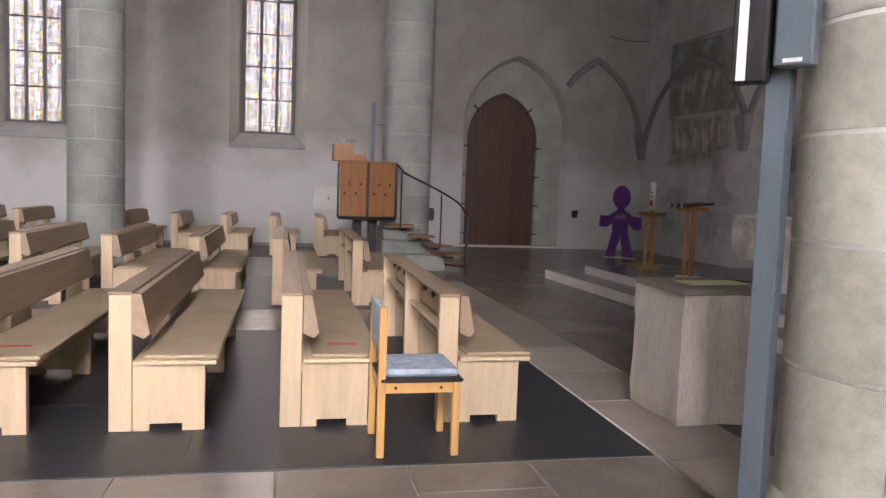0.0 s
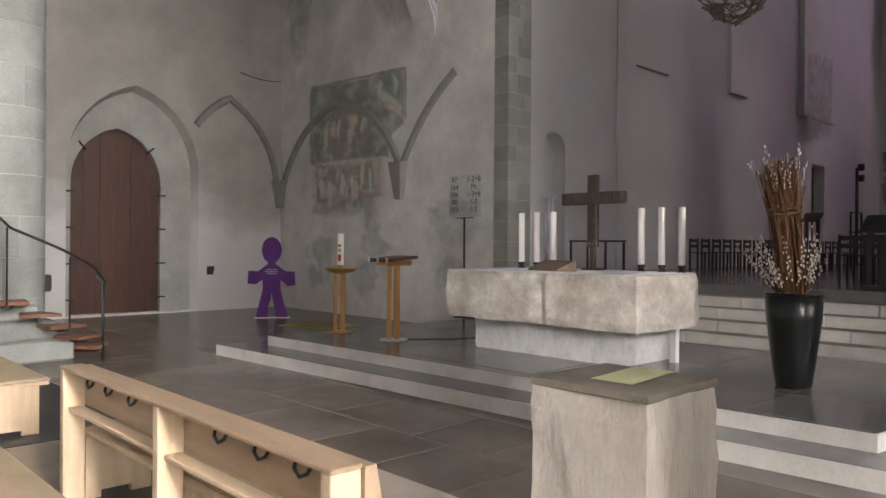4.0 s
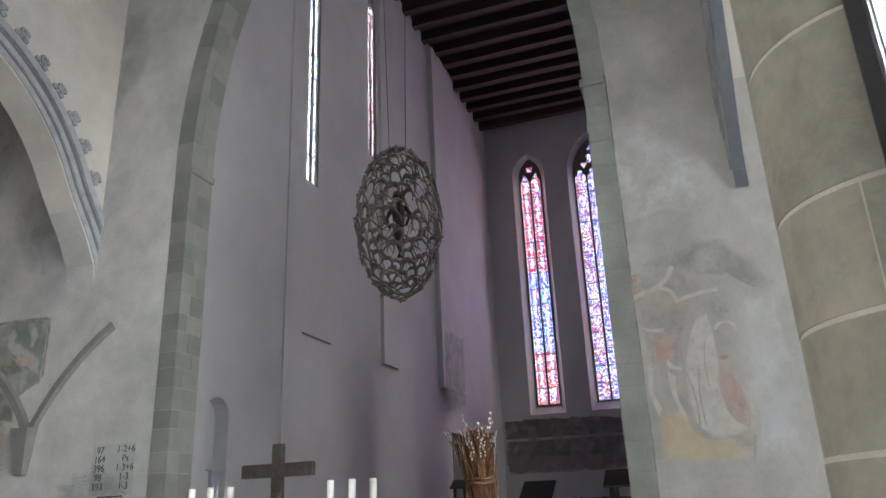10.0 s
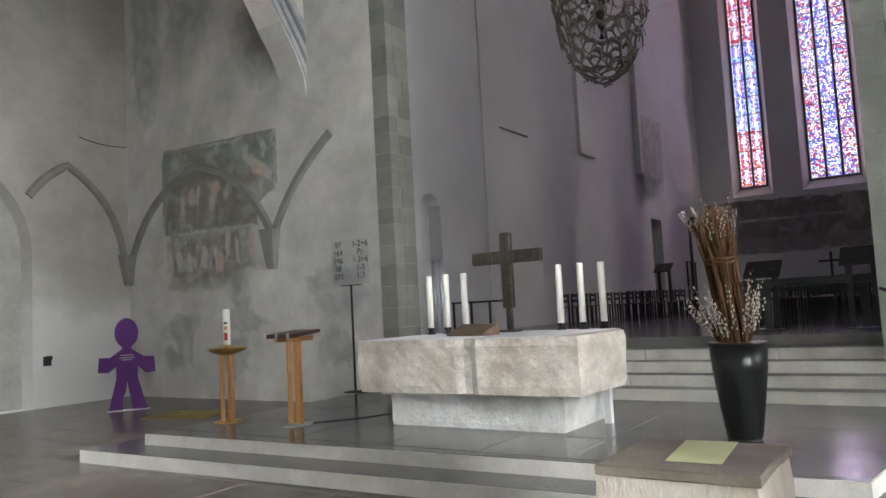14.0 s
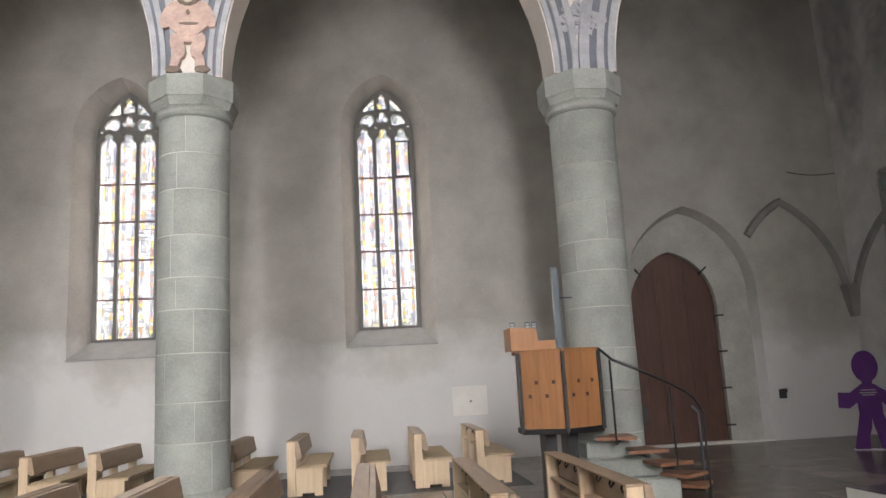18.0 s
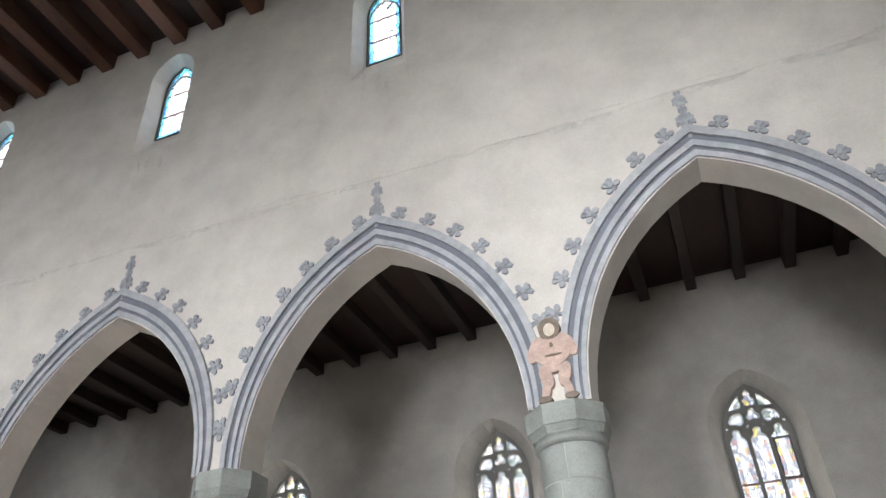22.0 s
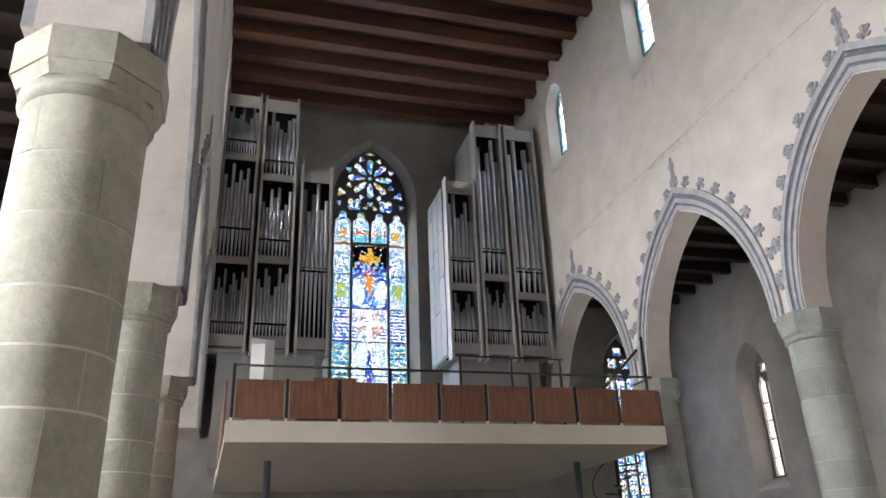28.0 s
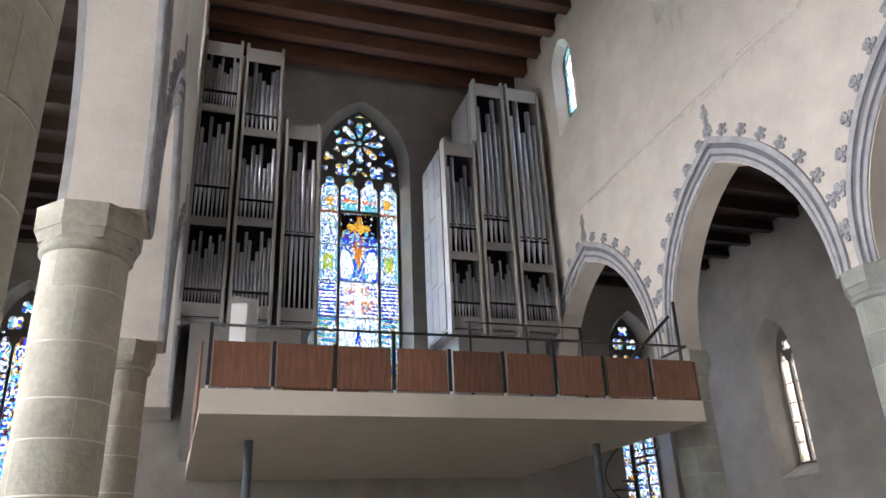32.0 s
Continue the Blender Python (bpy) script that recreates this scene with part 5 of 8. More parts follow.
def arch_stone(p, q, n1, n2, w, depth, start=-0.006):
    """A block between two points of the opening's edge, with outward normals."""
    bm = bmesh.new()
    g = 0.004
    pts = [p, q, (q[0] + n2[0] * w, q[1] + n2[1] * w), (p[0] + n1[0] * w, p[1] + n1[1] * w)]
    add(bm, plate(pts, [], lambda u, v, wv: (XE + wv, u, v), start, depth))
    return bm


line = [(AC + AH, z) for z in (DAIS, 0.75)]
z = 0.75
while z < AZ - 0.3:
    z = min(AZ, z + random.uniform(0.27, 0.4))
    line.append((AC + AH, z))
line[-1] = (AC + AH, AZ)
curve_n = arc_side(AC, AZ, AH, AR, 19, 1)[1:] + [(AC, AZ + AR)]
for sgn in (1, -1):
    run = [(AC + sgn * (u - AC), v) for u, v in line + curve_n]
    for i in range(len(run) - 1):
        p, q = run[i], run[i + 1]
        d = Vector((q[0] - p[0], q[1] - p[1])).normalized()
        nn = (sgn * d.y, -sgn * d.x)
        a0, c0 = run[max(0, i - 1)], run[min(len(run) - 1, i + 2)]
        d1 = Vector((q[0] - a0[0], q[1] - a0[1])).normalized()
        d2 = Vector((c0[0] - p[0], c0[1] - p[1])).normalized()
        n1, n2 = (sgn * d1.y, -sgn * d1.x), (sgn * d2.y, -sgn * d2.x)
        w = 0.355 if v > 0 and i >= len(line) - 1 else random.choice((0.345, 0.355, 0.352))
        e = d * 0.005
        split = random.choice((0.2, 0.28, 0.42))
        for s0, s1 in ((-0.006, split), (split + 0.009, 0.64)):
            # north half darker, south half paler: uneven light put into one stone's colour
            part("arch_stone", arch_stone((p[0] + e.x, p[1] + e.y), (q[0] - e.x, q[1] - e.y), n1, n2, w, s1, s0), M_JAMB if sgn > 0 else M_JAMB_LIT, ch)
    bm = bmesh.new()
    inset = [(AC + sgn * (abs(u - AC) + 0.008), v + (0.008 if u == AC else 0)) for u, v in run]
    outer = [(AC + sgn * (abs(u - AC) + 0.33), v + (0.4 if u == AC else 0)) for u, v in run]
    flat_strip(bm, inset, outer, lambda u, v, wv: (XE + wv, u, v), 0.632, 0.004)
    part("joint_mortar", bm, M_JAMB_JOINT, ch, "pale mortar joints")
for sgn in (1, -1):
    y0, y1 = sorted((AC + sgn * (AH - 0.05), AC + sgn * (AH + 0.33)))
    part("impost", boxed(XE - 0.03, XE + 0.66, y0, y1, AZ - 0.12, AZ + 0.02, 0.01), M_JAMB if sgn > 0 else M_JAMB_LIT, ch)

# ---- ribs and corbels on the walls ----
M_RIB = mat("dark_rib_stone", (0.22, 0.215, 0.2), 0.95, var=0.14, scale=3, fine=30, bump=0.3)


def rib(name, pts, to3, width, label, depth=0.07):
    """A flat chamfered rib along points of a wall."""
    bm = bmesh.new()
    a, b, a2, b2 = [], [], [], []
    for i, p in enumerate(pts):
        d = Vector((pts[min(i + 1, len(pts) - 1)][0] - pts[max(0, i - 1)][0], pts[min(i + 1, len(pts) - 1)][1] - pts[max(0, i - 1)][1])).normalized()
        for line_, o in ((a, 0.5), (b, -0.5), (a2, 0.28), (b2, -0.28)):
            line_.append((p[0] - d.y * width * o, p[1] + d.x * width * o))
    rows = [[bm.verts.new(to3(u, v, w)) for u, v in ln_] for ln_, w in ((a, 0.01), (a2, -depth), (b2, -depth), (b, 0.01))]
    for r, q in zip(rows, rows[1:]):
        for i in range(len(pts) - 1):
            bm.faces.new((r[i], r[i + 1], q[i + 1], q[i]))
    for i in (0, -1):
        bm.faces.new([r[i] for r in rows])
    return tagged(finish(name, bm, M_RIB), label, "rib", "", "structure")


def bow(p, q, sag, n=9):
    """A curved line from p to q that bulges to its left by sag."""
    d = Vector((q[0] - p[0], q[1] - p[1]))
    nrm = Vector((-d.y, d.x)).normalized()
    return [(p[0] + d.x * i / n + nrm.x * sag * 4 * (i / n) * (1 - i / n), p[1] + d.y * i / n + nrm.y * sag * 4 * (i / n) * (1 - i / n)) for i in range(n + 1)]


ledge = bow((-25.4, 11.3), (-12.0, 11.35), 0.08, 40) + bow((-12.0, 11.35), (2.4, 11.1), -0.06, 46)[1:]
rnd = random.Random(77)
ledge = [(u, v + rnd.uniform(-0.03, 0.03)) for u, v in ledge]
bm = bmesh.new()
flat_strip(bm, [(u, v + 0.05) for u, v in ledge], [(u, v - 0.05) for u, v in ledge], nave_n, 0.002, -0.009)
setting("trim_old_roofline", bm, M_CREAM, "faint plastered-over ledge along the nave wall", "trim")
rib("wall_rib", bow((7.38, 4.5), (8.25, 5.27), 0.08) + bow((8.25, 5.27), (XE - 0.12, 3.1), 0.33)[1:], north, 0.2, "grey stone rib of a lost vault on the wall")
rib("wall_rib", bow((YN - 0.12, 3.1), (17.7, 5.02), -0.42) + bow((17.7, 5.02), (15.42, 3.35), -0.35)[1:], east, 0.22, "grey stone rib of a lost vault on the wall")
rib("wall_rib", bow((15.36, 3.3), (13.73, 5.12), -0.16), east, 0.2, "broken grey stone rib rising from a corbel")


def corbel(x, y, z0, z1, sx, sy):
    c = thing("corbel", "tapered grey stone corbel on the wall", "corbel", (x, y, z0))
    c["kind"] = "structure"
    bm = bmesh.new()
    h = z1 - z0
    lev = [(0.45, 0.0), (0.55, 0.08), (0.8, h * 0.6), (1.0, h)]
    rows = [[bm.verts.new((sx[i] * k, sy[i] * k, z)) for i in range(4)] for k, z in lev]
    for r, q in zip(rows, rows[1:]):
        for i in range(4):
            bm.faces.new((r[i], r[(i + 1) % 4], q[(i + 1) % 4], q[i]))
    bm.faces.new(rows[0][::-1])
    bm.faces.new(rows[-1])
    part("stone", bm, M_RIB, c)


corbel(XE, 15.4, 2.62, 3.42, (0.01, -0.2, -0.2, 0.01), (-0.24, -0.2, 0.2, 0.24))
corbel(XE, YN, 2.58, 3.3, (0.01, -0.3, -0.3, 0.01), (0.01, 0.01, -0.3, -0.3))

# ---- wall paintings ----


def fresco_mat(name, cols, scale, keep, stretch=(1, 1, 1)):
    m = bpy.data.materials.new(name)
    m.use_nodes = True
    n, l = m.node_tree.nodes, m.node_tree.links
    b = n["Principled BSDF"]
    b.inputs["Roughness"].default_value = 0.95
    geo = n.new("ShaderNodeNewGeometry")
    t = n.new("ShaderNodeTexNoise")
    t.inputs["Scale"].default_value, t.inputs["Detail"].default_value, t.inputs["Roughness"].default_value, t.inputs["Distortion"].default_value = scale, 5, 0.65, 1.2
    mp = n.new("ShaderNodeMapping")
    mp.inputs["Scale"].default_value = stretch
    l.new(geo.outputs["Position"], mp.inputs["Vector"])
    l.new(mp.outputs["Vector"], t.inputs["Vector"])
    r = n.new("ShaderNodeValToRGB")
    while len(r.color_ramp.elements) < len(cols):
        r.color_ramp.elements.new(0.5)
    for e, (p, c) in zip(r.color_ramp.elements, cols):
        e.position, e.color = p, (*c, 1)
    l.new(t.outputs["Fac"], r.inputs["Fac"])
    l.new(r.outputs["Color"], b.inputs["Base Color"])
    t2 = n.new("ShaderNodeTexNoise")
    t2.inputs["Scale"].default_value, t2.inputs["Detail"].default_value = scale * 2.3, 9
    l.new(mp.outputs["Vector"], t2.inputs["Vector"])
    k = n.new("ShaderNodeMapRange")
    k.inputs["From Min"].default_value, k.inputs["From Max"].default_value = keep - 0.2, keep + 0.2
    k.inputs["To Min"].default_value = 0.08
    l.new(t2.outputs["Fac"], k.inputs["Value"])
    at = n.new("ShaderNodeAttribute")
    at.attribute_name = "worn_edge"
    ad, sm, inv = n.new("ShaderNodeMath"), n.new("ShaderNodeMapRange"), n.new("ShaderNodeMath")
    ad.operation, inv.operation = "ADD", "MAXIMUM"
    l.new(at.outputs["Fac"], ad.inputs[0])
    l.new(t2.outputs["Fac"], ad.inputs[1])
    sm.inputs["From Min"].default_value, sm.inputs["From Max"].default_value = 0.6, 1.3
    sm.inputs["To Min"].default_value, sm.inputs["To Max"].default_value = 1.0, 0.0
    l.new(ad.outputs["Value"], sm.inputs["Value"])
    l.new(k.outputs["Result"], inv.inputs[0])
    l.new(sm.outputs["Result"], inv.inputs[1])
    tr = n.new("ShaderNodeBsdfTransparent")
    mx = n.new("ShaderNodeMixShader")
    snap, grain, flake = n.new("ShaderNodeVectorMath"), n.new("ShaderNodeTexWhiteNoise"), n.new("ShaderNodeMath")
    snap.operation, flake.operation = "SNAP", "GREATER_THAN"
    snap.inputs[1].default_value = (0.004, 0.004, 0.004)
    l.new(geo.outputs["Position"], snap.inputs[0])
    l.new(snap.outputs["Vector"], grain.inputs["Vector"])
    l.new(inv.outputs["Value"], flake.inputs[0])
    l.new(grain.outputs["Value"], flake.inputs[1])
    l.new(flake.outputs["Value"], mx.inputs["Fac"])
    l.new(b.outputs["BSDF"], mx.inputs[1])
    l.new(tr.outputs["BSDF"], mx.inputs[2])
    l.new(mx.outputs["Shader"], n["Material Output"].inputs["Surface"])
    return m


M_FRESCO_N = fresco_mat("dark_green_and_brown_fresco", [(0.3, (0.098, 0.12, 0.105)), (0.42, (0.15, 0.173, 0.146)), (0.5, (0.188, 0.169, 0.135)), (0.58, (0.195, 0.203, 0.176)), (0.68, (0.247, 0.247, 0.217))], 1.2, 0.66)
M_FRESCO_A = fresco_mat("faded_grey_fresco", [(0.3, (0.36, 0.35, 0.335)), (0.48, (0.45, 0.43, 0.405)), (0.6, (0.5, 0.45, 0.405)), (0.7, (0.56, 0.53, 0.49))], 2.6, 0.68)
M_FRESCO_O = fresco_mat("ochre_fresco", [(0.3, (0.56, 0.43, 0.25)), (0.5, (0.6, 0.5, 0.34)), (0.68, (0.62, 0.57, 0.47))], 2.0, 0.78)
M_FRESCO_P = fresco_mat("pink_fresco", [(0.3, (0.46, 0.3, 0.26)), (0.5, (0.52, 0.38, 0.33)), (0.68, (0.56, 0.48, 0.42))], 3.0, 0.66)
M_FRESCO_W = fresco_mat("pale_fresco_robe", [(0.3, (0.52, 0.5, 0.465)), (0.5, (0.62, 0.6, 0.56)), (0.68, (0.68, 0.66, 0.62))], 3.5, 0.7)
M_FRESCO_D = fresco_mat("dark_fresco_line", [(0.3, (0.14, 0.13, 0.12)), (0.6, (0.26, 0.24, 0.22))], 4.0, 0.66)


def ragged(pts, amount, seed, step=0.12):
    rnd = random.Random(seed)
    out = []
    for i, p in enumerate(pts):
        q = pts[(i + 1) % len(pts)]
        k = max(1, int(math.hypot(q[0] - p[0], q[1] - p[1]) / step))
        for j in range(k):
            out.append((p[0] + (q[0] - p[0]) * j / k + rnd.uniform(-amount, amount), p[1] + (q[1] - p[1]) * j / k + rnd.uniform(-amount, amount)))
    return out


def patch(bm, pts, to3, lift, seed=0, amount=0.03, soft=0.14):
    """A painted field whose rim wears away into the plaster."""
    rim = ragged(pts, amount, seed)
    cx, cz = sum(p[0] for p in rim) / len(rim), sum(p[1] for p in rim) / len(rim)
    inner = []
    for u, v in rim:
        d = math.hypot(u - cx, v - cz) or 1.0
        f = min(soft, 0.55 * d) / d
        inner.append((u + (cx - u) * f, v + (cz - v) * f))
    edge = bm.verts.layers.float.new("worn_edge")
    fill(bm, [inner], to3, -lift)
    band(bm, rim, inner, to3, -lift, -lift)
    ins = {tuple(round(c, 4) for c in to3(u, v, -lift)) for u, v in inner}
    for vert in bm.verts:
        vert[edge] = 1.0 if tuple(round(c, 4) for c in vert.co) in ins else 0.0


def blob(cx, cz, rx, rz, turn=0.0, n=12):
    return [(cx + rx * math.cos(q) * math.cos(turn) - rz * math.sin(q) * math.sin(turn), cz + rx * math.cos(q) * math.sin(turn) + rz * math.sin(q) * math.cos(turn)) for q in [2 * math.pi * j / n for j in range(n)]]


def paint(parent, name, shapes, to3, lift, m, seed, amount=0.025, soft=0.14):
    for i, s in enumerate(shapes):
        bm = bmesh.new()
        patch(bm, s, to3, 0.12 * lift + 0.00004 * i, seed + i, amount, soft)
        part(name, bm, m, parent)


M_STAIN = fresco_mat("grey_water_stain", [(0.3, (0.42, 0.405, 0.385)), (0.6, (0.53, 0.51, 0.48))], 2.2, 0.42)
stains = thing("water_stain", "grey water streaks and smears on the cream plaster", "stain")
stains["kind"] = "structure"
rnd = random.Random(313)
for c in CLERE[1:4]:
    paint(stains, "streak", [blob(c - 0.35 + 0.3 * j + rnd.uniform(-0.1, 0.1), 13.95 - 0.1 * j, 0.07, rnd.uniform(0.25, 0.5), rnd.uniform(-0.08, 0.08)) for j in range(3)], nave_n, 0.01, M_STAIN, 320 + int(abs(c)), 0.02)
paint(stains, "smear", [blob(u + 0.6, v - 0.06, rnd.uniform(0.7, 1.4), rnd.uniform(0.09, 0.2), rnd.uniform(-0.04, 0.04), 16) for u, v in ledge[6::7]], nave_n, 0.012, M_STAIN, 350, 0.03)

fr = thing("fresco", "worn green and brown wall painting under a stone rib", "wall painting")
M_FRESCO_L = fresco_mat("worn_brown_fresco", [(0.3, (0.143, 0.154, 0.128)), (0.45, (0.195, 0.199, 0.165)), (0.55, (0.232, 0.21, 0.169)), (0.7, (0.277, 0.27, 0.232))], 1.5, 0.62)
M_FRESCO_Q = fresco_mat("faded_blue_green_fresco", [(0.3, (0.117, 0.179, 0.164)), (0.5, (0.187, 0.242, 0.218)), (0.66, (0.312, 0.312, 0.281))], 2.4, 0.56)
paint(fr, "ground", [[(18.95, 3.6), (18.95, 5.56), (17.0, 5.5), (15.22, 5.46), (15.24, 4.25), (15.75, 4.0), (15.8, 3.55)]], east, 0.003, M_FRESCO_N, 3, 0.02)
paint(fr, "lower_field", [[(18.93, 2.35), (18.95, 3.75), (15.8, 3.66), (15.84, 2.75), (16.3, 2.45), (17.0, 2.25), (17.6, 2.22), (18.4, 2.2)]], east, 0.0032, M_FRESCO_L, 4, 0.04, 0.5)
paint(fr, "green_field", [[(15.3, 5.4), (17.2, 5.42), (16.9, 5.15), (16.3, 4.9), (15.8, 4.5), (15.3, 4.3)], [(18.85, 5.45), (17.9, 5.42), (18.2, 5.1), (18.6, 4.7), (18.88, 4.3)]], east, 0.006, M_FRESCO_Q, 7, 0.03)
paint(fr, "arch_field", [[(18.6, 3.85), (18.5, 4.4), (18.0, 4.85), (17.5, 5.0), (16.9, 4.85), (16.3, 4.4), (16.0, 3.8), (17.2, 3.75)]], east, 0.0075, M_FRESCO_L, 9, 0.03)
paint(fr, "pale_band", [[(15.35, 4.35), (15.75, 4.62), (16.3, 5.02), (16.2, 5.18), (15.6, 4.85), (15.3, 4.6)]], east, 0.0085, M_FRESCO_A, 13, 0.03)
paint(fr, "border_line", [[(18.93, 5.5), (18.93, 5.58), (15.24, 5.48), (15.24, 5.41)], [(18.94, 4.0), (18.94, 5.45), (18.88, 5.45), (18.88, 4.0)], [(15.22, 4.3), (15.22, 5.4), (15.27, 5.4), (15.27, 4.3)]], east, 0.0105, M_FRESCO_D, 19, 0.02)
paint(fr, "frieze_mark", [blob(18.8 - 0.19 * i, 3.73 - 0.006 * i, 0.07, 0.05) for i in range(16)], east, 0.0108, M_FRESCO_D, 27, 0.01)
rnd = random.Random(61)
paint(fr, "figure_shape", [blob(18.4 - 0.4 * i + rnd.uniform(-0.12, 0.12), 3.05 + rnd.uniform(-0.3, 0.2), rnd.uniform(0.07, 0.13), rnd.uniform(0.2, 0.42), rnd.uniform(-0.3, 0.3)) for i in range(6)] + [blob(18.2 - 0.5 * i, 4.25 + 0.15 * (i % 2), 0.12, 0.26, 0.2 * i) for i in range(4)] + [blob(15.6, 5.1, 0.1, 0.24), blob(16.1, 5.2, 0.12, 0.18)], east, 0.012, M_FRESCO_A, 11, 0.05)
paint(fr, "brown_patch", [blob(15.75, 4.68, 0.3, 0.12, 0.3), blob(17.9, 4.4, 0.14, 0.26), blob(17.1, 4.5, 0.2, 0.2), blob(16.05, 3.2, 0.1, 0.36), blob(17.0, 2.9, 0.12, 0.3), blob(18.7, 2.9, 0.1, 0.4)], east, 0.018, M_FRESCO_P, 15)

fs = thing("fresco", "faded ochre and grey wall painting beside the chancel arch", "wall painting")
M_FRESCO_R = fresco_mat("faded_red_fresco", [(0.3, (0.42, 0.19, 0.12)), (0.5, (0.5, 0.27, 0.19)), (0.7, (0.56, 0.4, 0.32))], 3.0, 0.66)
M_FRESCO_S = fresco_mat("soft_grey_line", [(0.3, (0.31, 0.295, 0.28)), (0.6, (0.42, 0.395, 0.36))], 5.0, 0.55)
M_WASH = fresco_mat("pale_lime_wash", [(0.3, (0.6, 0.61, 0.63)), (0.6, (0.7, 0.7, 0.71))], 1.2, 0.5)
M_DAMP = fresco_mat("grey_damp_plaster", [(0.3, (0.25, 0.255, 0.25)), (0.5, (0.31, 0.31, 0.3)), (0.7, (0.38, 0.375, 0.36))], 1.1, 0.6)
damp = thing("damp_patch", "grey damp and pale washed patches on the old plaster", "stain")
damp["kind"] = "structure"
paint(damp, "wash", [[(3.2, 4.35), (2.8, 4.2), (2.75, 3.1), (2.8, 2.2), (3.35, 2.1), (3.3, 3.4)], [(4.9, 6.9), (4.2, 7.2), (3.4, 6.4), (3.5, 5.6), (4.6, 5.5)]], east, 0.0012, M_WASH, 501, 0.05, 0.4)
paint(damp, "grey_halo", [[(4.5, 4.9), (4.1, 5.12), (3.73, 5.2), (3.3, 5.08), (2.94, 4.78), (2.72, 4.3), (2.9, 4.25), (3.2, 4.5), (3.6, 4.6), (4.2, 4.6)]], east, 0.0022, M_DAMP, 511, 0.03, 0.55)
rnd = random.Random(77)
paint(damp, "damp", [blob(rnd.uniform(13.2, 19.6), rnd.uniform(0.7, 2.4), rnd.uniform(0.3, 0.9), rnd.uniform(0.25, 0.7), rnd.uniform(-0.5, 0.5), 14) for _ in range(9)], east, 0.0014, M_DAMP, 521, 0.1, 0.45)
paint(damp, "damp", [blob(19.5, 9.0, 0.7, 3.0), blob(17.6, 9.6, 1.1, 2.4, 0.3), blob(15.6, 7.4, 0.9, 1.3, -0.4), blob(14.4, 10.6, 0.8, 1.6, 0.4)], east, 0.0014, M_DAMP, 541, 0.12, 0.7)
paint(fs, "ground", [[(4.58, 4.77), (4.27, 4.94), (3.97, 4.96), (3.77, 4.77), (3.67, 4.4), (3.38, 4.24), (3.28, 3.92), (3.33, 3.48), (3.32, 2.67), (3.34, 2.16), (4.54, 2.18), (4.45, 4.05), (4.75, 4.24)]], east, 0.004, M_FRESCO_A, 23, 0.02, 0.3)
paint(fs, "ochre_field", [[(4.6, 2.2), (4.56, 2.87), (4.28, 2.93), (4.07, 2.65), (3.93, 2.44), (3.47, 2.43), (3.43, 2.12)]], east, 0.006, M_FRESCO_O, 31, 0.03, 0.26)
paint(fs, "red_field", [[(4.76, 4.71), (4.51, 4.78), (4.48, 4.35), (4.76, 4.27)]], east, 0.0072, M_FRESCO_R, 33, 0.015)
paint(fs, "grey_field", [[(4.55, 4.23), (4.06, 4.29), (3.87, 4.23), (4.0, 3.82), (4.14, 3.38), (4.5, 3.43), (4.57, 3.8)], [(3.84, 4.22), (3.55, 4.33), (3.43, 4.19), (3.39, 3.91), (3.57, 3.94), (3.66, 4.1)], [(4.25, 4.6), (4.08, 4.76), (3.89, 4.73), (3.84, 4.41), (4.08, 4.32), (4.24, 4.41)]], east, 0.0075, M_FRESCO_S, 35, 0.015, 0.16)
paint(fs, "robe", [[(3.97, 3.81), (3.87, 4.01), (3.69, 4.11), (3.65, 3.77), (3.64, 3.42), (3.67, 3.01), (3.63, 2.75), (3.52, 2.57), (3.4, 2.51), (3.75, 2.42), (3.95, 2.52), (4.04, 2.67), (4.11, 2.94), (4.08, 3.44)]], east, 0.0095, M_FRESCO_W, 37, 0.01, 0.08)
paint(fs, "leg", [[(4.55, 3.46), (4.47, 3.42), (4.54, 3.13), (4.43, 2.85), (4.48, 2.74), (4.6, 3.11)], [(4.31, 3.37), (4.22, 3.3), (4.22, 2.98), (4.12, 2.68), (4.17, 2.67), (4.29, 2.96)]], east, 0.0115, M_FRESCO_W, 38, 0.006, 0.04)
paint(fs, "pink_field", [[(3.66, 3.27), (3.52, 3.31), (3.42, 3.1), (3.33, 2.81), (3.39, 2.56), (3.51, 2.63), (3.64, 2.84), (3.69, 3.04)], [(4.42, 3.84), (4.25, 3.88), (4.11, 3.83), (4.2, 3.54), (4.33, 3.44), (4.44, 3.48), (4.5, 3.64)]], east, 0.0125, M_FRESCO_P, 41, 0.012, 0.1)
paint(fs, "red_mark", [blob(3.58, 3.47, 0.07, 0.035)], east, 0.014, M_FRESCO_R, 43, 0.006, 0.03)
paint(fs, "belt", [[(4.3, 3.54), (4.22, 3.42), (4.1, 3.39), (4.12, 3.34), (4.24, 3.36), (4.32, 3.44)], [(4.58, 4.0), (4.5, 3.9), (4.27, 3.87), (4.27, 3.93), (4.47, 3.96)]], east, 0.0155, M_FRESCO_W, 45, 0.006, 0.04)


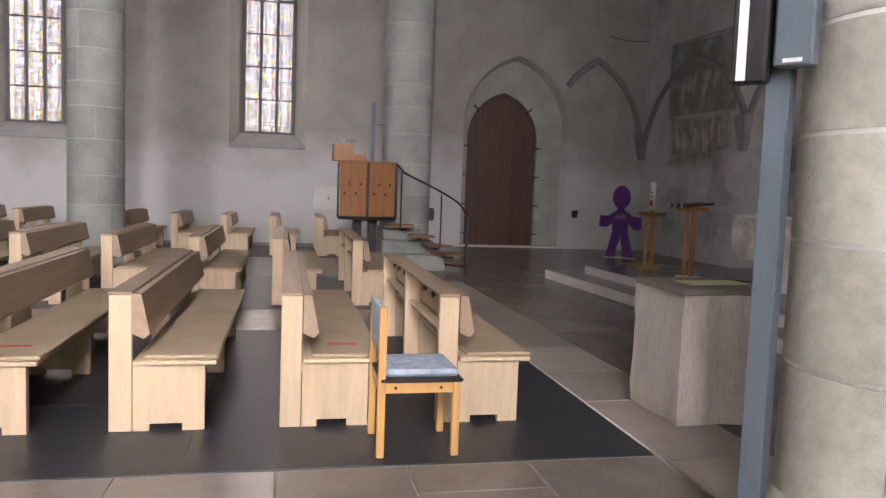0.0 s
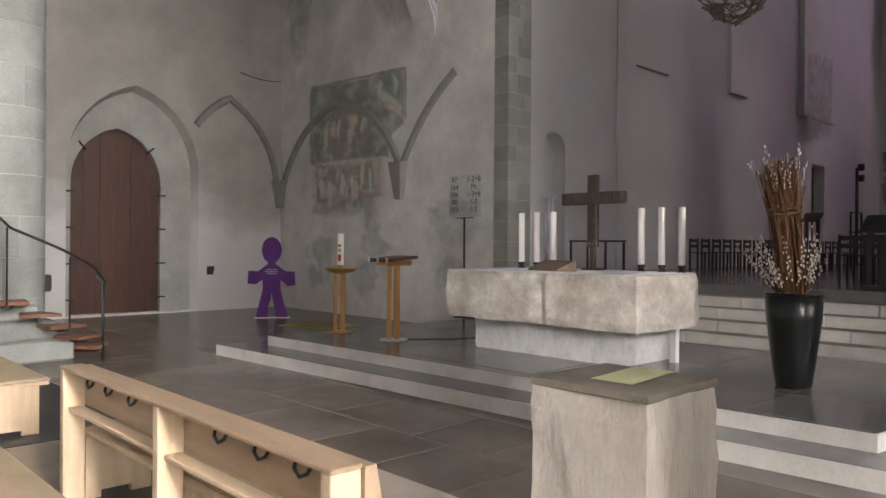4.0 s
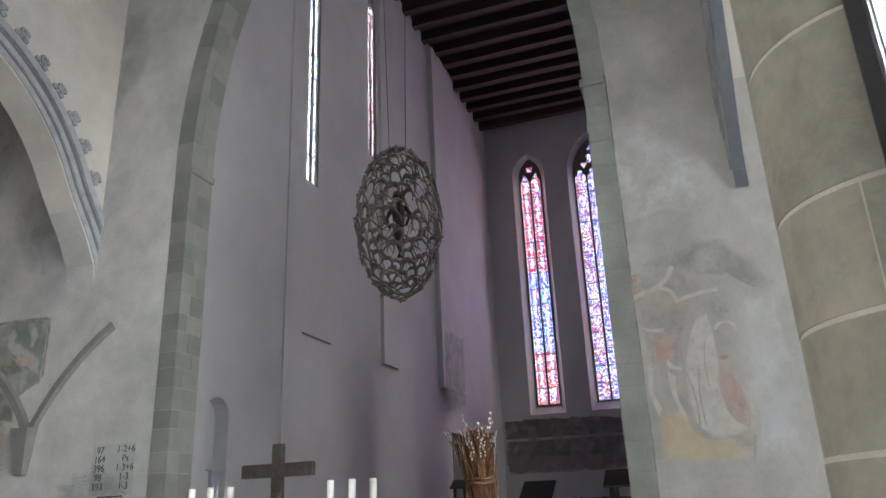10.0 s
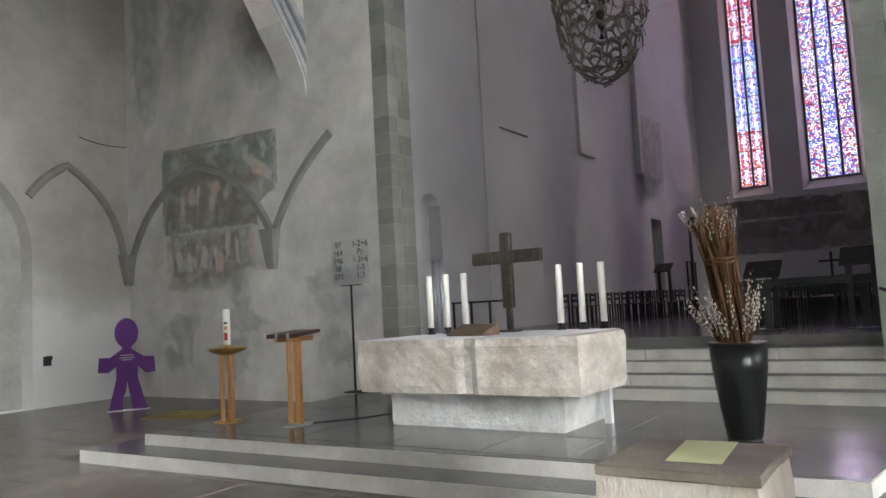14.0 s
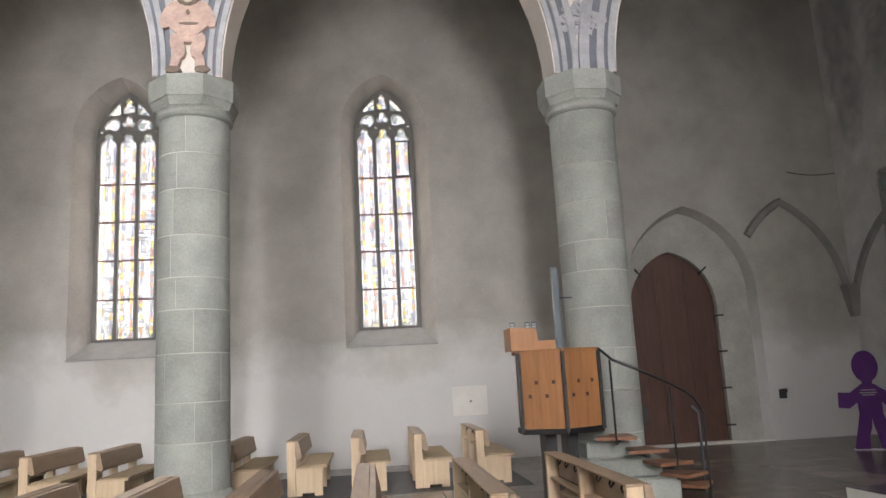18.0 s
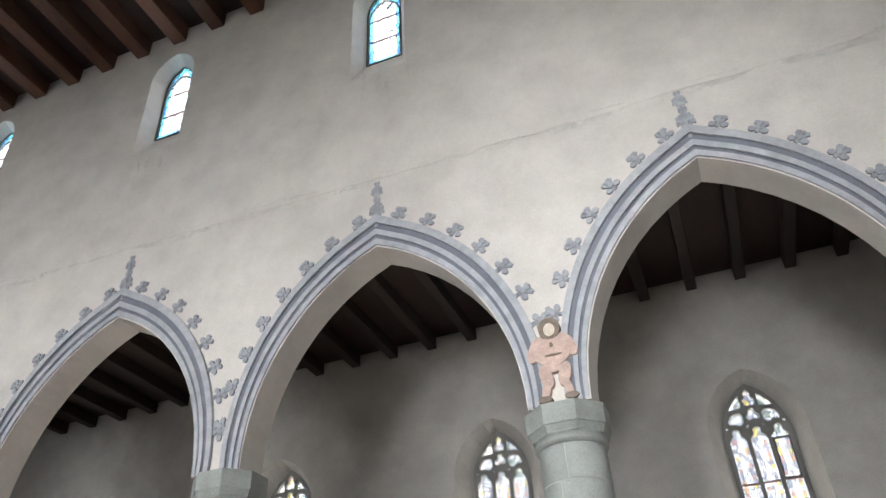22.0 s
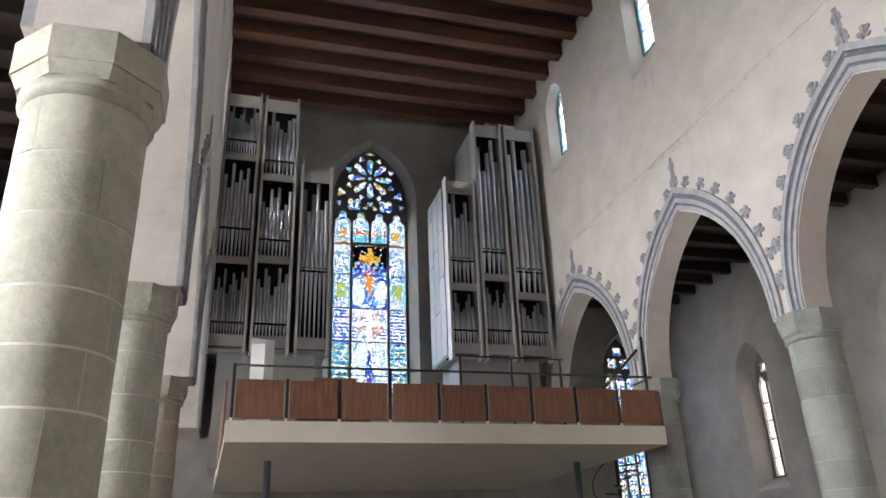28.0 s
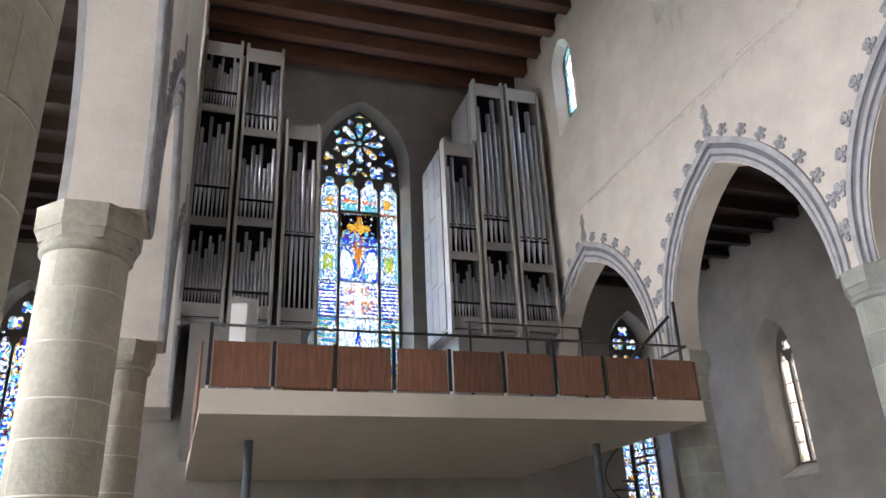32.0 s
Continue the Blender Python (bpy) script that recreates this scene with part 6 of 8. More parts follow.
def stroke(name, line_, width, m, lift):
    """A painted line on the east wall."""
    bm = bmesh.new()
    edge = bm.verts.layers.float.new("worn_edge")
    a, b = [], []
    for i, p in enumerate(line_):
        d = Vector((line_[min(i + 1, len(line_) - 1)][0] - line_[max(0, i - 1)][0], line_[min(i + 1, len(line_) - 1)][1] - line_[max(0, i - 1)][1])).normalized()
        a.append((p[0] - d.y * width / 2, p[1] + d.x * width / 2))
        b.append((p[0] + d.y * width / 2, p[1] - d.x * width / 2))
    flat_strip(bm, a, b, east, -0.12 * lift, -0.12 * lift - 0.0002)
    for vert in bm.verts:
        vert[edge] = 0.75
    part(name, bm, m, fs)


stroke("ribbon", bow((4.78, 4.28), (4.41, 4.47), -0.04) + bow((4.41, 4.47), (4.05, 4.8), 0.06)[1:], 0.065, M_FRESCO_W, 0.021)
stroke("ribbon", bow((4.26, 4.5), (4.06, 4.29), -0.06) + bow((4.06, 4.29), (3.51, 4.39), -0.02)[1:], 0.055, M_FRESCO_W, 0.0225)
stroke("scroll", circle(4.55, 4.64, 0.085, 16)[2:16], 0.05, M_FRESCO_S, 0.024)
stroke("halo", circle(3.5, 3.81, 0.13, 20)[1:11], 0.045, M_FRESCO_W, 0.0255)
for p, q, by, w in (((4.03, 3.94), (4.09, 3.44), 0.04, 0.025), ((3.63, 3.98), (3.64, 3.72), -0.05, 0.02), ((3.36, 2.47), (3.43, 2.12), 0.0, 0.03), ((3.9, 3.4), (3.92, 2.62), 0.03, 0.02), ((4.3, 4.3), (4.2, 4.06), 0.04, 0.03), ((4.06, 3.3), (4.0, 2.62), -0.03, 0.025), ((3.78, 3.7), (3.8, 3.1), 0.03, 0.018)):
    stroke("contour", bow(p, q, by), w, M_FRESCO_S, 0.0235)

# ---- door, sills and small things on the aisle wall ----
door = tagged(new("door_1"), "dark brown plank door in a pointed stone recess, closed", "door", "", "structure")
yd = YN + 0.45
for i, (x0, x1) in enumerate(((4.62, 4.93), (4.935, 5.3), (5.305, 5.62), (5.625, 5.98), (5.985, 6.3), (6.305, 6.64))):
    lo = lancet(5.63, 0.03, 1.0, 3.0, 1.25, 10)

    def top_at(x):
        half, rise = 1.0, 1.25
        R = (half * half + rise * rise) / (2 * half)
        c = half - R
        d = abs(x - 5.63)
        return 3.0 + math.sqrt(max(0.0, R * R - (d - c) ** 2))
    xs = [x0 + (x1 - x0) * j / 4 for j in range(5)]
    pts = [(x0, 0.03), (x1, 0.03)] + [(x, top_at(x)) for x in reversed(xs)]
    part("plank", plate(pts, [], lambda u, v, w: (u, yd + w, v), 0.012 * (i % 2) * 0.5, 0.06), M_DOOR, door)
part("backing", plate(lancet(5.63, 0.0, 1.1, 3.0, 1.4), [], north, 0.515, 0.56), M_DOOR, door)
part("cross_batten", boxed(5.3, 5.98, yd - 0.02, yd + 0.01, 2.35, 2.37), M_DOOR, door)
for z in (0.35, 1.15, 1.95, 2.75):
    for x, d in ((4.62, -1), (6.66, 1)):
        part("iron_hook", boxed(x - 0.08, x + 0.08, yd - 0.2, yd - 0.02, z, z + 0.04, 0.006), M_IRON, door)
for x, d in ((4.95, -1), (6.3, 1)):
    bm = bmesh.new()
    tube(bm, [(x, yd - 0.1, 3.72), (x + d * 0.16, yd - 0.19, 3.88)], 0.024, 6)
    part("iron_hook", bm, M_IRON, door)
part("door_sill", boxed(4.6, 6.68, YN + 0.1, yd + 0.02, 0.0, 0.03), M_STEP, door, "pale stone sill")
for c, z_sill, half, _, _ in N_SPEC:
    bm = plate([(c - half - 0.31, YN - 0.02), (c + half + 0.31, YN - 0.02), (c + half + 0.01, YN + 0.56), (c - half - 0.01, YN + 0.56)], [], lambda u, v, w: (u, v, z_sill - 0.405 + w + (v - YN) * 0.66), 0.0, 0.03)
    tagged(finish("window_sill", bm, M_SILLSTONE), "sloping grey stone window sill", "sill", "", "structure")
M_HATCH = mat("dull_white_hatch_paint", (0.66, 0.64, 0.6), 0.7, var=0.05, scale=3, bump=0.03)
wp = thing("wall_panel", "flat white painted hatch on the aisle wall", "wall panel", (0.86, YN, 1.2))
part("board", boxed(-0.37, 0.37, -0.015, 0.0, -0.29, 0.31, 0.004), M_HATCH, wp)
part("lock", boxed(0.0, 0.04, -0.022, -0.014, -0.02, 0.02), M_IRON, wp)
sb = thing("switch_box", "small dark switch box on the pillar by the pulpit stair", "switch box", (2.58, 14.85, 1.04))
part("case", boxed(-0.06, 0.05, -0.07, 0.07, -0.12, 0.12, 0.01), M_IRON, sb)
part("cover", boxed(0.05, 0.062, -0.05, 0.05, -0.09, 0.09, 0.004), M_STEEL, sb)
wb = thing("wall_box", "small black box on the plaster wall", "switch box", (7.74, YN, 0.98))
part("case", boxed(-0.08, 0.08, -0.05, 0.0, -0.1, 0.1, 0.01), M_IRON, wb)
part("lid", boxed(-0.05, 0.09, -0.07, -0.05, 0.02, 0.11, 0.006), M_IRON, wb)
wire = thing("wall_wire", "thin dark wire hanging along the plaster wall", "cable")
bm = bmesh.new()
tube(bm, [(8.53, YN - 0.012, 5.97), (8.75, YN - 0.012, 5.92), (9.05, YN - 0.012, 5.88), (9.4, YN - 0.012, 5.88), (9.7, YN - 0.012, 5.91)], 0.011, 6)
part("cord", bm, M_IRON, wire)
gr = thing("iron_grille", "small dark iron grille in a wall niche", "grille", (-8.76, YN, 2.4))
part("niche_board", boxed(-0.2, 0.2, -0.02, 0.0, -0.42, 0.4, 0.006), M_AISLE, gr)
for i in range(5):
    bm = bmesh.new()
    tube(bm, [(-0.16 + 0.08 * i, -0.04, -0.36), (-0.16 + 0.08 * i, -0.04, 0.34)], 0.006, 6)
    part("bar", bm, M_IRON, gr)
for z in (-0.25, 0.0, 0.25):
    part("cross_bar", boxed(-0.18, 0.18, -0.055, -0.035, z, z + 0.015), M_IRON, gr)

# ---- pulpit ----
pul = thing("pulpit", "small oak-panelled pulpit on a black steel column", "pulpit", (0, 0, 0))
PP = [(0.72, 14.05), (1.22, 13.72), (1.76, 13.98), (1.74, 14.45), (1.28, 14.78), (0.76, 14.6)]


def wall_between(p, q, z0, z1, t, inset=0.0):
    d = Vector((q[0] - p[0], q[1] - p[1]))
    L = d.length
    d.normalize()
    n = Vector((-d.y, d.x))
    a = Vector(p) + d * inset
    b = Vector(q) - d * inset
    return plate([(a.x, a.y), (b.x, b.y), (b.x + n.x * t, b.y + n.y * t), (a.x + n.x * t, a.y + n.y * t)], [], lambda u, v, w: (u, v, w), z0, z1)


for i in range(5):
    p, q = PP[i], PP[(i + 1) % 6]
    pan = part("panel", wall_between(p, q, 1.0, 1.94, 0.04, 0.035), M_OAK if i != 2 else M_STEEL, pul)
    if i < 2:
        d = Vector((q[0] - p[0], q[1] - p[1]))
        nn = Vector((d.y, -d.x)).normalized()
        for k, (s, z) in enumerate(((0.22, 1.38), (0.38, 1.55), (0.6, 1.38), (0.76, 1.55))):
            c = Vector(p) + d * s
            u = d.normalized() * 0.022
            bm = plate([(c.x - u.x, c.y - u.y), (c.x + u.x, c.y + u.y), (c.x + u.x + nn.x * 0.004, c.y + u.y + nn.y * 0.004), (c.x - u.x + nn.x * 0.004, c.y - u.y + nn.y * 0.004)], [], lambda a, b, w: (a, b, w), z, z + 0.045)
            part("peg_hole", bm, M_DOOR, pan)
    part("frame_post", boxed(p[0] - 0.02, p[0] + 0.02, p[1] - 0.02, p[1] + 0.02, 0.96, 1.95), M_IRON, pul)
    part("top_rail", wall_between((p[0], p[1]), (q[0], q[1]), 1.94, 1.985, 0.09, -0.02), M_OAK, pul)
part("floor_plate", plate(PP, [], lambda u, v, w: (u, v, w), 0.93, 0.99), M_IRON, pul)
for x in (1.02, 1.3):
    part("column", boxed(x, x + 0.14, 14.1, 14.45, 0.0, 0.93), M_IRON, pul)
bm = plate([(0.62, 1.985), (1.0, 1.985), (1.2, 2.0), (1.2, 2.1), (0.98, 2.1), (0.96, 2.26), (0.62, 2.28)], [], lambda u, v, w: (u, w, v), 13.95, 14.4)
part("book_desk", bm, M_OAK, pul)
part("steel_pole", boxed(1.3, 1.38, 14.25, 14.31, 1.98, 3.08), M_STEEL, pul)
part("cross_arm", boxed(1.36, 1.56, 14.27, 14.29, 2.66, 2.68), M_STEEL, pul)
for x in (0.66, 0.86, 0.95):
    clip = part("number_clip", boxed(x, x + 0.07, 14.15, 14.158, 2.27 if x < 0.9 else 2.27, 2.36), M_STEEL, pul, "small steel number holder")
    for j in range(2):
        part("number_bar", boxed(x + 0.012, x + 0.058, 14.144, 14.149, 2.285 + 0.035 * j, 2.303 + 0.035 * j), M_WHITE, clip)

M_TREADWOOD = mat("worn_red_brown_tread", (0.24, 0.11, 0.06), 0.5, var=0.2, scale=3, fine=40, bump=0.06, stretch=(1, 6, 6), obj=0.12)
stair = thing("pulpit_stair", "winding wooden pulpit steps with a thin black rail", "stair")
for i, a in enumerate((248, 268, 287, 306, 325)):
    a0, a1 = radians(a - 13), radians(a + 13)
    z = 0.86 - 0.17 * i
    pts = [(2.23 + r * math.cos(q), 14.75 + r * math.sin(q)) for r, q in ((0.5, a0), (1.12, a0), (1.12, a1), (0.5, a1))]
    tread = part("tread", plate(pts, [], lambda u, v, w: (u, v, w), z - 0.04, z), M_TREADWOOD, stair)
    bm = bmesh.new()
    tube(bm, [(2.23 + 0.5 * math.cos(radians(a)), 14.75 + 0.5 * math.sin(radians(a)), z - 0.07), (2.23 + 1.05 * math.cos(radians(a)), 14.75 + 1.05 * math.sin(radians(a)), z - 0.07)], 0.03, 6)
    part("bracket", bm, M_IRON, tread)
    if i in (0, 2, 4):
        bm = bmesh.new()
        px, py = 2.23 + 1.1 * math.cos(radians(a)), 14.75 + 1.1 * math.sin(radians(a))
        tube(bm, [(px, py, z - 0.04 if i < 4 else 0.0), (px, py, z + 0.95 - 0.02 * i)], 0.014, 6)
        part("rail_post", bm, M_IRON, stair)
bm = bmesh.new()
tube(bm, [(1.76, 13.95, 1.96)] + [(2.23 + 1.1 * math.cos(radians(a)), 14.75 + 1.1 * math.sin(radians(a)), 1.82 - 0.0087 * (a - 248) - (0.05 if a > 310 else 0)) for a in range(250, 336, 10)], 0.018, 8)
part("handrail", bm, M_IRON, stair)
bm = bmesh.new()
px, py = 3.28, 14.6
tube(bm, [(px, py, 0.0), (px - 0.02, py - 0.05, 1.05), (px - 0.12, py - 0.1, 1.14)], 0.018, 8)
part("end_post", bm, M_STEEL, stair)
pl = thing("pillar_plinth", "rough green sandstone plinth under the pulpit steps", "plinth", (2.12, 14.75, 0))
pl["kind"] = "structure"
for k, (x0, x1, y0, y1, z0, z1) in enumerate(((-0.62, 0.62, -0.66, 0.5, 0, 0.3), (-0.58, 0.42, -0.6, 0.5, 0.3, 0.56), (-0.55, 0.2, -0.56, 0.5, 0.56, 0.78))):
    part("block", boxed(x0, x1, y0, y1, z0, z1, 0.03), M_STONE, pl)

# ---- figure, candle stand, ambo, hymn board ----


def cut_out():
    bm = bmesh.new()
    shapes = [blob(0, 1.5, 0.215, 0.29, 0, 24), [(-0.08, 1.12), (0.08, 1.12), (0.09, 1.28), (-0.09, 1.28)],
              [(-0.19, 0.6), (0.19, 0.6), (0.2, 0.92), (0.16, 1.1), (0.08, 1.19), (-0.08, 1.19), (-0.16, 1.1), (-0.2, 0.92)],
              [(0.1, 1.18), (0.3, 1.03), (0.5, 1.02), (0.52, 0.72), (0.34, 0.7), (0.18, 0.86)],
              [(-0.1, 1.18), (-0.3, 1.03), (-0.5, 1.04), (-0.52, 0.76), (-0.34, 0.74), (-0.18, 0.86)],
              [(-0.19, 0.64), (0.01, 0.64), (-0.02, 0.4), (-0.07, 0.25), (-0.09, 0.0), (-0.34, 0.0), (-0.27, 0.3)],
              [(0.19, 0.64), (-0.01, 0.64), (0.02, 0.42), (0.06, 0.25), (0.1, 0.0), (0.37, 0.0), (0.28, 0.3)]]
    for i, s in enumerate(shapes):
        add(bm, plate(s, [], lambda u, v, w: (u, w, v), -0.02 - 0.0007 * i, 0.02 + 0.0007 * i))
    return bm


fig = tagged(finish("cut_out_figure", cut_out(), M_PURPLE), "life-size purple cut-out board figure standing on the floor", "cut-out figure")
for z, hw in ((1.06, 0.12), (1.01, 0.14), (0.97, 0.1)):
    part("lettering_bar", boxed(-hw, hw, -0.03, -0.025, z, z + 0.018), M_CATKIN, fig, "small pale unreadable lettering")
part("base_board", boxed(-0.36, 0.4, -0.1, 0.1, 0.0, 0.012, 0.003), M_WHITE, fig, "thin white base board")
fig.matrix_world = pose(7.93, 17.68, 0.004, 0, 0, -32)
# yellow light lying on the floor, built as a thin coloured sheet
M_YELLOW_LIGHT = mat("yellow_light_on_floor", (0.36, 0.29, 0.07), 0.95, var=0.3, scale=4, fine=90, bump=0.3, tint=(0.2, 0.18, 0.1), tint_scale=3, tint_amount=0.6)
light_patch = thing("floor_mat", "thin yellow sheet standing in for light on the stone floor", "mat", (7.85, 15.7, 0.002), "", 18)
part("weave", boxed(-0.48, 0.48, -0.62, 0.62, 0.0, 0.009, 0.003), M_YELLOW_LIGHT, light_patch)
part("hem", boxed(-0.5, 0.5, -0.66, -0.62, 0.0, 0.007, 0.002), M_YELLOW_LIGHT, light_patch)
part("hem", boxed(-0.5, 0.5, 0.62, 0.66, 0.0, 0.007, 0.002), M_YELLOW_LIGHT, light_patch)


def stand_bars(parent, r, z0, z1, bw):
    for k in range(3):
        a = 2 * math.pi * k / 3 + 0.5
        bm = boxed(-bw / 2, bw / 2, -bw / 2, bw / 2, z0, z1, 0.006)
        ob = part("bar", bm, M_ORANGEWOOD, parent)
        ob.matrix_basis = pose(r * math.cos(a), r * math.sin(a), 0, 0, 0, math.degrees(a))


cs = thing("candle_stand", "candle stand of three orange wooden bars with brass dish", "candle stand", (6.02, 12.42, DAIS))
part("foot", lathe(bmesh.new(), [(0.2, 0.0), (0.2, 0.012), (0.06, 0.02), (0.05, 0.04)], 24), M_BRASS, cs)
stand_bars(cs, 0.075, 0.02, 0.92, 0.055)
part("dish", lathe(bmesh.new(), [(0.09, 0.9), (0.2, 0.93), (0.27, 0.985), (0.265, 0.99), (0.2, 0.95), (0.05, 0.94)], 24), M_BRASS, cs, "brass drip dish")
part("socket", lathe(bmesh.new(), [(0.055, 0.94), (0.055, 1.03), (0.05, 1.03)], 20), M_BRASS, cs)
cn = thing("easter_candle", "thick white candle with coloured wax decoration", "candle", (6.02, 12.42, DAIS + 1.03))
part("wax", lathe(bmesh.new(), [(0.048, 0.0), (0.048, 0.47), (0.042, 0.48), (0.01, 0.475)], 20), M_CANDLE, cn)
for z, h, m in ((0.06, 0.1, M_RED), (0.2, 0.05, M_BRASS), (0.28, 0.03, M_STEEL)):
    bm = plate([(-0.022, z), (0.022, z), (0.022, z + h), (-0.022, z + h)], [], lambda u, v, w: (-w, u, v), 0.044, 0.051)
    ob = part("decoration", bm, m, cn)
    ob.rotation_euler = (0, 0, radians(35))

am = thing("ambo", "slim wooden reading desk on three orange bars", "ambo", (6.07, 11.2, DAIS))
part("foot", lathe(bmesh.new(), [(0.2, 0.0), (0.2, 0.012), (0.08, 0.02)], 20), M_PIPE, am, "polished metal foot")
stand_bars(am, 0.07, 0.02, 1.08, 0.06)
bm = plate([(-0.25, 1.1), (0.23, 1.15), (0.23, 1.19), (-0.25, 1.15)], [], lambda u, v, w: (u, w, v), -0.24, 0.24)
part("desk_top", bm, M_DOOR, am, "dark leather-topped desk")
for k in range(2):
    part("bearer", boxed(-0.22, 0.22, -0.12 + 0.2 * k, -0.08 + 0.2 * k, 1.05, 1.11), M_ORANGEWOOD, am)
for k in (-0.2, 0.0, 0.2):
    part("knob", lathe(bmesh.new(), [(0.016, 1.1), (0.016, 1.16), (0.0, 1.165)], 10, True, -0.3, k), M_PIPE, am)


def lettering(text, size):
    cu = bpy.data.curves.new("lettering", "FONT")
    cu.body, cu.size, cu.extrude, cu.align_x = text, size, 0.002, "CENTER"
    ob = new("lettering", cu)
    me = bpy.data.meshes.new_from_object(ob.evaluated_get(bpy.context.evaluated_depsgraph_get()))
    bpy.data.objects.remove(ob)
    return me


hb = thing("hymn_board", "clear hymn board with black numbers on a thin stand", "hymn board", (9.2, 12.93, DAIS))
bm = bmesh.new()
tube(bm, [(0, 0, 0), (0, 0, 1.86)], 0.02, 8)
part("pole", bm, M_IRON, hb)
part("foot", lathe(bmesh.new(), [(0.2, 0), (0.2, 0.015), (0.02, 0.02)], 20), M_IRON, hb)
part("cross_bar", boxed(-0.01, 0.01, -0.24, 0.24, 1.85, 1.87), M_IRON, hb)
M_ACRYL = bpy.data.materials.new("clear_acrylic")
M_ACRYL.use_nodes = True
bs = M_ACRYL.node_tree.nodes["Principled BSDF"]
bs.inputs["Transmission Weight"].default_value, bs.inputs["Roughness"].default_value, bs.inputs["IOR"].default_value = 1.0, 0.05, 1.05
bs.inputs["Base Color"].default_value = (0.9, 0.92, 0.92, 1)
brd = part("board", boxed(-0.003, 0.003, -0.42, 0.42, 1.88, 2.66), M_ACRYL, hb)
brd.visible_shadow = False
for col, words in ((0.27, ("97", "164", "396", "98", "593")), (-0.24, ("1-2+6", "Ps", "1-3+6", "1-3", "1-3"))):
    for j, w in enumerate(words):
        me = lettering(w, 0.15)
        me.materials.append(M_IRON)
        ob = new("number", me)
        ob.parent = brd
        ob.matrix_basis = Matrix(((0, 0, -1, -0.006), (-1, 0, 0, col), (0, 1, 0, 2.53 - 0.14 * j), (0, 0, 0, 1)))

# ---- things on and round the altar ----
cloth = thing("altar_cloth", "white linen cloth lying on the stone altar", "altar cloth", (6.15, 8.77, DAIS + 1.0225))
part("linen", boxed(-0.012, 1.6, -1.2, 1.42, 0.0, 0.006), M_CLOTH, cloth)
ZT = DAIS + 1.0285
for x, y, zt in ((7.45, 10.03, 0.77), (7.48, 9.78, 0.78), (7.52, 9.52, 0.775), (7.63, 8.21, 0.79), (7.64, 7.93, 0.79), (7.66, 7.67, 0.785)):
    c = thing("altar_candle", "tall white altar candle in a low iron holder", "candle", (x, y, ZT), "candles on the altar")
    part("holder", lathe(bmesh.new(), [(0.06, 0.0), (0.06, 0.01), (0.038, 0.018), (0.038, 0.055), (0.05, 0.06), (0.05, 0.085), (0.03, 0.085)], 16), M_IRON, c, "black iron holder")
    part("wax", lathe(bmesh.new(), [(0.042, 0.08), (0.042, zt), (0.034, zt + 0.008), (0.005, zt)], 18), M_CANDLE, c)
M_BOOKSTAND = mat("grey_brown_wood", (0.14, 0.095, 0.065), 0.6, var=0.2, scale=3, fine=40, bump=0.08, stretch=(6, 0.6, 6))
bk = thing("book_stand", "low brown wooden book stand on the altar", "book stand", (6.8, 8.98, ZT), "", -14)
bm = plate([(0, 0.0), (0.3, 0.0), (0.3, 0.02), (0.02, 0.13), (0, 0.12)], [], lambda u, v, w: (-u + 0.15, w, v), -0.3, 0.3)
part("ramp", bm, M_BOOKSTAND, bk)
cr = thing("altar_cross", "dark bronze cross with relief standing on the altar", "cross", (7.5, 8.85, ZT))
part("stem", boxed(-0.025, 0.025, -0.04, 0.04, 0.02, 0.33, 0.006), M_CROSS, cr, "slim dark stem")
part("shaft", boxed(-0.04, 0.04, -0.075, 0.075, 0.3, 1.25, 0.012), M_CROSS, cr)
part("arm", boxed(-0.045, 0.045, -0.49, 0.49, 0.86, 1.02, 0.012), M_CROSS, cr)
for i in range(9):
    part("relief", boxed(-0.058, -0.044, -0.46 + 0.107 * i, -0.40 + 0.107 * i, 0.89, 0.99, 0.01), M_CROSS, cr)
for i in range(7):
    part("relief", boxed(-0.052, -0.038, -0.05, 0.05, 0.34 + 0.13 * i, 0.43 + 0.13 * i, 0.01), M_CROSS, cr)
part("base", boxed(-0.1, 0.1, -0.12, 0.12, 0, 0.025, 0.006), M_IRON, cr)
st = thing("microphone_column", "slim grey metal column stand on the choir floor", "stand", (10.72, 12.12, CHOIR))
for y in (-0.08, 0.0, 0.08):
    bm = bmesh.new()
    tube(bm, [(0, y, 0), (0, y, 1.5)], 0.027, 8)
    part("tube", bm, M_PIPE, st)
part("cap", boxed(-0.05, 0.05, -0.14, 0.14, 1.5, 1.53), M_PIPE, st)
part("foot", boxed(-0.2, 0.2, -0.2, 0.2, 0, 0.02), M_IRON, st)
rk = thing("railing", "low black iron railing at the choir step", "railing", (12.8, 12.48, CHOIR))
for y in (-0.68, -0.23, 0.23, 0.68):
    part("post", boxed(-0.02, 0.02, y - 0.02, y + 0.02, 0, 0.68), M_IRON, rk)
part("rail", boxed(-0.025, 0.025, -0.72, 0.72, 0.68, 0.72), M_IRON, rk)
tagged(rk, "low black iron railing on the choir floor", "railing")

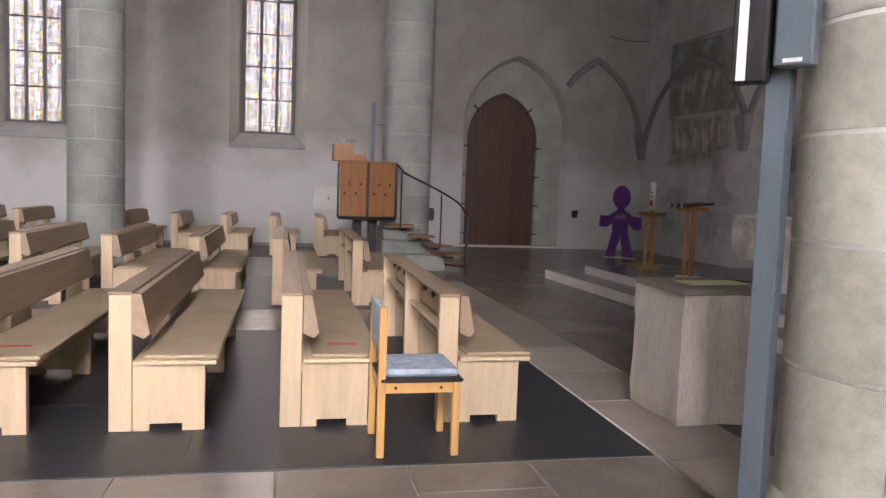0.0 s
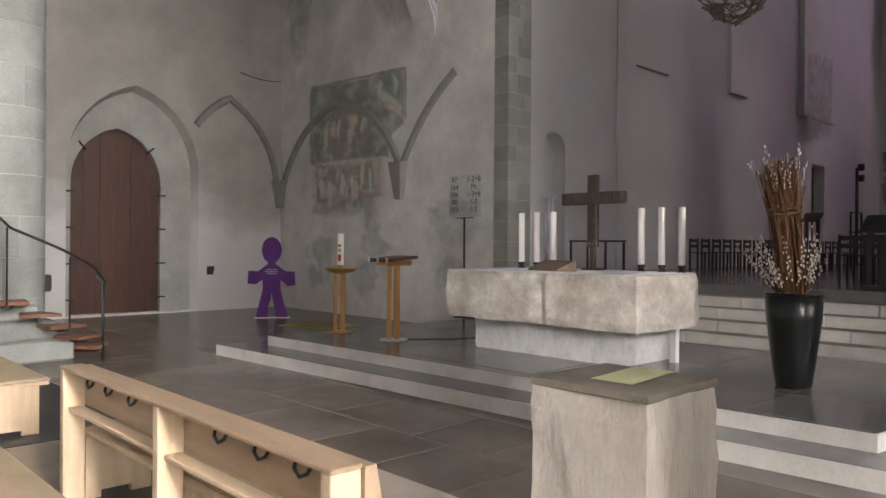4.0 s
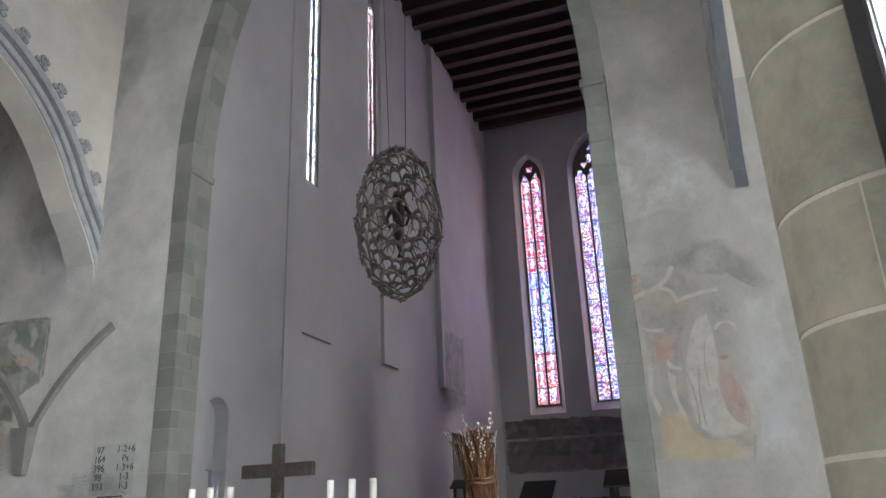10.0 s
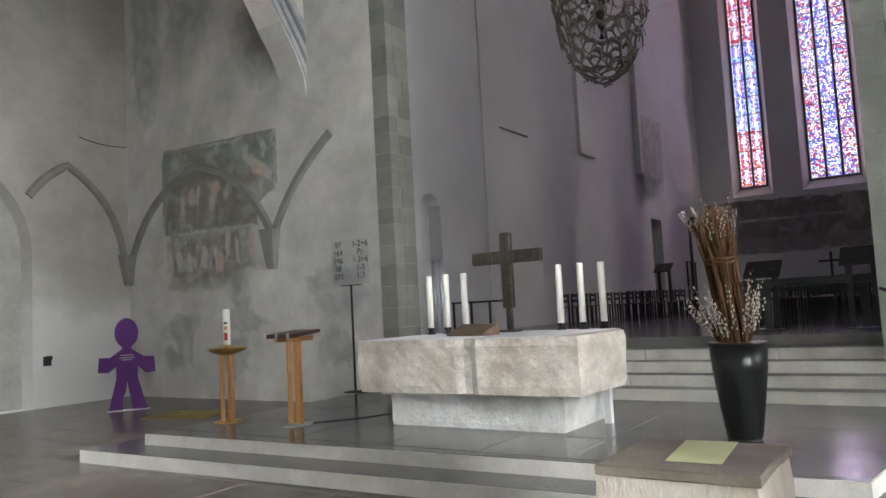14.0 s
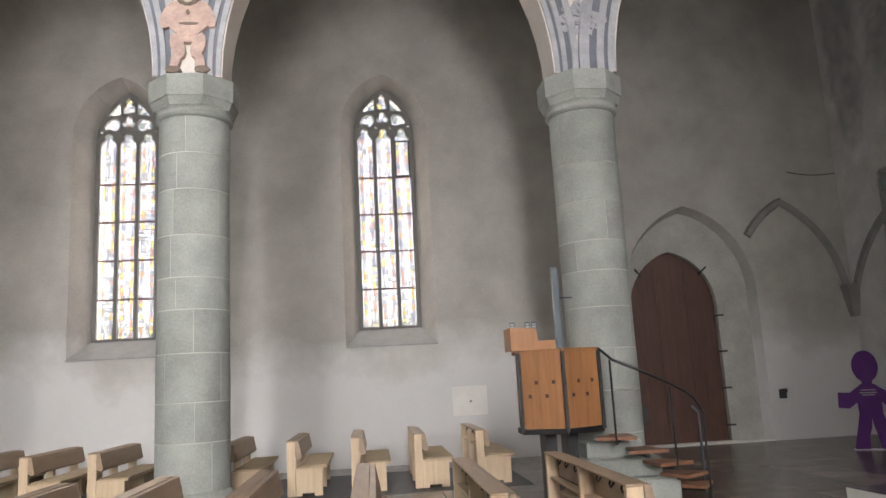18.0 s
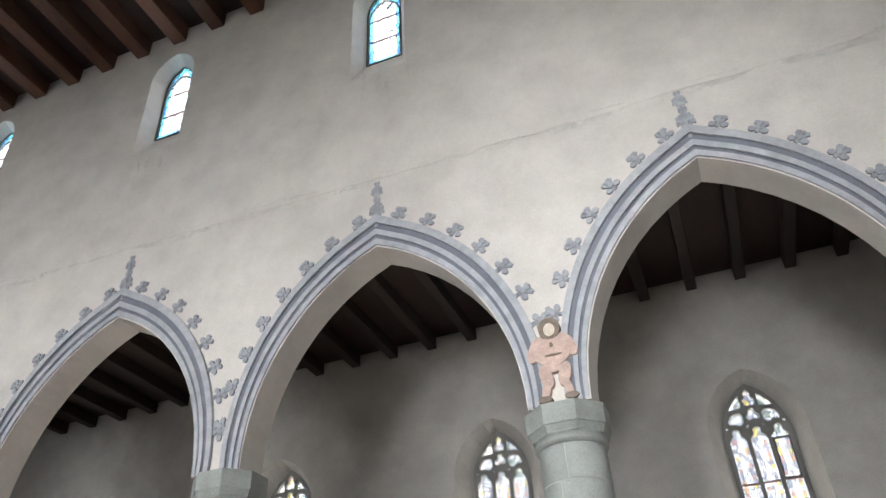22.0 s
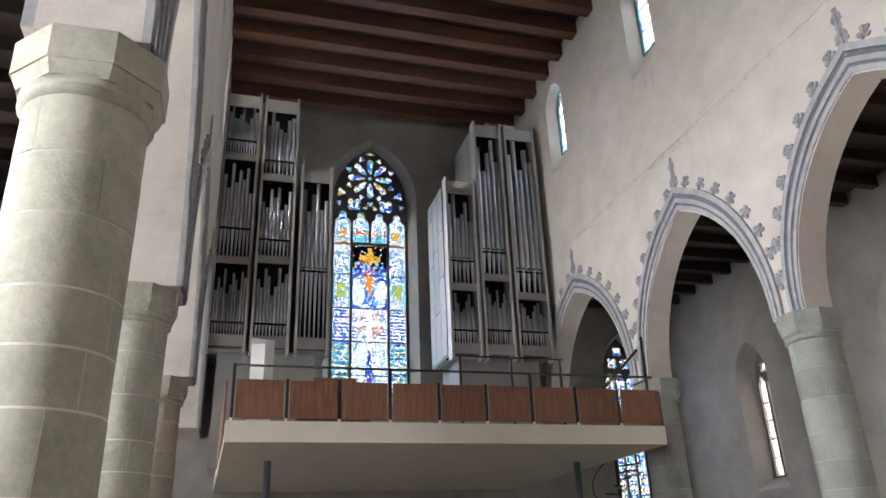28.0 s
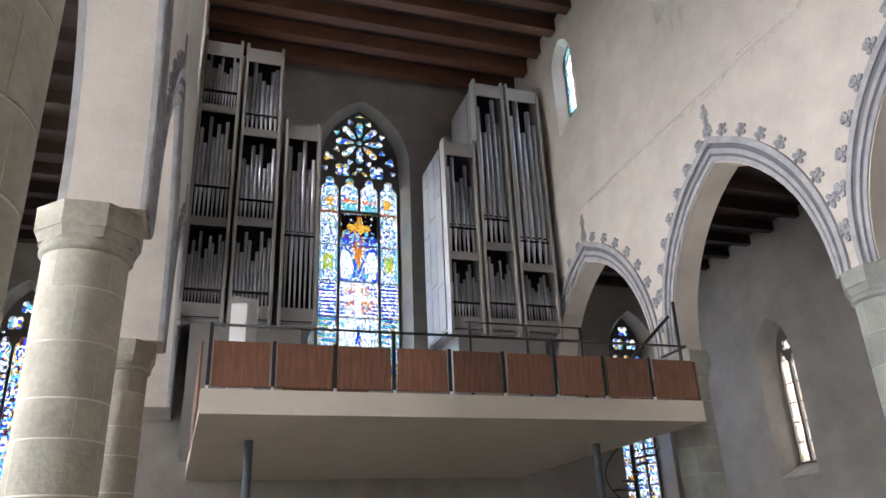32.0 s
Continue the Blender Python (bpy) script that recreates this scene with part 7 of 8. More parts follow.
vs = thing("floor_vase", "tall tapering black glazed vase on the dais", "vase", (6.66, 5.96, DAIS))
part("body", lathe(bmesh.new(), [(0.15, 0.012), (0.16, 0.03), (0.2, 0.3), (0.245, 0.65), (0.26, 0.88), (0.25, 0.88), (0.235, 0.7), (0.15, 0.3)], 40), M_VASE, vs)
part("rim", lathe(bmesh.new(), [(0.25, 0.872), (0.262, 0.874), (0.268, 0.888), (0.264, 0.904), (0.252, 0.908), (0.246, 0.9)], 40), M_VASE, vs, "rounded black rim")
part("foot_ring", lathe(bmesh.new(), [(0.13, 0.0), (0.152, 0.0), (0.156, 0.008), (0.152, 0.016), (0.13, 0.016)], 32), M_VASE, vs)
tw = thing("twig_bundle", "bundle of dry willow twigs with pale catkins", "dried plant", (6.66, 5.94, DAIS + 0.6))
tw.matrix_world = pose(6.66, 5.94, DAIS + 0.6, -6, 0, 0)
rnd = random.Random(5)
TWIGS = []
for i in range(14):
    bm = bmesh.new()
    k = 0.2 + 0.8 * rnd.random()
    tube(bm, [(0, 0, 0), (rnd.uniform(-0.008, 0.008), rnd.uniform(-0.008, 0.008), 0.55), (rnd.uniform(-0.012, 0.012), rnd.uniform(-0.012, 0.012), 1.06), (rnd.uniform(-0.05, 0.07), rnd.uniform(-0.05, 0.05), 1.1 + 0.6 * k)], 0.0095, 5, r_end=0.004)
    me = bpy.data.meshes.new("twig")
    bm.to_mesh(me)
    bm.free()
    me.materials.append(M_TWIG)
    TWIGS.append(me)
for i in range(220):
    a, r = rnd.uniform(0, 6.28), 0.125 * math.sqrt(rnd.random())
    share("twig", rnd.choice(TWIGS), Matrix.Translation((r * math.cos(a), r * math.sin(a), 0)) @ Matrix.Rotation(a + rnd.uniform(-0.6, 0.6), 4, "Z") @ Matrix.Rotation(rnd.uniform(-0.02, 0.05), 4, "Y"), tw)
for z in (1.06, 1.1):
    bm = bmesh.new()
    tube(bm, [(0.135 * math.cos(q), 0.135 * math.sin(q), z + 0.01 * math.sin(3 * q)) for q in [2 * math.pi * j / 20 for j in range(20)]], 0.018, 6, True)
    part("binding", bm, M_TWIG, tw)
for i in range(66):
    low = i % 5 > 0
    a = rnd.uniform(0, 6.28)
    z0, lean, L = (0.28, rnd.uniform(0.15, 0.8), rnd.uniform(0.35, 0.65)) if low else (1.2, rnd.uniform(0.05, 0.5), rnd.uniform(0.3, 0.55))
    p0 = Vector((0.12 * math.cos(a), 0.12 * math.sin(a), z0))
    d = Vector((math.cos(a) * lean, math.sin(a) * lean, 1)).normalized()
    bm, bk2 = bmesh.new(), bmesh.new()
    tube(bm, [p0, p0 + d * L * 0.6 + Vector((0.012, 0, 0)), p0 + d * L], 0.005, 4, r_end=0.002)
    for j in range(9):
        q = p0 + d * L * (0.3 + 0.7 * j / 8) + Vector((rnd.uniform(-0.02, 0.02), rnd.uniform(-0.02, 0.02), 0))
        b = bmesh.new()
        bmesh.ops.create_icosphere(b, subdivisions=1, radius=0.0085)
        add(bk2, b, Matrix.Translation(q) @ Matrix.Diagonal((1, 1, 1.7, 1)))
    br = part("willow_branch", bm, M_TWIG, tw)
    tagged(part("catkin", bk2, M_CATKIN, br, "pale grey catkins"), "", "", "", "stuff")
pp = thing("paper_sheet", "pale yellow sheet of paper on the stone block", "paper", (2.8, 5.26, 0.9325))
part("sheet", plate([(-0.25, 0.12), (0.22, 0.16), (0.24, -0.08), (-0.24, -0.12)], [], lambda u, v, w: (u, v, w + 0.02 * (u + 0.25) ** 2), 0.0, 0.002), M_PAPER, pp)
cable = thing("floor_cable", "thin black cable lying on the dais", "cable", (0, 0, DAIS))
bm = bmesh.new()
tube(bm, [(6.1, 11.2, 0.006), (6.4, 11.0, 0.006), (6.7, 10.75, 0.006), (7.1, 10.6, 0.006), (7.6, 10.4, 0.006)], 0.006, 6)
part("cord", bm, M_IRON, cable)
fg = thing("floor_grille", "dark iron grille let into the floor", "floor grille", (9.0, 2.95, 0))
part("frame", boxed(-0.5, 0.5, -0.2, 0.2, 0.0, 0.012), M_IRON, fg)
for i in range(24):
    part("bar", boxed(-0.48 + 0.04 * i, -0.465 + 0.04 * i, -0.19, 0.19, 0.012, 0.02), M_STEEL, fg)
hr = thing("handrail", "dark metal handrail on brackets along the wall", "handrail", (0, 0, 0))
bm = bmesh.new()
tube(bm, [(9.6, 4.95, 1.62), (9.6, 4.78, 1.54), (9.6, 3.42, 0.96), (9.6, 3.36, 0.92), (9.6, 3.36, 0.84)], 0.02, 8)
part("rail", bm, M_IRON, hr)
for y in (4.6, 4.1, 3.5):
    z = 0.96 + (y - 3.42) * 0.426
    bm = bmesh.new()
    tube(bm, [(XE, y, z - 0.1), (9.6, y, z - 0.1), (9.6, y, z)], 0.012, 6)
    part("bracket", bm, M_IRON, hr)

# ---- chair ----
chr_ = thing("chair", "honey-coloured wooden chair with a blue-grey cushion", "chair", (0.37, 4.62, 0))
for x, y, h in ((0.0, 0.0, 0.86), (0.0, 0.42, 0.86), (0.43, 0.0, 0.43), (0.43, 0.42, 0.43)):
    part("leg", boxed(x - 0.022, x + 0.022, y - 0.022, y + 0.022, 0, h, 0.005), M_CHAIRWOOD, chr_)
for y in (0.0, 0.42):
    part("apron", boxed(0.022, 0.408, y - 0.012, y + 0.012, 0.37, 0.43), M_CHAIRWOOD, chr_)
for x in (0.0, 0.43):
    part("apron", boxed(x - 0.012, x + 0.012, 0.022, 0.398, 0.37, 0.43), M_CHAIRWOOD, chr_)
for x in (0.08, 0.34):
    bolt = part("bolt", lathe(bmesh.new(), [(0.009, 0.0), (0.009, 0.004), (0.004, 0.006), (0.0005, 0.006)], 12), M_IRON, chr_, "small dark bolt head")
    bolt.matrix_basis = pose(x, -0.011, 0.4, 90, 0, 0)
part("seat", boxed(-0.01, 0.47, -0.03, 0.45, 0.431, 0.455, 0.01), M_BLACKCHAIR, chr_)
bm = boxed(0.02, 0.45, 0.0, 0.42, 0.456, 0.5, 0.018)
part("cushion", bm, M_BLUE, chr_, "blue-grey woven cushion")
part("backrest", boxed(-0.02, 0.016, 0.022, 0.398, 0.6, 0.86, 0.008), M_BLUE, chr_, "blue-grey padded back")

# ---- loudspeaker post at the pillar ----
sp = thing("loudspeaker_post", "blue-grey square steel post with two loudspeakers", "loudspeaker post", (1.73, 3.19, 0), "", 37)
part("post", boxed(-0.045, 0.045, -0.045, 0.045, 0, 3.6, 0.004), M_STEEL, sp)
part("base_plate", boxed(-0.1, 0.1, -0.1, 0.1, 0, 0.012), M_STEEL, sp)
ls = part("loudspeaker", boxed(-0.13, -0.046, -0.145, -0.005, 2.03, 3.4, 0.008), M_STEEL, sp, "dark column loudspeaker")
part("name_plate", boxed(-0.132, -0.129, -0.11, -0.04, 2.045, 2.06), M_WHITE, ls)
ls = part("loudspeaker", boxed(-0.12, -0.046, 0.025, 0.16, 1.98, 3.3, 0.008), M_IRON, sp, "black column loudspeaker")
part("grille", boxed(-0.125, -0.118, 0.1, 0.135, 1.99, 3.28), M_WHITE, ls, "white speaker grille")
part("clamp", boxed(-0.05, -0.04, -0.05, 0.08, 2.4, 2.44), M_IRON, sp)

# ---- choir ----
for k, (x0, x1) in enumerate(((15.2, 16.05), (21.15, 22.4), (26.6, 29.6))):
    setting("pilaster_%d" % k, boxed(x0, x1, CYN - 0.04 - 0.09 * k, CYN + 0.02, 6.35 if k else CHOIR, CCEIL), M_CHOIR, "shallow plastered wall strip of the choir", "pilaster")
led = thing("wall_ledge", "short grey stone ledge on the choir wall", "ledge", (16.1, CYN, 6.3))
part("stone", boxed(0.0, 1.55, -0.05, 0.0, -0.01, 0.03, 0.006), M_RIB, led)
frc = thing("fresco", "dark worn painting band below the choir windows", "wall painting")
choir_e_p = lambda u, v, w: (CX1 + w, u, v)
paint(frc, "ground", [[(13.5, 3.5), (13.5, 5.9), (11.5, 5.9), (7.9, 5.8), (4.5, 5.8), (2.3, 5.8), (2.3, 3.4)]], choir_e_p, 0.006, fresco_mat("dark_brown_fresco", [(0.3, (0.1, 0.09, 0.088)), (0.5, (0.16, 0.14, 0.13)), (0.7, (0.25, 0.225, 0.21))], 0.8, 0.7), 51, 0.06)
M_BAND = fresco_mat("brown_grey_fresco_field", [(0.3, (0.17, 0.15, 0.145)), (0.5, (0.23, 0.205, 0.195)), (0.7, (0.3, 0.275, 0.265))], 1.0, 0.66)
paint(frc, "lower_field", [[(13.4, 3.4), (13.4, 4.15), (9.0, 4.1), (5.0, 4.15), (2.4, 4.1), (2.4, 3.3)]], choir_e_p, 0.012, M_BAND, 53, 0.05, 0.2)
paint(frc, "figure_shape", [blob(3.4 + 1.25 * j, 4.95 + 0.12 * (j % 2), 0.3, 0.6, 0.1 * (j % 3 - 1)) for j in range(8)], choir_e_p, 0.02, M_BAND, 57, 0.06, 0.2)
frn = thing("fresco", "faded grey painting on the choir wall", "wall painting")
paint(frn, "ground", [[(26.7, 5.4), (26.8, 8.7), (29.4, 8.9), (29.3, 5.8)]], lambda u, v, w: (u, CYN - 0.22 + w, v), 0.006, M_DAMP, 61, 0.08, 0.3)


def choir_chair():
    c = thing("choir_chair", "black wooden choir chair with a brown rush seat", "chair", (0, 0, CHOIR), "black choir chairs")
    for x, y, h in ((0, 0, 0.82), (0, 0.4, 0.82), (0.4, 0, 0.44), (0.4, 0.4, 0.44)):
        part("leg", boxed(x - 0.02, x + 0.02, y - 0.02, y + 0.02, 0, h), M_BLACKCHAIR, c)
    part("seat", boxed(-0.02, 0.44, -0.02, 0.42, 0.44, 0.47, 0.008), M_SEATBROWN, c)
    for z in (0.58, 0.72):
        part("back_slat", boxed(-0.012, 0.012, 0.02, 0.38, z, z + 0.08), M_BLACKCHAIR, c)
    return c


first = choir_chair()
spots = []
for r in range(3):
    for i in range(10):
        spots.append((13.4 + 0.75 * r, 7.4 - 0.52 * i, 0))
for i in range(12):
    spots.append((17.0 + 0.62 * i, 12.55, -90))
for i in range(9):
    spots.append((19.0 + 0.62 * i, 11.5, -90))
for r in range(3):
    for i in range(8):
        spots.append((16.5 + 0.9 * r, 8.2 - 0.6 * i, 180))
for i, (x, y, a) in enumerate(spots):
    if i == 0:
        first.matrix_basis = pose(x, y, CHOIR, 0, 0, a)
    else:
        copy_thing(first, pose(x, y, CHOIR, 0, 0, a))
M_BLACKWOOD = mat("black_stained_wood", (0.02, 0.018, 0.017), 0.5, var=0.2, scale=4, bump=0.05)
for nm, lab, x, y, h in (("music_stand", "black wooden music desk in the choir", 11.55, 6.6, 0.95), ("music_stand", "black wooden music desk in the choir", 11.3, 5.25, 1.05), ("music_stand", "black wooden music desk in the choir", 22.0, 11.4, 1.5)):
    ms = thing(nm, lab, "music stand", (x, y, CHOIR))
    for s in (-0.16, 0.16):
        part("leg", boxed(-0.05, 0.05, s - 0.04, s + 0.04, 0, h), M_BLACKWOOD, ms)
    part("foot", boxed(-0.2, 0.2, -0.22, 0.22, 0, 0.03), M_BLACKWOOD, ms)
    bm = plate([(-0.22, h - 0.15), (0.2, h + 0.1), (0.2, h + 0.13), (-0.22, h - 0.12)], [], lambda u, v, w: (u, w, v), -0.26, 0.26)
    part("desk", bm, M_BLACKWOOD, ms)
bench = thing("choir_barrier", "long black wooden rail in front of the chairs", "barrier", (11.45, 4.0, CHOIR))
for y in (0.1, 1.25, 2.55):
    part("post", boxed(-0.04, 0.04, y - 0.05, y + 0.05, 0, 0.75), M_BLACKWOOD, bench)
part("rail", boxed(-0.05, 0.05, 0.0, 2.7, 0.66, 0.78, 0.006), M_BLACKWOOD, bench)
ca = thing("choir_altar", "small pale stone altar table in the choir", "altar", (30.7, 7.75, CHOIR))
part("table_top", boxed(-0.4, 0.4, -1.1, 1.1, 0.85, 0.98, 0.01), M_SEATBROWN, ca)
part("body", boxed(-0.3, 0.3, -0.9, 0.9, 0, 0.85), M_BLACKWOOD, ca)
cc = thing("choir_cross", "small dark cross standing on the choir altar", "cross", (30.7, 7.75, CHOIR + 0.98))
part("shaft", boxed(-0.03, 0.03, -0.045, 0.045, 0, 1.0), M_IRON, cc)
part("arm", boxed(-0.03, 0.03, -0.42, 0.42, 0.62, 0.7), M_IRON, cc)
part("foot", boxed(-0.1, 0.1, -0.25, 0.25, 0, 0.06), M_SLAB, cc)
lp = thing("lamp_pole", "thin dark lamp pole with spotlights in the choir", "lamp", (29.6, 12.6, CHOIR))
bm = bmesh.new()
tube(bm, [(0, 0, 0), (0, 0, 3.6)], 0.06, 8)
part("pole", bm, M_IRON, lp)
part("foot", lathe(bmesh.new(), [(0.3, 0), (0.3, 0.03), (0.05, 0.05)], 16), M_IRON, lp)
for z in (3.1, 3.5):
    part("spotlight", lathe(bmesh.new(), [(0.06, z), (0.12, z + 0.05), (0.12, z + 0.25)], 12, True, 0.14, -0.1), M_IRON, lp)
cg = thing("stair_gate", "dark metal stair rail by the choir door", "railing", (29.9, 12.9, CHOIR))
for x in (0.0, 0.6, 1.2):
    part("post", boxed(x - 0.03, x + 0.03, -0.03, 0.03, 0, 2.0), M_IRON, cg)
for z in (1.2, 1.95):
    part("bar", boxed(0, 1.2, -0.02, 0.02, z, z + 0.05), M_IRON, cg)

# ---- hanging sculpture ----
rnd = random.Random(9)
egg = thing("hanging_sculpture", "egg-shaped bronze sculpture of many winged figures on cables", "sculpture", (12.0, 9.08, 7.17))


def winged(spread, droop, sweep):
    """A slender flying shape with two sickle wings and a forked tail; it faces -y."""
    b = bmesh.new()
    tube(b, [(0, 0.0, -0.2), (0, -0.02, -0.06), (0, -0.03, 0.04), (0, -0.02, 0.1)], 0.014, 6, r_end=0.034)
    bmesh.ops.create_icosphere(b, subdivisions=1, radius=0.034, matrix=Matrix.Translation((0, -0.03, 0.15)))
    for sg in (-1, 1):
        tube(b, [(0, 0.0, -0.16), (sg * 0.03, 0.01, -0.24), (sg * 0.06, 0.02, -0.3)], 0.017, 4, r_end=0.005)
        up, lo = [], []
        for i in range(9):
            q = i / 8
            x = sg * spread * math.sin(1.5 * q)
            z = 0.07 + 0.11 * math.sin(math.pi * min(1.0, q * 1.15)) - droop * q ** 2.2
            wd = 0.062 * (1 - q) ** 0.7 * (0.75 + 0.8 * q) + 0.006
            y = sweep * q * q
            up.append((x, y, z + wd))
            lo.append((x, y + 0.004, z - wd))
        rows = [[b.verts.new(p) for p in up], [b.verts.new((p[0], p[1] - 0.016, p[2] * 0.5 + q[2] * 0.5)) for p, q in zip(up, lo)], [b.verts.new(p) for p in lo], [b.verts.new((p[0], p[1] + 0.016, p[2] * 0.5 + q[2] * 0.5)) for p, q in zip(up, lo)]]
        for r, q in zip(rows, rows[1:] + rows[:1]):
            for i in range(8):
                b.faces.new((r[i], r[i + 1], q[i + 1], q[i])).smooth = True
        b.faces.new([r[-1] for r in rows])
        b.faces.new([r[0] for r in rows])
    bmesh.ops.recalc_face_normals(b, faces=b.faces)
    me = bpy.data.meshes.new("winged_figure")
    b.to_mesh(me)
    b.free()
    me.materials.append(M_BRONZE)
    return me


BIRDS = [winged(0.27, 0.24, 0.07), winged(0.24, 0.32, 0.05), winged(0.29, 0.14, 0.09), winged(0.22, 0.38, 0.03)]
for i in range(88):
    u = 1 - 2 * (i + 0.5) / 88
    a = i * 2.39996 + rnd.uniform(-0.15, 0.15)
    rr = math.sqrt(1 - u * u)
    p = Vector((0.82 * rr * math.cos(a), 0.82 * rr * math.sin(a), 1.55 * u))
    nrm = Vector((p.x / 0.7, p.y / 0.7, p.z / 2.5)).normalized()
    q = nrm.to_track_quat("-Y", "Z").to_matrix().to_4x4()
    share("winged_figure", rnd.choice(BIRDS), Matrix.Translation(p) @ q @ Matrix.Rotation(rnd.gauss(0, 0.55), 4, "Y") @ Matrix.Rotation(rnd.uniform(-0.25, 0.25), 4, "X") @ Matrix.Scale(rnd.uniform(0.85, 1.15), 4), egg)
bm = bmesh.new()
tube(bm, [(0, 0, -0.75), (0.03, 0, -0.5), (0, 0, -0.15), (0, 0, 0.1), (0, 0, 0.3)], 0.05, 10, r_end=0.16)
bmesh.ops.create_icosphere(bm, subdivisions=2, radius=0.12, matrix=Matrix.Translation((0, 0, 0.48)))
for sg in (-1, 1):
    tube(bm, [(0, sg * 0.14, 0.28), (0, sg * 0.26, 0.1), (-0.05, sg * 0.18, -0.12)], 0.05, 6, r_end=0.03)
part("core_figure", bm, M_CROSS, egg, "dark abstract figure inside the shell")
for x, y in ((0.3, 0.3), (-0.3, -0.3)):
    bm = bmesh.new()
    tube(bm, [(x, y, 1.4), (x * 2.5, y * 2.5, 14.7)], 0.006, 5)
    part("cable", bm, M_IRON, egg, "thin steel cable")

# ---- gallery and organ ----
GX, GY0, GY1, GZ0, GZ1 = -18.53, 3.83, 13.43, 3.95, 4.36
gal = thing("gallery", "organ gallery with cream slab and brown wood panels", "gallery")
gal["kind"] = "structure"
part("slab", plate([(GX, GY0), (GX, GY1), (XW, GY1 + 0.2), (XW, GY0 - 0.25)], [], lambda u, v, w: (u, v, w), GZ0, GZ1), M_SLAB, gal, "cream painted concrete slab")
pw = (GY1 - GY0 - 0.1) / 9
for i in range(9):
    y0 = GY0 + 0.1 + pw * i
    part("panel", boxed(GX - 0.06, GX - 0.025, y0 + 0.05, y0 + pw - 0.07, GZ1 + 0.05, GZ1 + 0.82, 0.004), M_WALNUT, gal, "red-brown wooden panel")
    part("rail_post", boxed(GX - 0.12, GX - 0.07, y0 - 0.03, y0 + 0.03, GZ1, GZ1 + (1.15 if i % 3 == 0 else 0.86)), M_IRON, gal)
    part("spacer", boxed(GX - 0.06, GX - 0.03, y0 - 0.035, y0 + 0.02, GZ1, GZ1 + 0.06), M_WHITE, gal)
for s, y in ((-1, GY0), (1, GY1)):
    for i in range(5):
        x1 = GX - 0.1 - i * 1.1
        y1 = y + s * (0.03 + 0.023 * i)
        part("side_panel", plate([(x1 - 1.0, y1 + s * 0.023 - 0.018), (x1, y1 - 0.018), (x1, y1 + 0.018), (x1 - 1.0, y1 + s * 0.023 + 0.018)], [], lambda u, v, w: (u, v, w), GZ1 - 0.25, GZ1 + 0.82), M_WALNUT, gal, "red-brown wooden panel")
bm = bmesh.new()
tube(bm, [(GX - 0.6, GY0 + 0.1, GZ1 + 1.12), (GX - 0.1, GY0 + 0.1, GZ1 + 1.12), (GX - 0.1, GY1 - 0.1, GZ1 + 1.14), (GX - 1.0, GY1 - 0.1, GZ1 + 1.14)], 0.025, 8)
part("hand_rail", bm, M_IRON, gal)
bm = bmesh.new()
tube(bm, [(GX - 1.6, GY0 + 5.2, GZ1 + 1.9), (GX - 1.6, GY1 - 1.6, GZ1 + 1.9)], 0.02, 6)
part("upper_rail", bm, M_IRON, gal)
for y in (GY0 + 5.3, GY0 + 6.6, GY1 - 1.7):
    part("upper_post", boxed(GX - 1.63, GX - 1.57, y - 0.025, y + 0.025, GZ1, GZ1 + 1.9), M_IRON, gal)
for x, y in ((-21.3, 4.81), (-21.5, 12.58)):
    bm = bmesh.new()
    tube(bm, [(x, y, 0), (x, y, GZ0)], 0.085, 14)
    part("column", bm, M_STEEL, gal, "dark steel column")
for p, q in (((-19.5, 12.2, 5.1), (-18.8, 13.15, 6.2)), ((-18.7, 13.2, 4.4), (-18.72, 13.25, 6.5))):
    bm = bmesh.new()
    tube(bm, [p, q], 0.035, 8)
    part("bracket_arm", bm, M_IRON, gal)
cab = thing("console_screen", "white folded cabinet on the organ gallery", "cabinet", (-19.5, 4.25, GZ1))
for a, x in ((18, 0.0), (-18, 0.0)):
    ob = part("leaf", boxed(-0.03, 0.03, 0.0, 0.5 if a > 0 else 0.001 + 0.3, 0, 1.95 if a > 0 else 1.8, 0.005), M_WHITE, cab)
    ob.rotation_euler = (0, 0, radians(a))
og = thing("organ_console", "brown wooden organ console on the gallery", "organ console", (-20.8, 6.2, GZ1))
part("body", boxed(-0.5, 0.5, -0.8, 0.8, 0, 1.05, 0.01), M_WALNUT, og)
part("lid", boxed(-0.5, 0.2, -0.8, 0.8, 1.05, 1.1, 0.01), M_OAK, og)
part("music_rest", boxed(0.3, 0.34, -0.5, 0.5, 1.05, 1.35), M_WALNUT, og)


def pipe_mesh(r, foot):
    """A unit-high pipe body; its cone foot keeps its own length."""
    bm = bmesh.new()
    lathe(bm, [(r, 0.0), (r, 1.0), (r * 0.86, 1.0), (r * 0.86, 0.97)], 12, False)
    me = bpy.data.meshes.new("pipe")
    bm.to_mesh(me)
    bm.free()
    me.materials.append(M_PIPE)
    bm = bmesh.new()
    lathe(bm, [(r * 0.3, 0.0), (r * 0.97, foot - 0.015), (r, foot)], 12, False)
    ft = bpy.data.meshes.new("pipe_foot")
    bm.to_mesh(ft)
    bm.free()
    ft.materials.append(M_PIPE)
    return me, ft


PIPES = {}


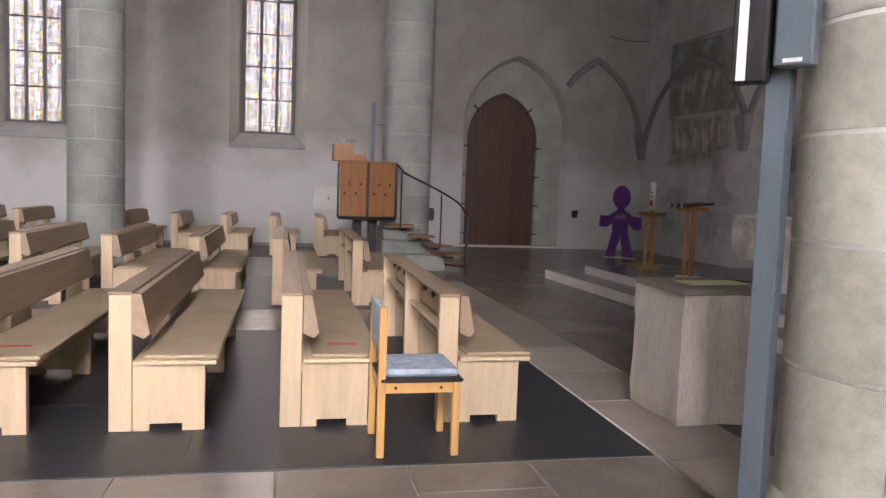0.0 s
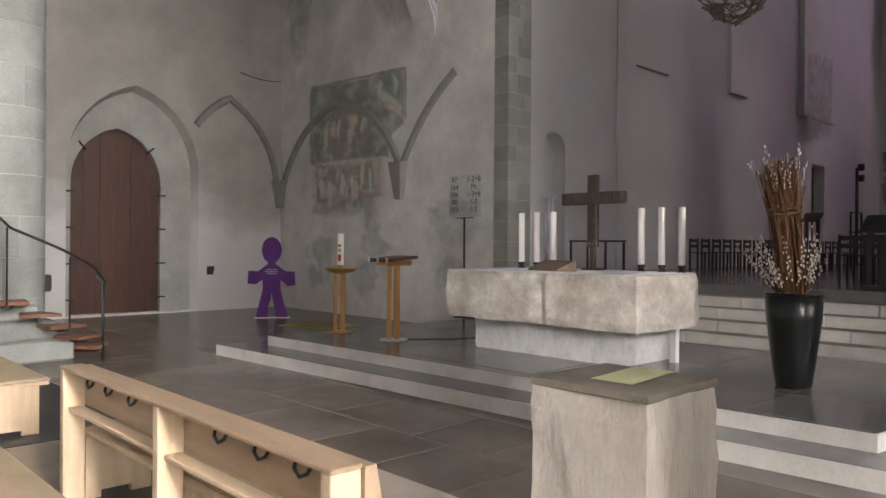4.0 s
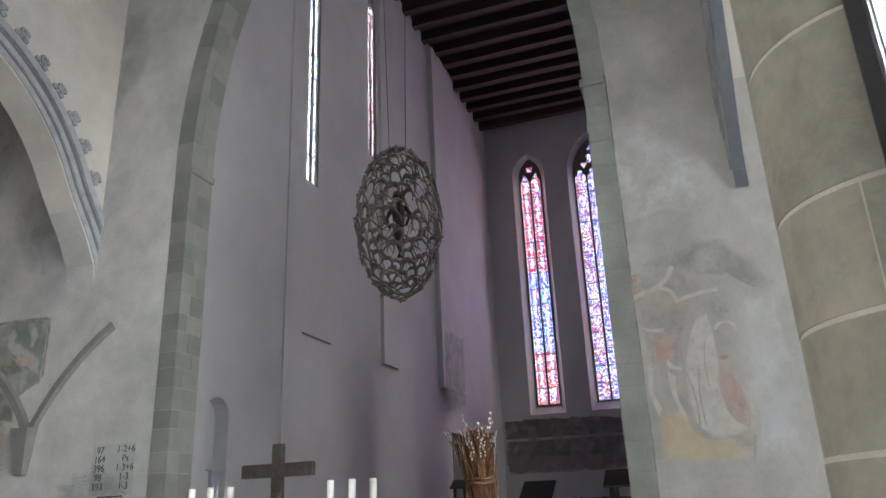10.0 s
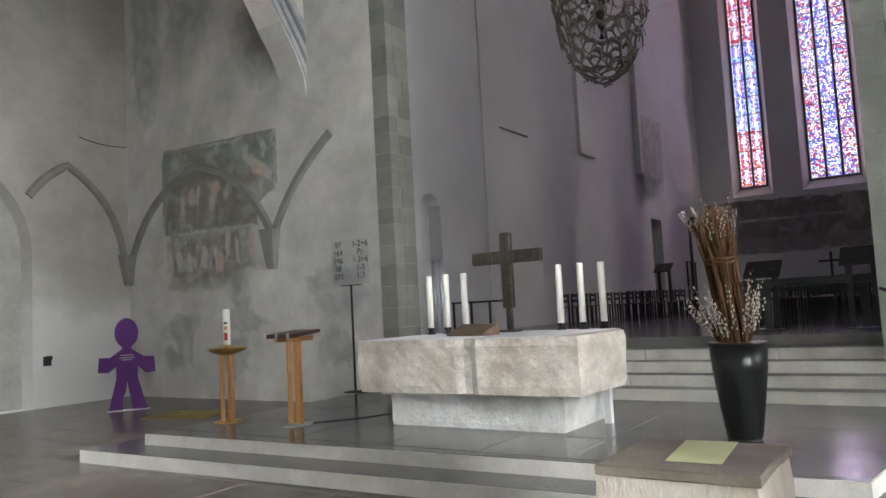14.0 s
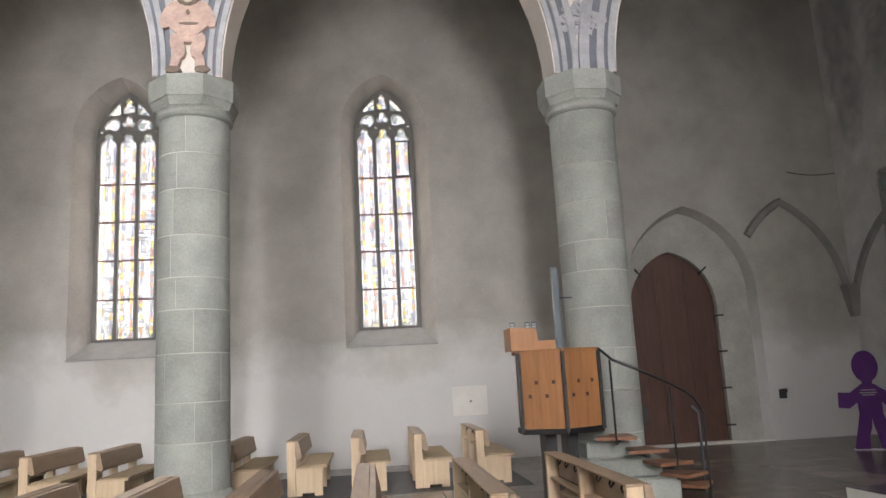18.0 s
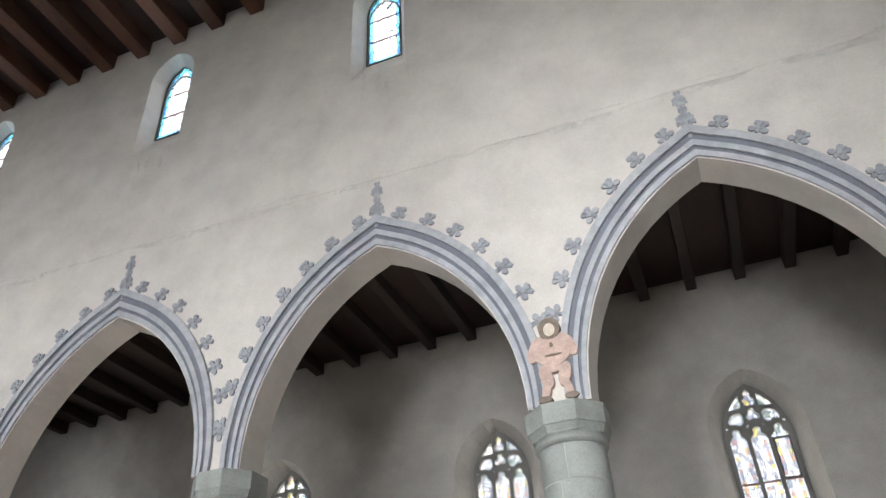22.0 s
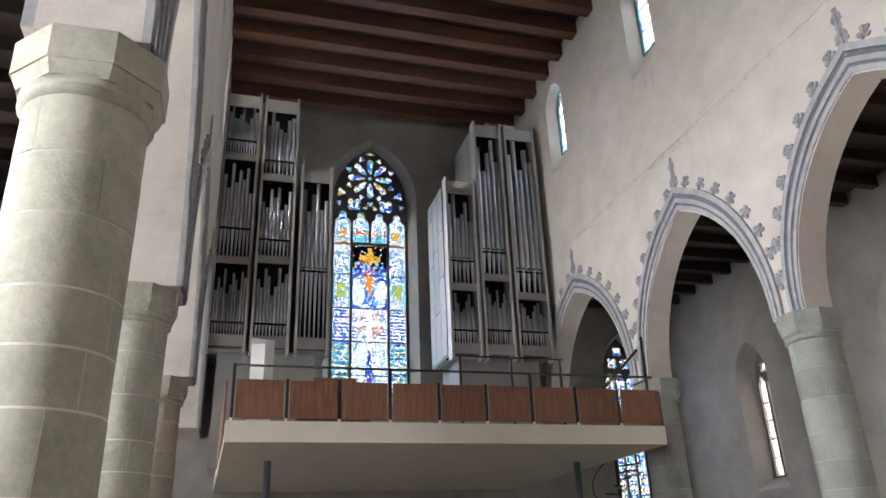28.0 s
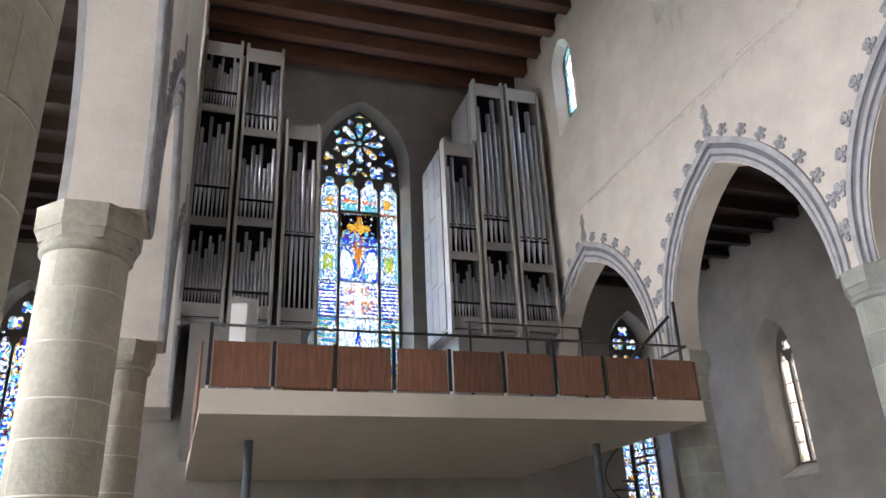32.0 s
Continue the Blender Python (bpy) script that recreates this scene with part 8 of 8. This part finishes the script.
def compartment(unit, y0, y1, z0, z1, heights, foot):
    """A row of pipes, on a rack bar, between two boards."""
    count = len(heights)
    w = (y1 - y0 - 0.04) / count
    key = (round(w, 3), foot)
    if key not in PIPES:
        PIPES[key] = pipe_mesh(w * 0.45, foot)
    body, ft = PIPES[key]
    for i, h in enumerate(heights):
        x, y = 0.16 + 0.03 * (i % 2), y0 + 0.02 + w * (i + 0.5)
        pipe = share("pipe", body, Matrix.Translation((x, y, z0 + foot)) @ Matrix.Diagonal((1, 1, (z1 - z0) * h - foot, 1)), unit)
        share("pipe_foot", ft, Matrix.Translation((x, y, z0)), unit)
        if w > 0.14:
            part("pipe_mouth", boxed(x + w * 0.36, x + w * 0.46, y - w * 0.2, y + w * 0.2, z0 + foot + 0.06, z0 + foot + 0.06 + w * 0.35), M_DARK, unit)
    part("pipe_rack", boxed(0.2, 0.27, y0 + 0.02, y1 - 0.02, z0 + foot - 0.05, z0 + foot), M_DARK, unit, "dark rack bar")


def organ_unit(y0, y1, z0, z1, shelves, rows, foots, depth=2.0):
    u = thing("organ_case", "tall grey organ case with shining tin pipes", "organ", (-25.75, 0, 0), "organ cases")
    for y in (y0, y1 - 0.085):
        part("side_post", boxed(0.0, 0.4, y, y + 0.085, z0 - 0.12, z1 + 0.1, 0.006), M_POST, u, "pale grey upright")
    part("back", boxed(-0.35, -0.3, y0, y1, z0, z1), M_DARK, u, "case back coloured near-black as shade")
    for y in (y0, y1 - 0.03):
        part("case_side", boxed(-depth, -0.001, y, y + 0.03, z0 + 0.05, z1 - 0.1), M_CASE, u)
    part("case_bottom", boxed(-depth, 0.2, y0 + 0.085, y1 - 0.085, z0, z0 + 0.06), M_CASE, u)
    part("crown_board", boxed(0.28, 0.33, y0 + 0.085, y1 - 0.085, z1 - 0.5, z1 - 0.02, 0.004), M_POST, u)
    part("plinth_board", boxed(0.29, 0.34, y0 + 0.085, y1 - 0.085, z0 + 0.06, z0 + 0.42, 0.004), M_CASE, u)
    lev = [z0 + 0.42] + shelves + [z1 - 0.35]
    for sh in shelves:
        part("shelf_board", boxed(0.29, 0.34, y0 + 0.085, y1 - 0.085, sh - 0.24, sh + 0.02, 0.004), M_CASE, u)
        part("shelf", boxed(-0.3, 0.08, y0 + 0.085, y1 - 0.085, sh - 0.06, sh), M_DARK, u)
    for i, (a, b) in enumerate(zip(lev, lev[1:])):
        compartment(u, y0 + 0.085, y1 - 0.085, a + 0.02, b - 0.22 if i + 1 < len(lev) - 1 else b, rows[i], foots[i])
    return u


M_POST = mat("pale_grey_lacquered_wood", (0.37, 0.36, 0.345), 0.4, var=0.06, scale=3, bump=0.03, obj=0.06)
organ_unit(3.06, 4.2, 7.7, 16.55, [10.6, 14.25], ((0.62, 0.8, 0.66, 0.93, 0.58, 0.7, 0.88, 0.78, 0.64, 0.9, 0.82), (0.85, 0.7, 0.97, 0.76, 0.9, 0.8, 0.93, 0.66), (0.85, 0.95, 0.72, 0.7, 0.8, 0.92, 0.66, 0.62, 0.75, 0.97, 0.88)), (0.4, 1.0, 0.55))
organ_unit(4.3, 5.45, 7.7, 16.5, [10.7, 13.6], ((0.78, 0.66, 0.93, 0.82, 0.56, 0.68, 0.95, 0.74, 0.87), (0.72, 0.64, 0.9, 0.78, 0.93, 0.62, 0.7, 0.88), (0.75, 0.95, 0.82, 0.7, 0.66, 0.85, 0.9)), (0.4, 0.6, 0.55))
organ_unit(5.6, 6.65, 7.7, 13.95, [], ((0.93, 0.78, 0.9, 0.97, 0.8, 0.86),), (2.2,))
organ_unit(10.53, 11.6, 7.75, 14.05, [10.2], ((0.6, 0.95, 0.76, 0.58, 0.66, 0.8, 0.94, 0.7, 0.62), (0.85, 0.95, 0.7, 0.74, 0.88, 0.66)), (0.45, 0.85))
organ_unit(11.68, 12.75, 7.75, 16.5, [10.6], ((0.74, 0.9, 0.8, 0.62, 0.68, 0.86, 0.58, 0.66, 0.82, 0.72), (0.9, 0.72, 0.86, 0.96, 0.8)), (0.5, 0.85))
organ_unit(12.85, 14.06, 7.75, 16.5, [10.0], ((0.72, 0.92, 0.84, 0.66, 0.6, 0.76, 0.9, 0.95, 0.7, 0.62), (0.88, 0.98, 0.78, 0.92, 0.84)), (0.5, 0.8))
og_side = [o for o in bpy.data.objects if o.name.startswith("organ_case")][3]
rnd = random.Random(4)
for i in range(3):
    z = 7.85
    while z < 13.9:
        h = min(rnd.uniform(1.2, 2.4), 13.95 - z)
        part("side_board", boxed(-0.65 * (i + 1) + 0.015, -0.65 * i - 0.015, 10.5, 10.529, z + 0.012, z + h - 0.012, 0.004), M_CASE, og_side)
        z += h
for y0, y1 in ((3.1, 6.6), (10.6, 14.0)):
    setting("organ_bearer_%d" % int(y0), boxed(-27.8, -25.9, y0 + 0.3, y1 - 0.3, GZ1, 7.75), M_CASE, "plain grey organ substructure on the gallery", "organ base")
setting("wall_upper_west", boxed(-28.4, -27.6, 13.0, YA - 0.02, 16.2, 18.1), M_CREAM, "small plastered pier under the ceiling", "wall")
spiral = thing("spiral_stair", "dark iron spiral stair below the gallery", "spiral stair", (-24.6, 15.4, 0))
bm = bmesh.new()
tube(bm, [(0, 0, 0), (0, 0, 4.6)], 0.06, 10)
part("newel", bm, M_IRON, spiral)
for i in range(20):
    a = i * 0.36
    pts = [(0.05 * math.cos(a), 0.05 * math.sin(a)), (0.8 * math.cos(a - 0.16), 0.8 * math.sin(a - 0.16)), (0.8 * math.cos(a + 0.16), 0.8 * math.sin(a + 0.16))]
    part("tread", plate(pts, [], lambda u, v, w: (u, v, w), 0.21 * (i + 1), 0.21 * (i + 1) + 0.05), M_IRON, spiral)
bm = bmesh.new()
tube(bm, [(0.8 * math.cos(i * 0.36), 0.8 * math.sin(i * 0.36), 0.21 * (i + 1) + 0.95) for i in range(20)], 0.02, 6)
part("hand_rail", bm, M_IRON, spiral)

# ---- paving ----
fl = bpy.data.objects["floor"]
rnd = random.Random(21)
rest = bmesh.new()
made = 0
SLAB_MESHES = {}


def slab_mesh(w, d, m):
    w, d = round(w, 2), round(d, 2)
    if (w, d, m.name) not in SLAB_MESHES:
        bm = bmesh.new()
        g, c = (0.0008, 0.001) if m is M_SLATE else (0.005, 0.004)
        lo = [bm.verts.new((x, y, -0.03)) for x, y in ((g, g), (w - g, g), (w - g, d - g), (g, d - g))]
        up = [bm.verts.new((x, y, -0.003)) for x, y in ((g, g), (w - g, g), (w - g, d - g), (g, d - g))]
        tp = [bm.verts.new((x, y, 0.0)) for x, y in ((g + c, g + c), (w - g - c, g + c), (w - g - c, d - g - c), (g + c, d - g - c))]
        for a, b in ((lo, up), (up, tp)):
            for i in range(4):
                bm.faces.new((a[i], a[(i + 1) % 4], b[(i + 1) % 4], b[i]))
        bm.faces.new(tp)
        me = bpy.data.meshes.new("paving_slab")
        bm.to_mesh(me)
        bm.free()
        me.materials.append(m)
        SLAB_MESHES[(w, d, m.name)] = me
    return SLAB_MESHES[(w, d, m.name)]


def pave(parent, name, x0, x1, y0, y1, z, m, wide, deep, along_x=True):
    x = x0
    while x < x1 - 0.05:
        w = round(min(rnd.choice(wide), x1 - x), 2)
        if x1 - x - w < 0.3:
            w = round(x1 - x, 2)
        y = y0
        while y < y1 - 0.05:
            d = round(min(rnd.choice(deep), y1 - y), 2)
            if y1 - y - d < 0.3:
                d = round(y1 - y, 2)
            share(name, slab_mesh(w, d, m), Matrix.Translation((x, y, z + rnd.uniform(-0.001, 0.001))), parent)
            y += d
        x += w


BIG = (0.7, 0.8, 0.95)
DEEP = (0.85, 1.0, 1.2)
pave(fl, "paving_slab", 2.012, 2.72, 3.4, 12.6, 0.0, M_FLOOR_PALE, (0.71,), DEEP)
pave(fl, "paving_slab", 2.012, 2.72, 0.0, 3.4, 0.0, M_FLOOR, (0.71,), DEEP)
pave(fl, "paving_slab", 2.012, 2.72, 12.6, 14.0, 0.0, M_FLOOR, (0.71,), DEEP)
pave(fl, "paving_slab", 2.72, 4.45, 0.0, 14.0, 0.0, M_FLOOR, BIG, DEEP)
for y0, y1 in ((4.49, 8.38), (9.72, 12.98)):
    part("joint_strip", boxed(1.996, 2.01, y0, y1, -0.004, 0.003), M_MORTAR, fl, "pale joint along the slate field")
pave(fl, "paving_slab", -5.0, 2.0, 0.0, 4.47, 0.0, M_FLOOR, BIG, DEEP)
pave(fl, "paving_slab", 2.0, XE, 14.0, YN, 0.0, M_FLOOR, BIG, DEEP)
pave(fl, "paving_slab", -5.0, 2.0, 8.4, 9.7, 0.0, M_FLOOR, BIG, (1.3,))
pave(fl, "paving_slab", -5.0, 2.0, 13.0, 16.3, 0.0, M_FLOOR, BIG, DEEP)
pave(fl, "paving_slab", 4.45, XE, 0.0, 3.55, 0.0, M_FLOOR, BIG, DEEP)
pave(fl, "slate_tile", -3.4, 2.0, 4.49, 8.38, 0.0, M_SLATE, (1.35,), (1.3,))
pave(fl, "slate_tile", -3.4, 2.0, 9.72, 12.98, 0.0, M_SLATE, (1.35,), (1.09,))
pave(fl, "slate_tile", -3.4, 1.3, 16.32, 19.2, 0.0, M_SLATE, (1.18,), (1.44,))


def far_paving(name, regions, m, w, d, label):
    bm = bmesh.new()
    for x0, x1, y0, y1 in regions:
        nx, ny = max(1, round((x1 - x0) / w)), max(1, round((y1 - y0) / d))
        for i in range(nx):
            for j in range(ny):
                a, b = x0 + (x1 - x0) * i / nx, x0 + (x1 - x0) * (i + 1) / nx
                c, e = y0 + (y1 - y0) * j / ny, y0 + (y1 - y0) * (j + 1) / ny
                v = [bm.verts.new(p) for p in ((a + 0.005, c + 0.005, -0.0005), (b - 0.005, c + 0.005, -0.0005), (b - 0.005, e - 0.005, -0.0005), (a + 0.005, e - 0.005, -0.0005))]
                bm.faces.new(v)
    ob = finish(name, bm, m, fl)
    ob["kind"] = "stuff"


far_paving("far_paving", [(XW, -5.0, YS, 4.47), (XW, -5.0, 8.4, 9.7), (XW, -5.0, 13.0, 16.3), (XW, -14.0, 4.49, 8.38), (-5.0, XE, YS, 0.0), (XW, 1.3, 19.2, YN), (1.3, 2.0, 16.3, YN)], M_FLOOR, 0.85, 1.0, "")
far_paving("far_slate", [(-14.0, -3.4, 4.49, 8.38), (-18.0, -3.4, 9.72, 12.98), (-18.0, -3.4, 16.32, 19.2)], M_SLATE, 1.3, 1.3, "")
pave(dais, "dais_slab", 5.34, 9.05, 4.9, 12.74, DAIS, M_DAIS, (0.95, 1.1), (0.95, 1.15, 1.3))
